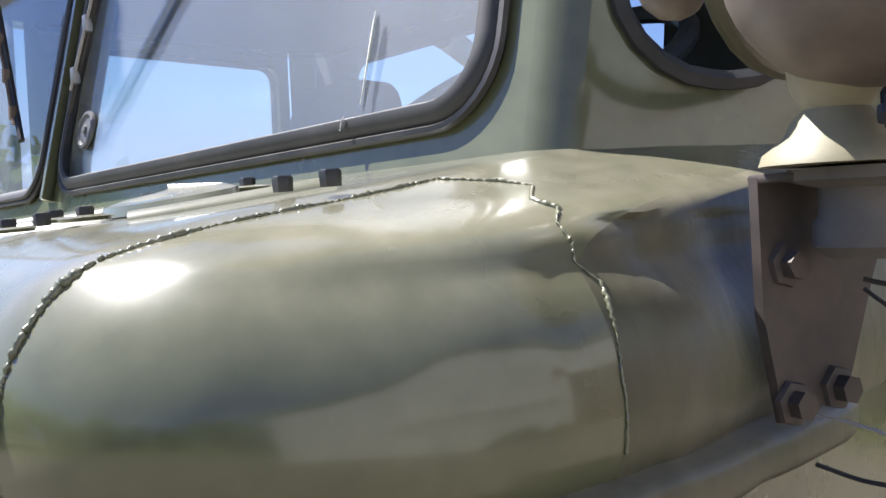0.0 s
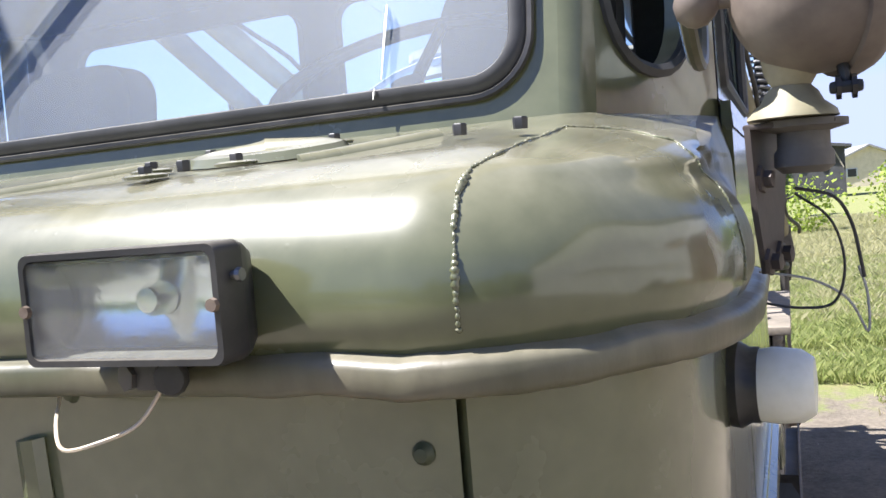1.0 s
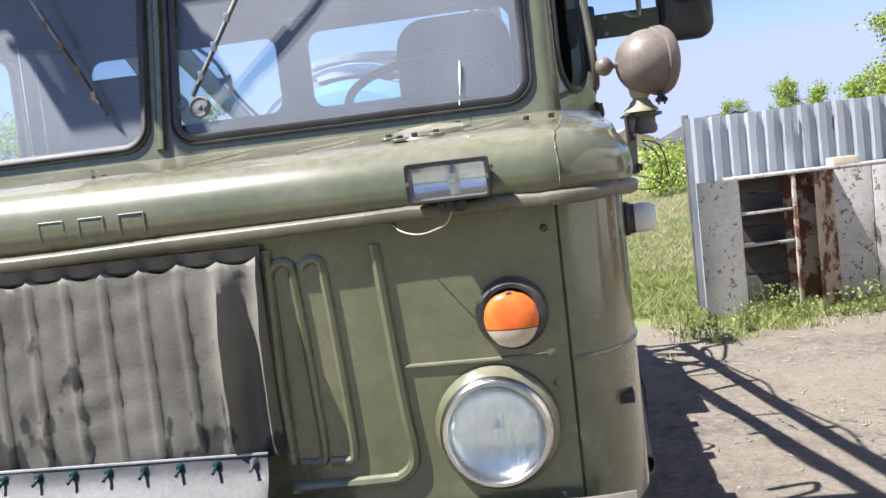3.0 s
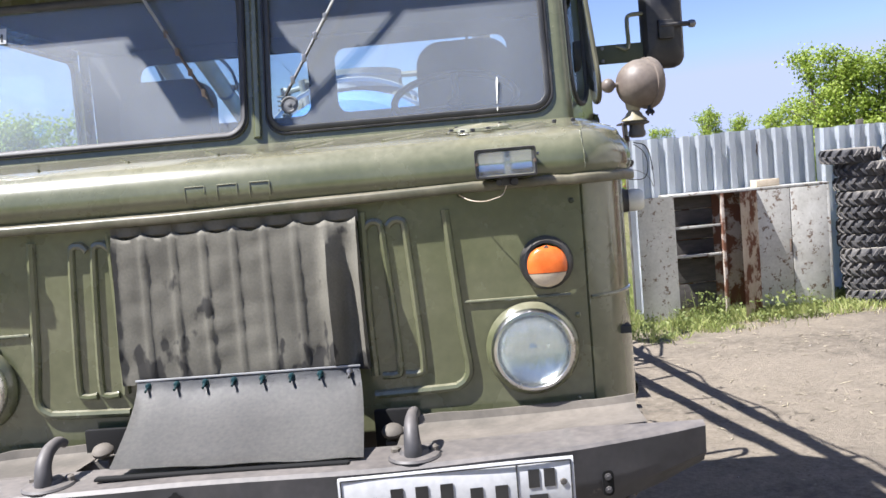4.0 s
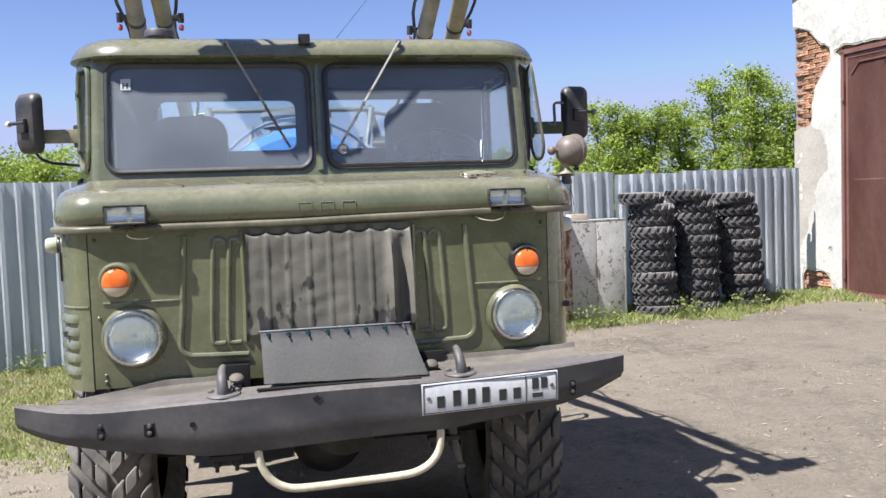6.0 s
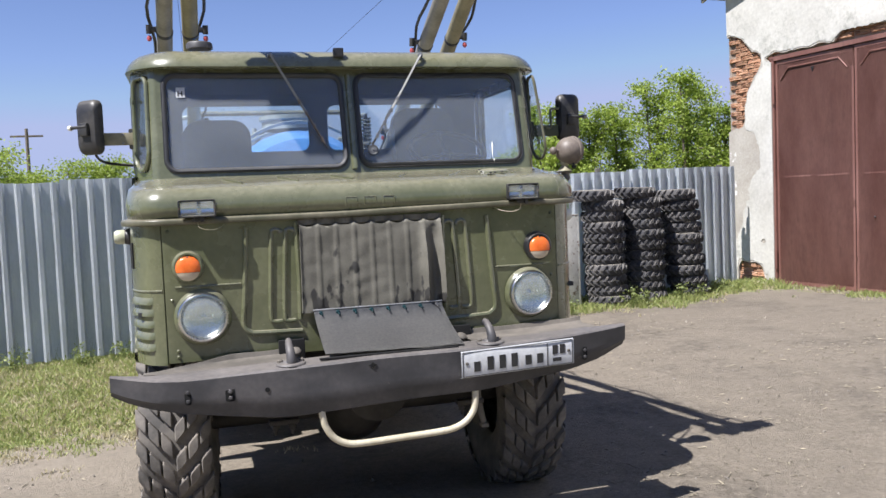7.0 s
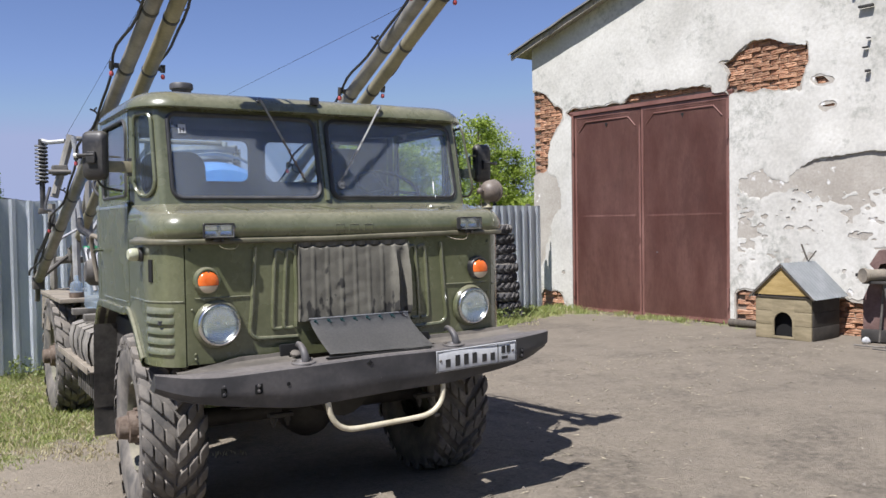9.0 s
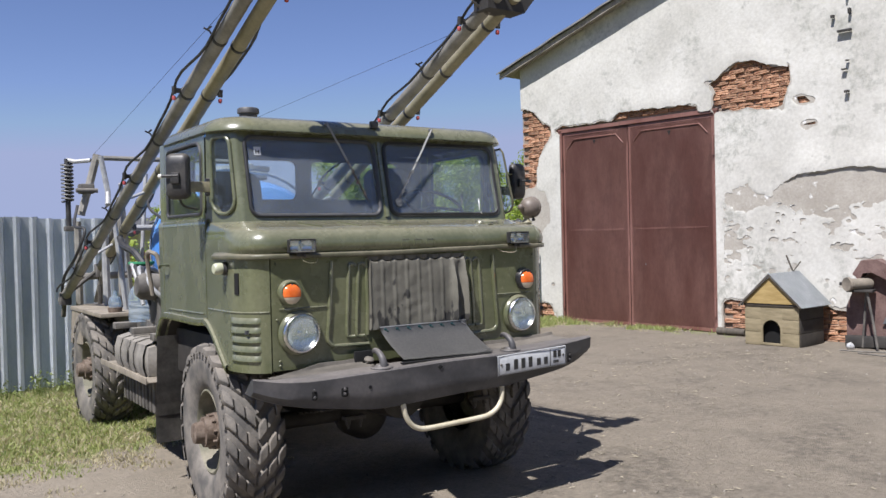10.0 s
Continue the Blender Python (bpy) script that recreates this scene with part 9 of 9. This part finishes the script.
far_house(-3.0, 120, 9, 6, 2.6, 4.0, M_FARWALL, M_ROOF, -10, "small far house with a grey roof")

# hedges and woods at the edge of the fields
rnd = random.Random(77)
cs = []
for k in range(900):
    az = radians(rnd.uniform(-70, 70))
    d = rnd.uniform(110, 230)
    cs.append((Vector((d * math.sin(az), d * math.cos(az), rnd.uniform(0.3, 1.0) * (2.0 + 1.8 * noise.noise(Vector((az * 9, 0, 0)))))), 1.0))
v, f = leaves(rnd, cs, 16, 3.2, 1.3)
tagged(mesh_of("far_woods", v, f, M_LEAF_DARK), "low green hedges and woods on the horizon", "woods", kind="stuff")
# unseen trees closing the yard behind the camera, added to block low sky light
cs = []
for k in range(420):
    az = radians(rnd.uniform(95, 265))
    d = rnd.uniform(21, 27)
    top = 6.5 + 3.0 * noise.noise(Vector((az * 6, 1, 0)))
    cs.append((Vector((d * math.sin(az), -3 + d * math.cos(az), rnd.uniform(0.2, 1.0) * top)), 1.0))
v, f = leaves(rnd, cs, 22, 1.5, 0.75)
tagged(mesh_of("tree_belt", v, f, M_LEAF_DARK), "dark green tree belt out of view, added to block low sky", "trees", kind="stuff")
# shrubs in the field gap
for k, (x, y, h, r) in enumerate(((3.9, 25.0, 1.75, 0.7), (4.6, 27.5, 1.6, 0.7), (1.4, 24.0, 1.6, 1.0), (4.6, 26.0, 1.8, 1.2))):
    rnd = random.Random(900 + k)
    sh = thing("shrub", (x, y, 0), 0, "bright green bush in the rough field", "shrub", "field bushes")
    cs = [(Vector((rnd.gauss(0, r * 0.4), rnd.gauss(0, r * 0.4), h * rnd.uniform(0.15, 0.9))), 1.0) for _ in range(40)]
    v, f = leaves(rnd, cs, 20, 0.4, 0.12)
    mesh_of("foliage", v, f, M_LEAF, sh)
# a line pole far off
pole = thing("power_pole", (-9.0, 46.0, 0), 0, "thin grey wooden power pole in the distance", "pole")
bm = BM()
cyl(bm, (0, 0, -0.2), (0, 0, 6.0), 0.12, 0.08, n=8)
part("post", bm, M_BARK, pole)
bm = BM()
box(bm, (0, 0, 5.6), (1.6, 0.1, 0.1), 0.01)
part("crossarm", bm, M_BARK, pole)
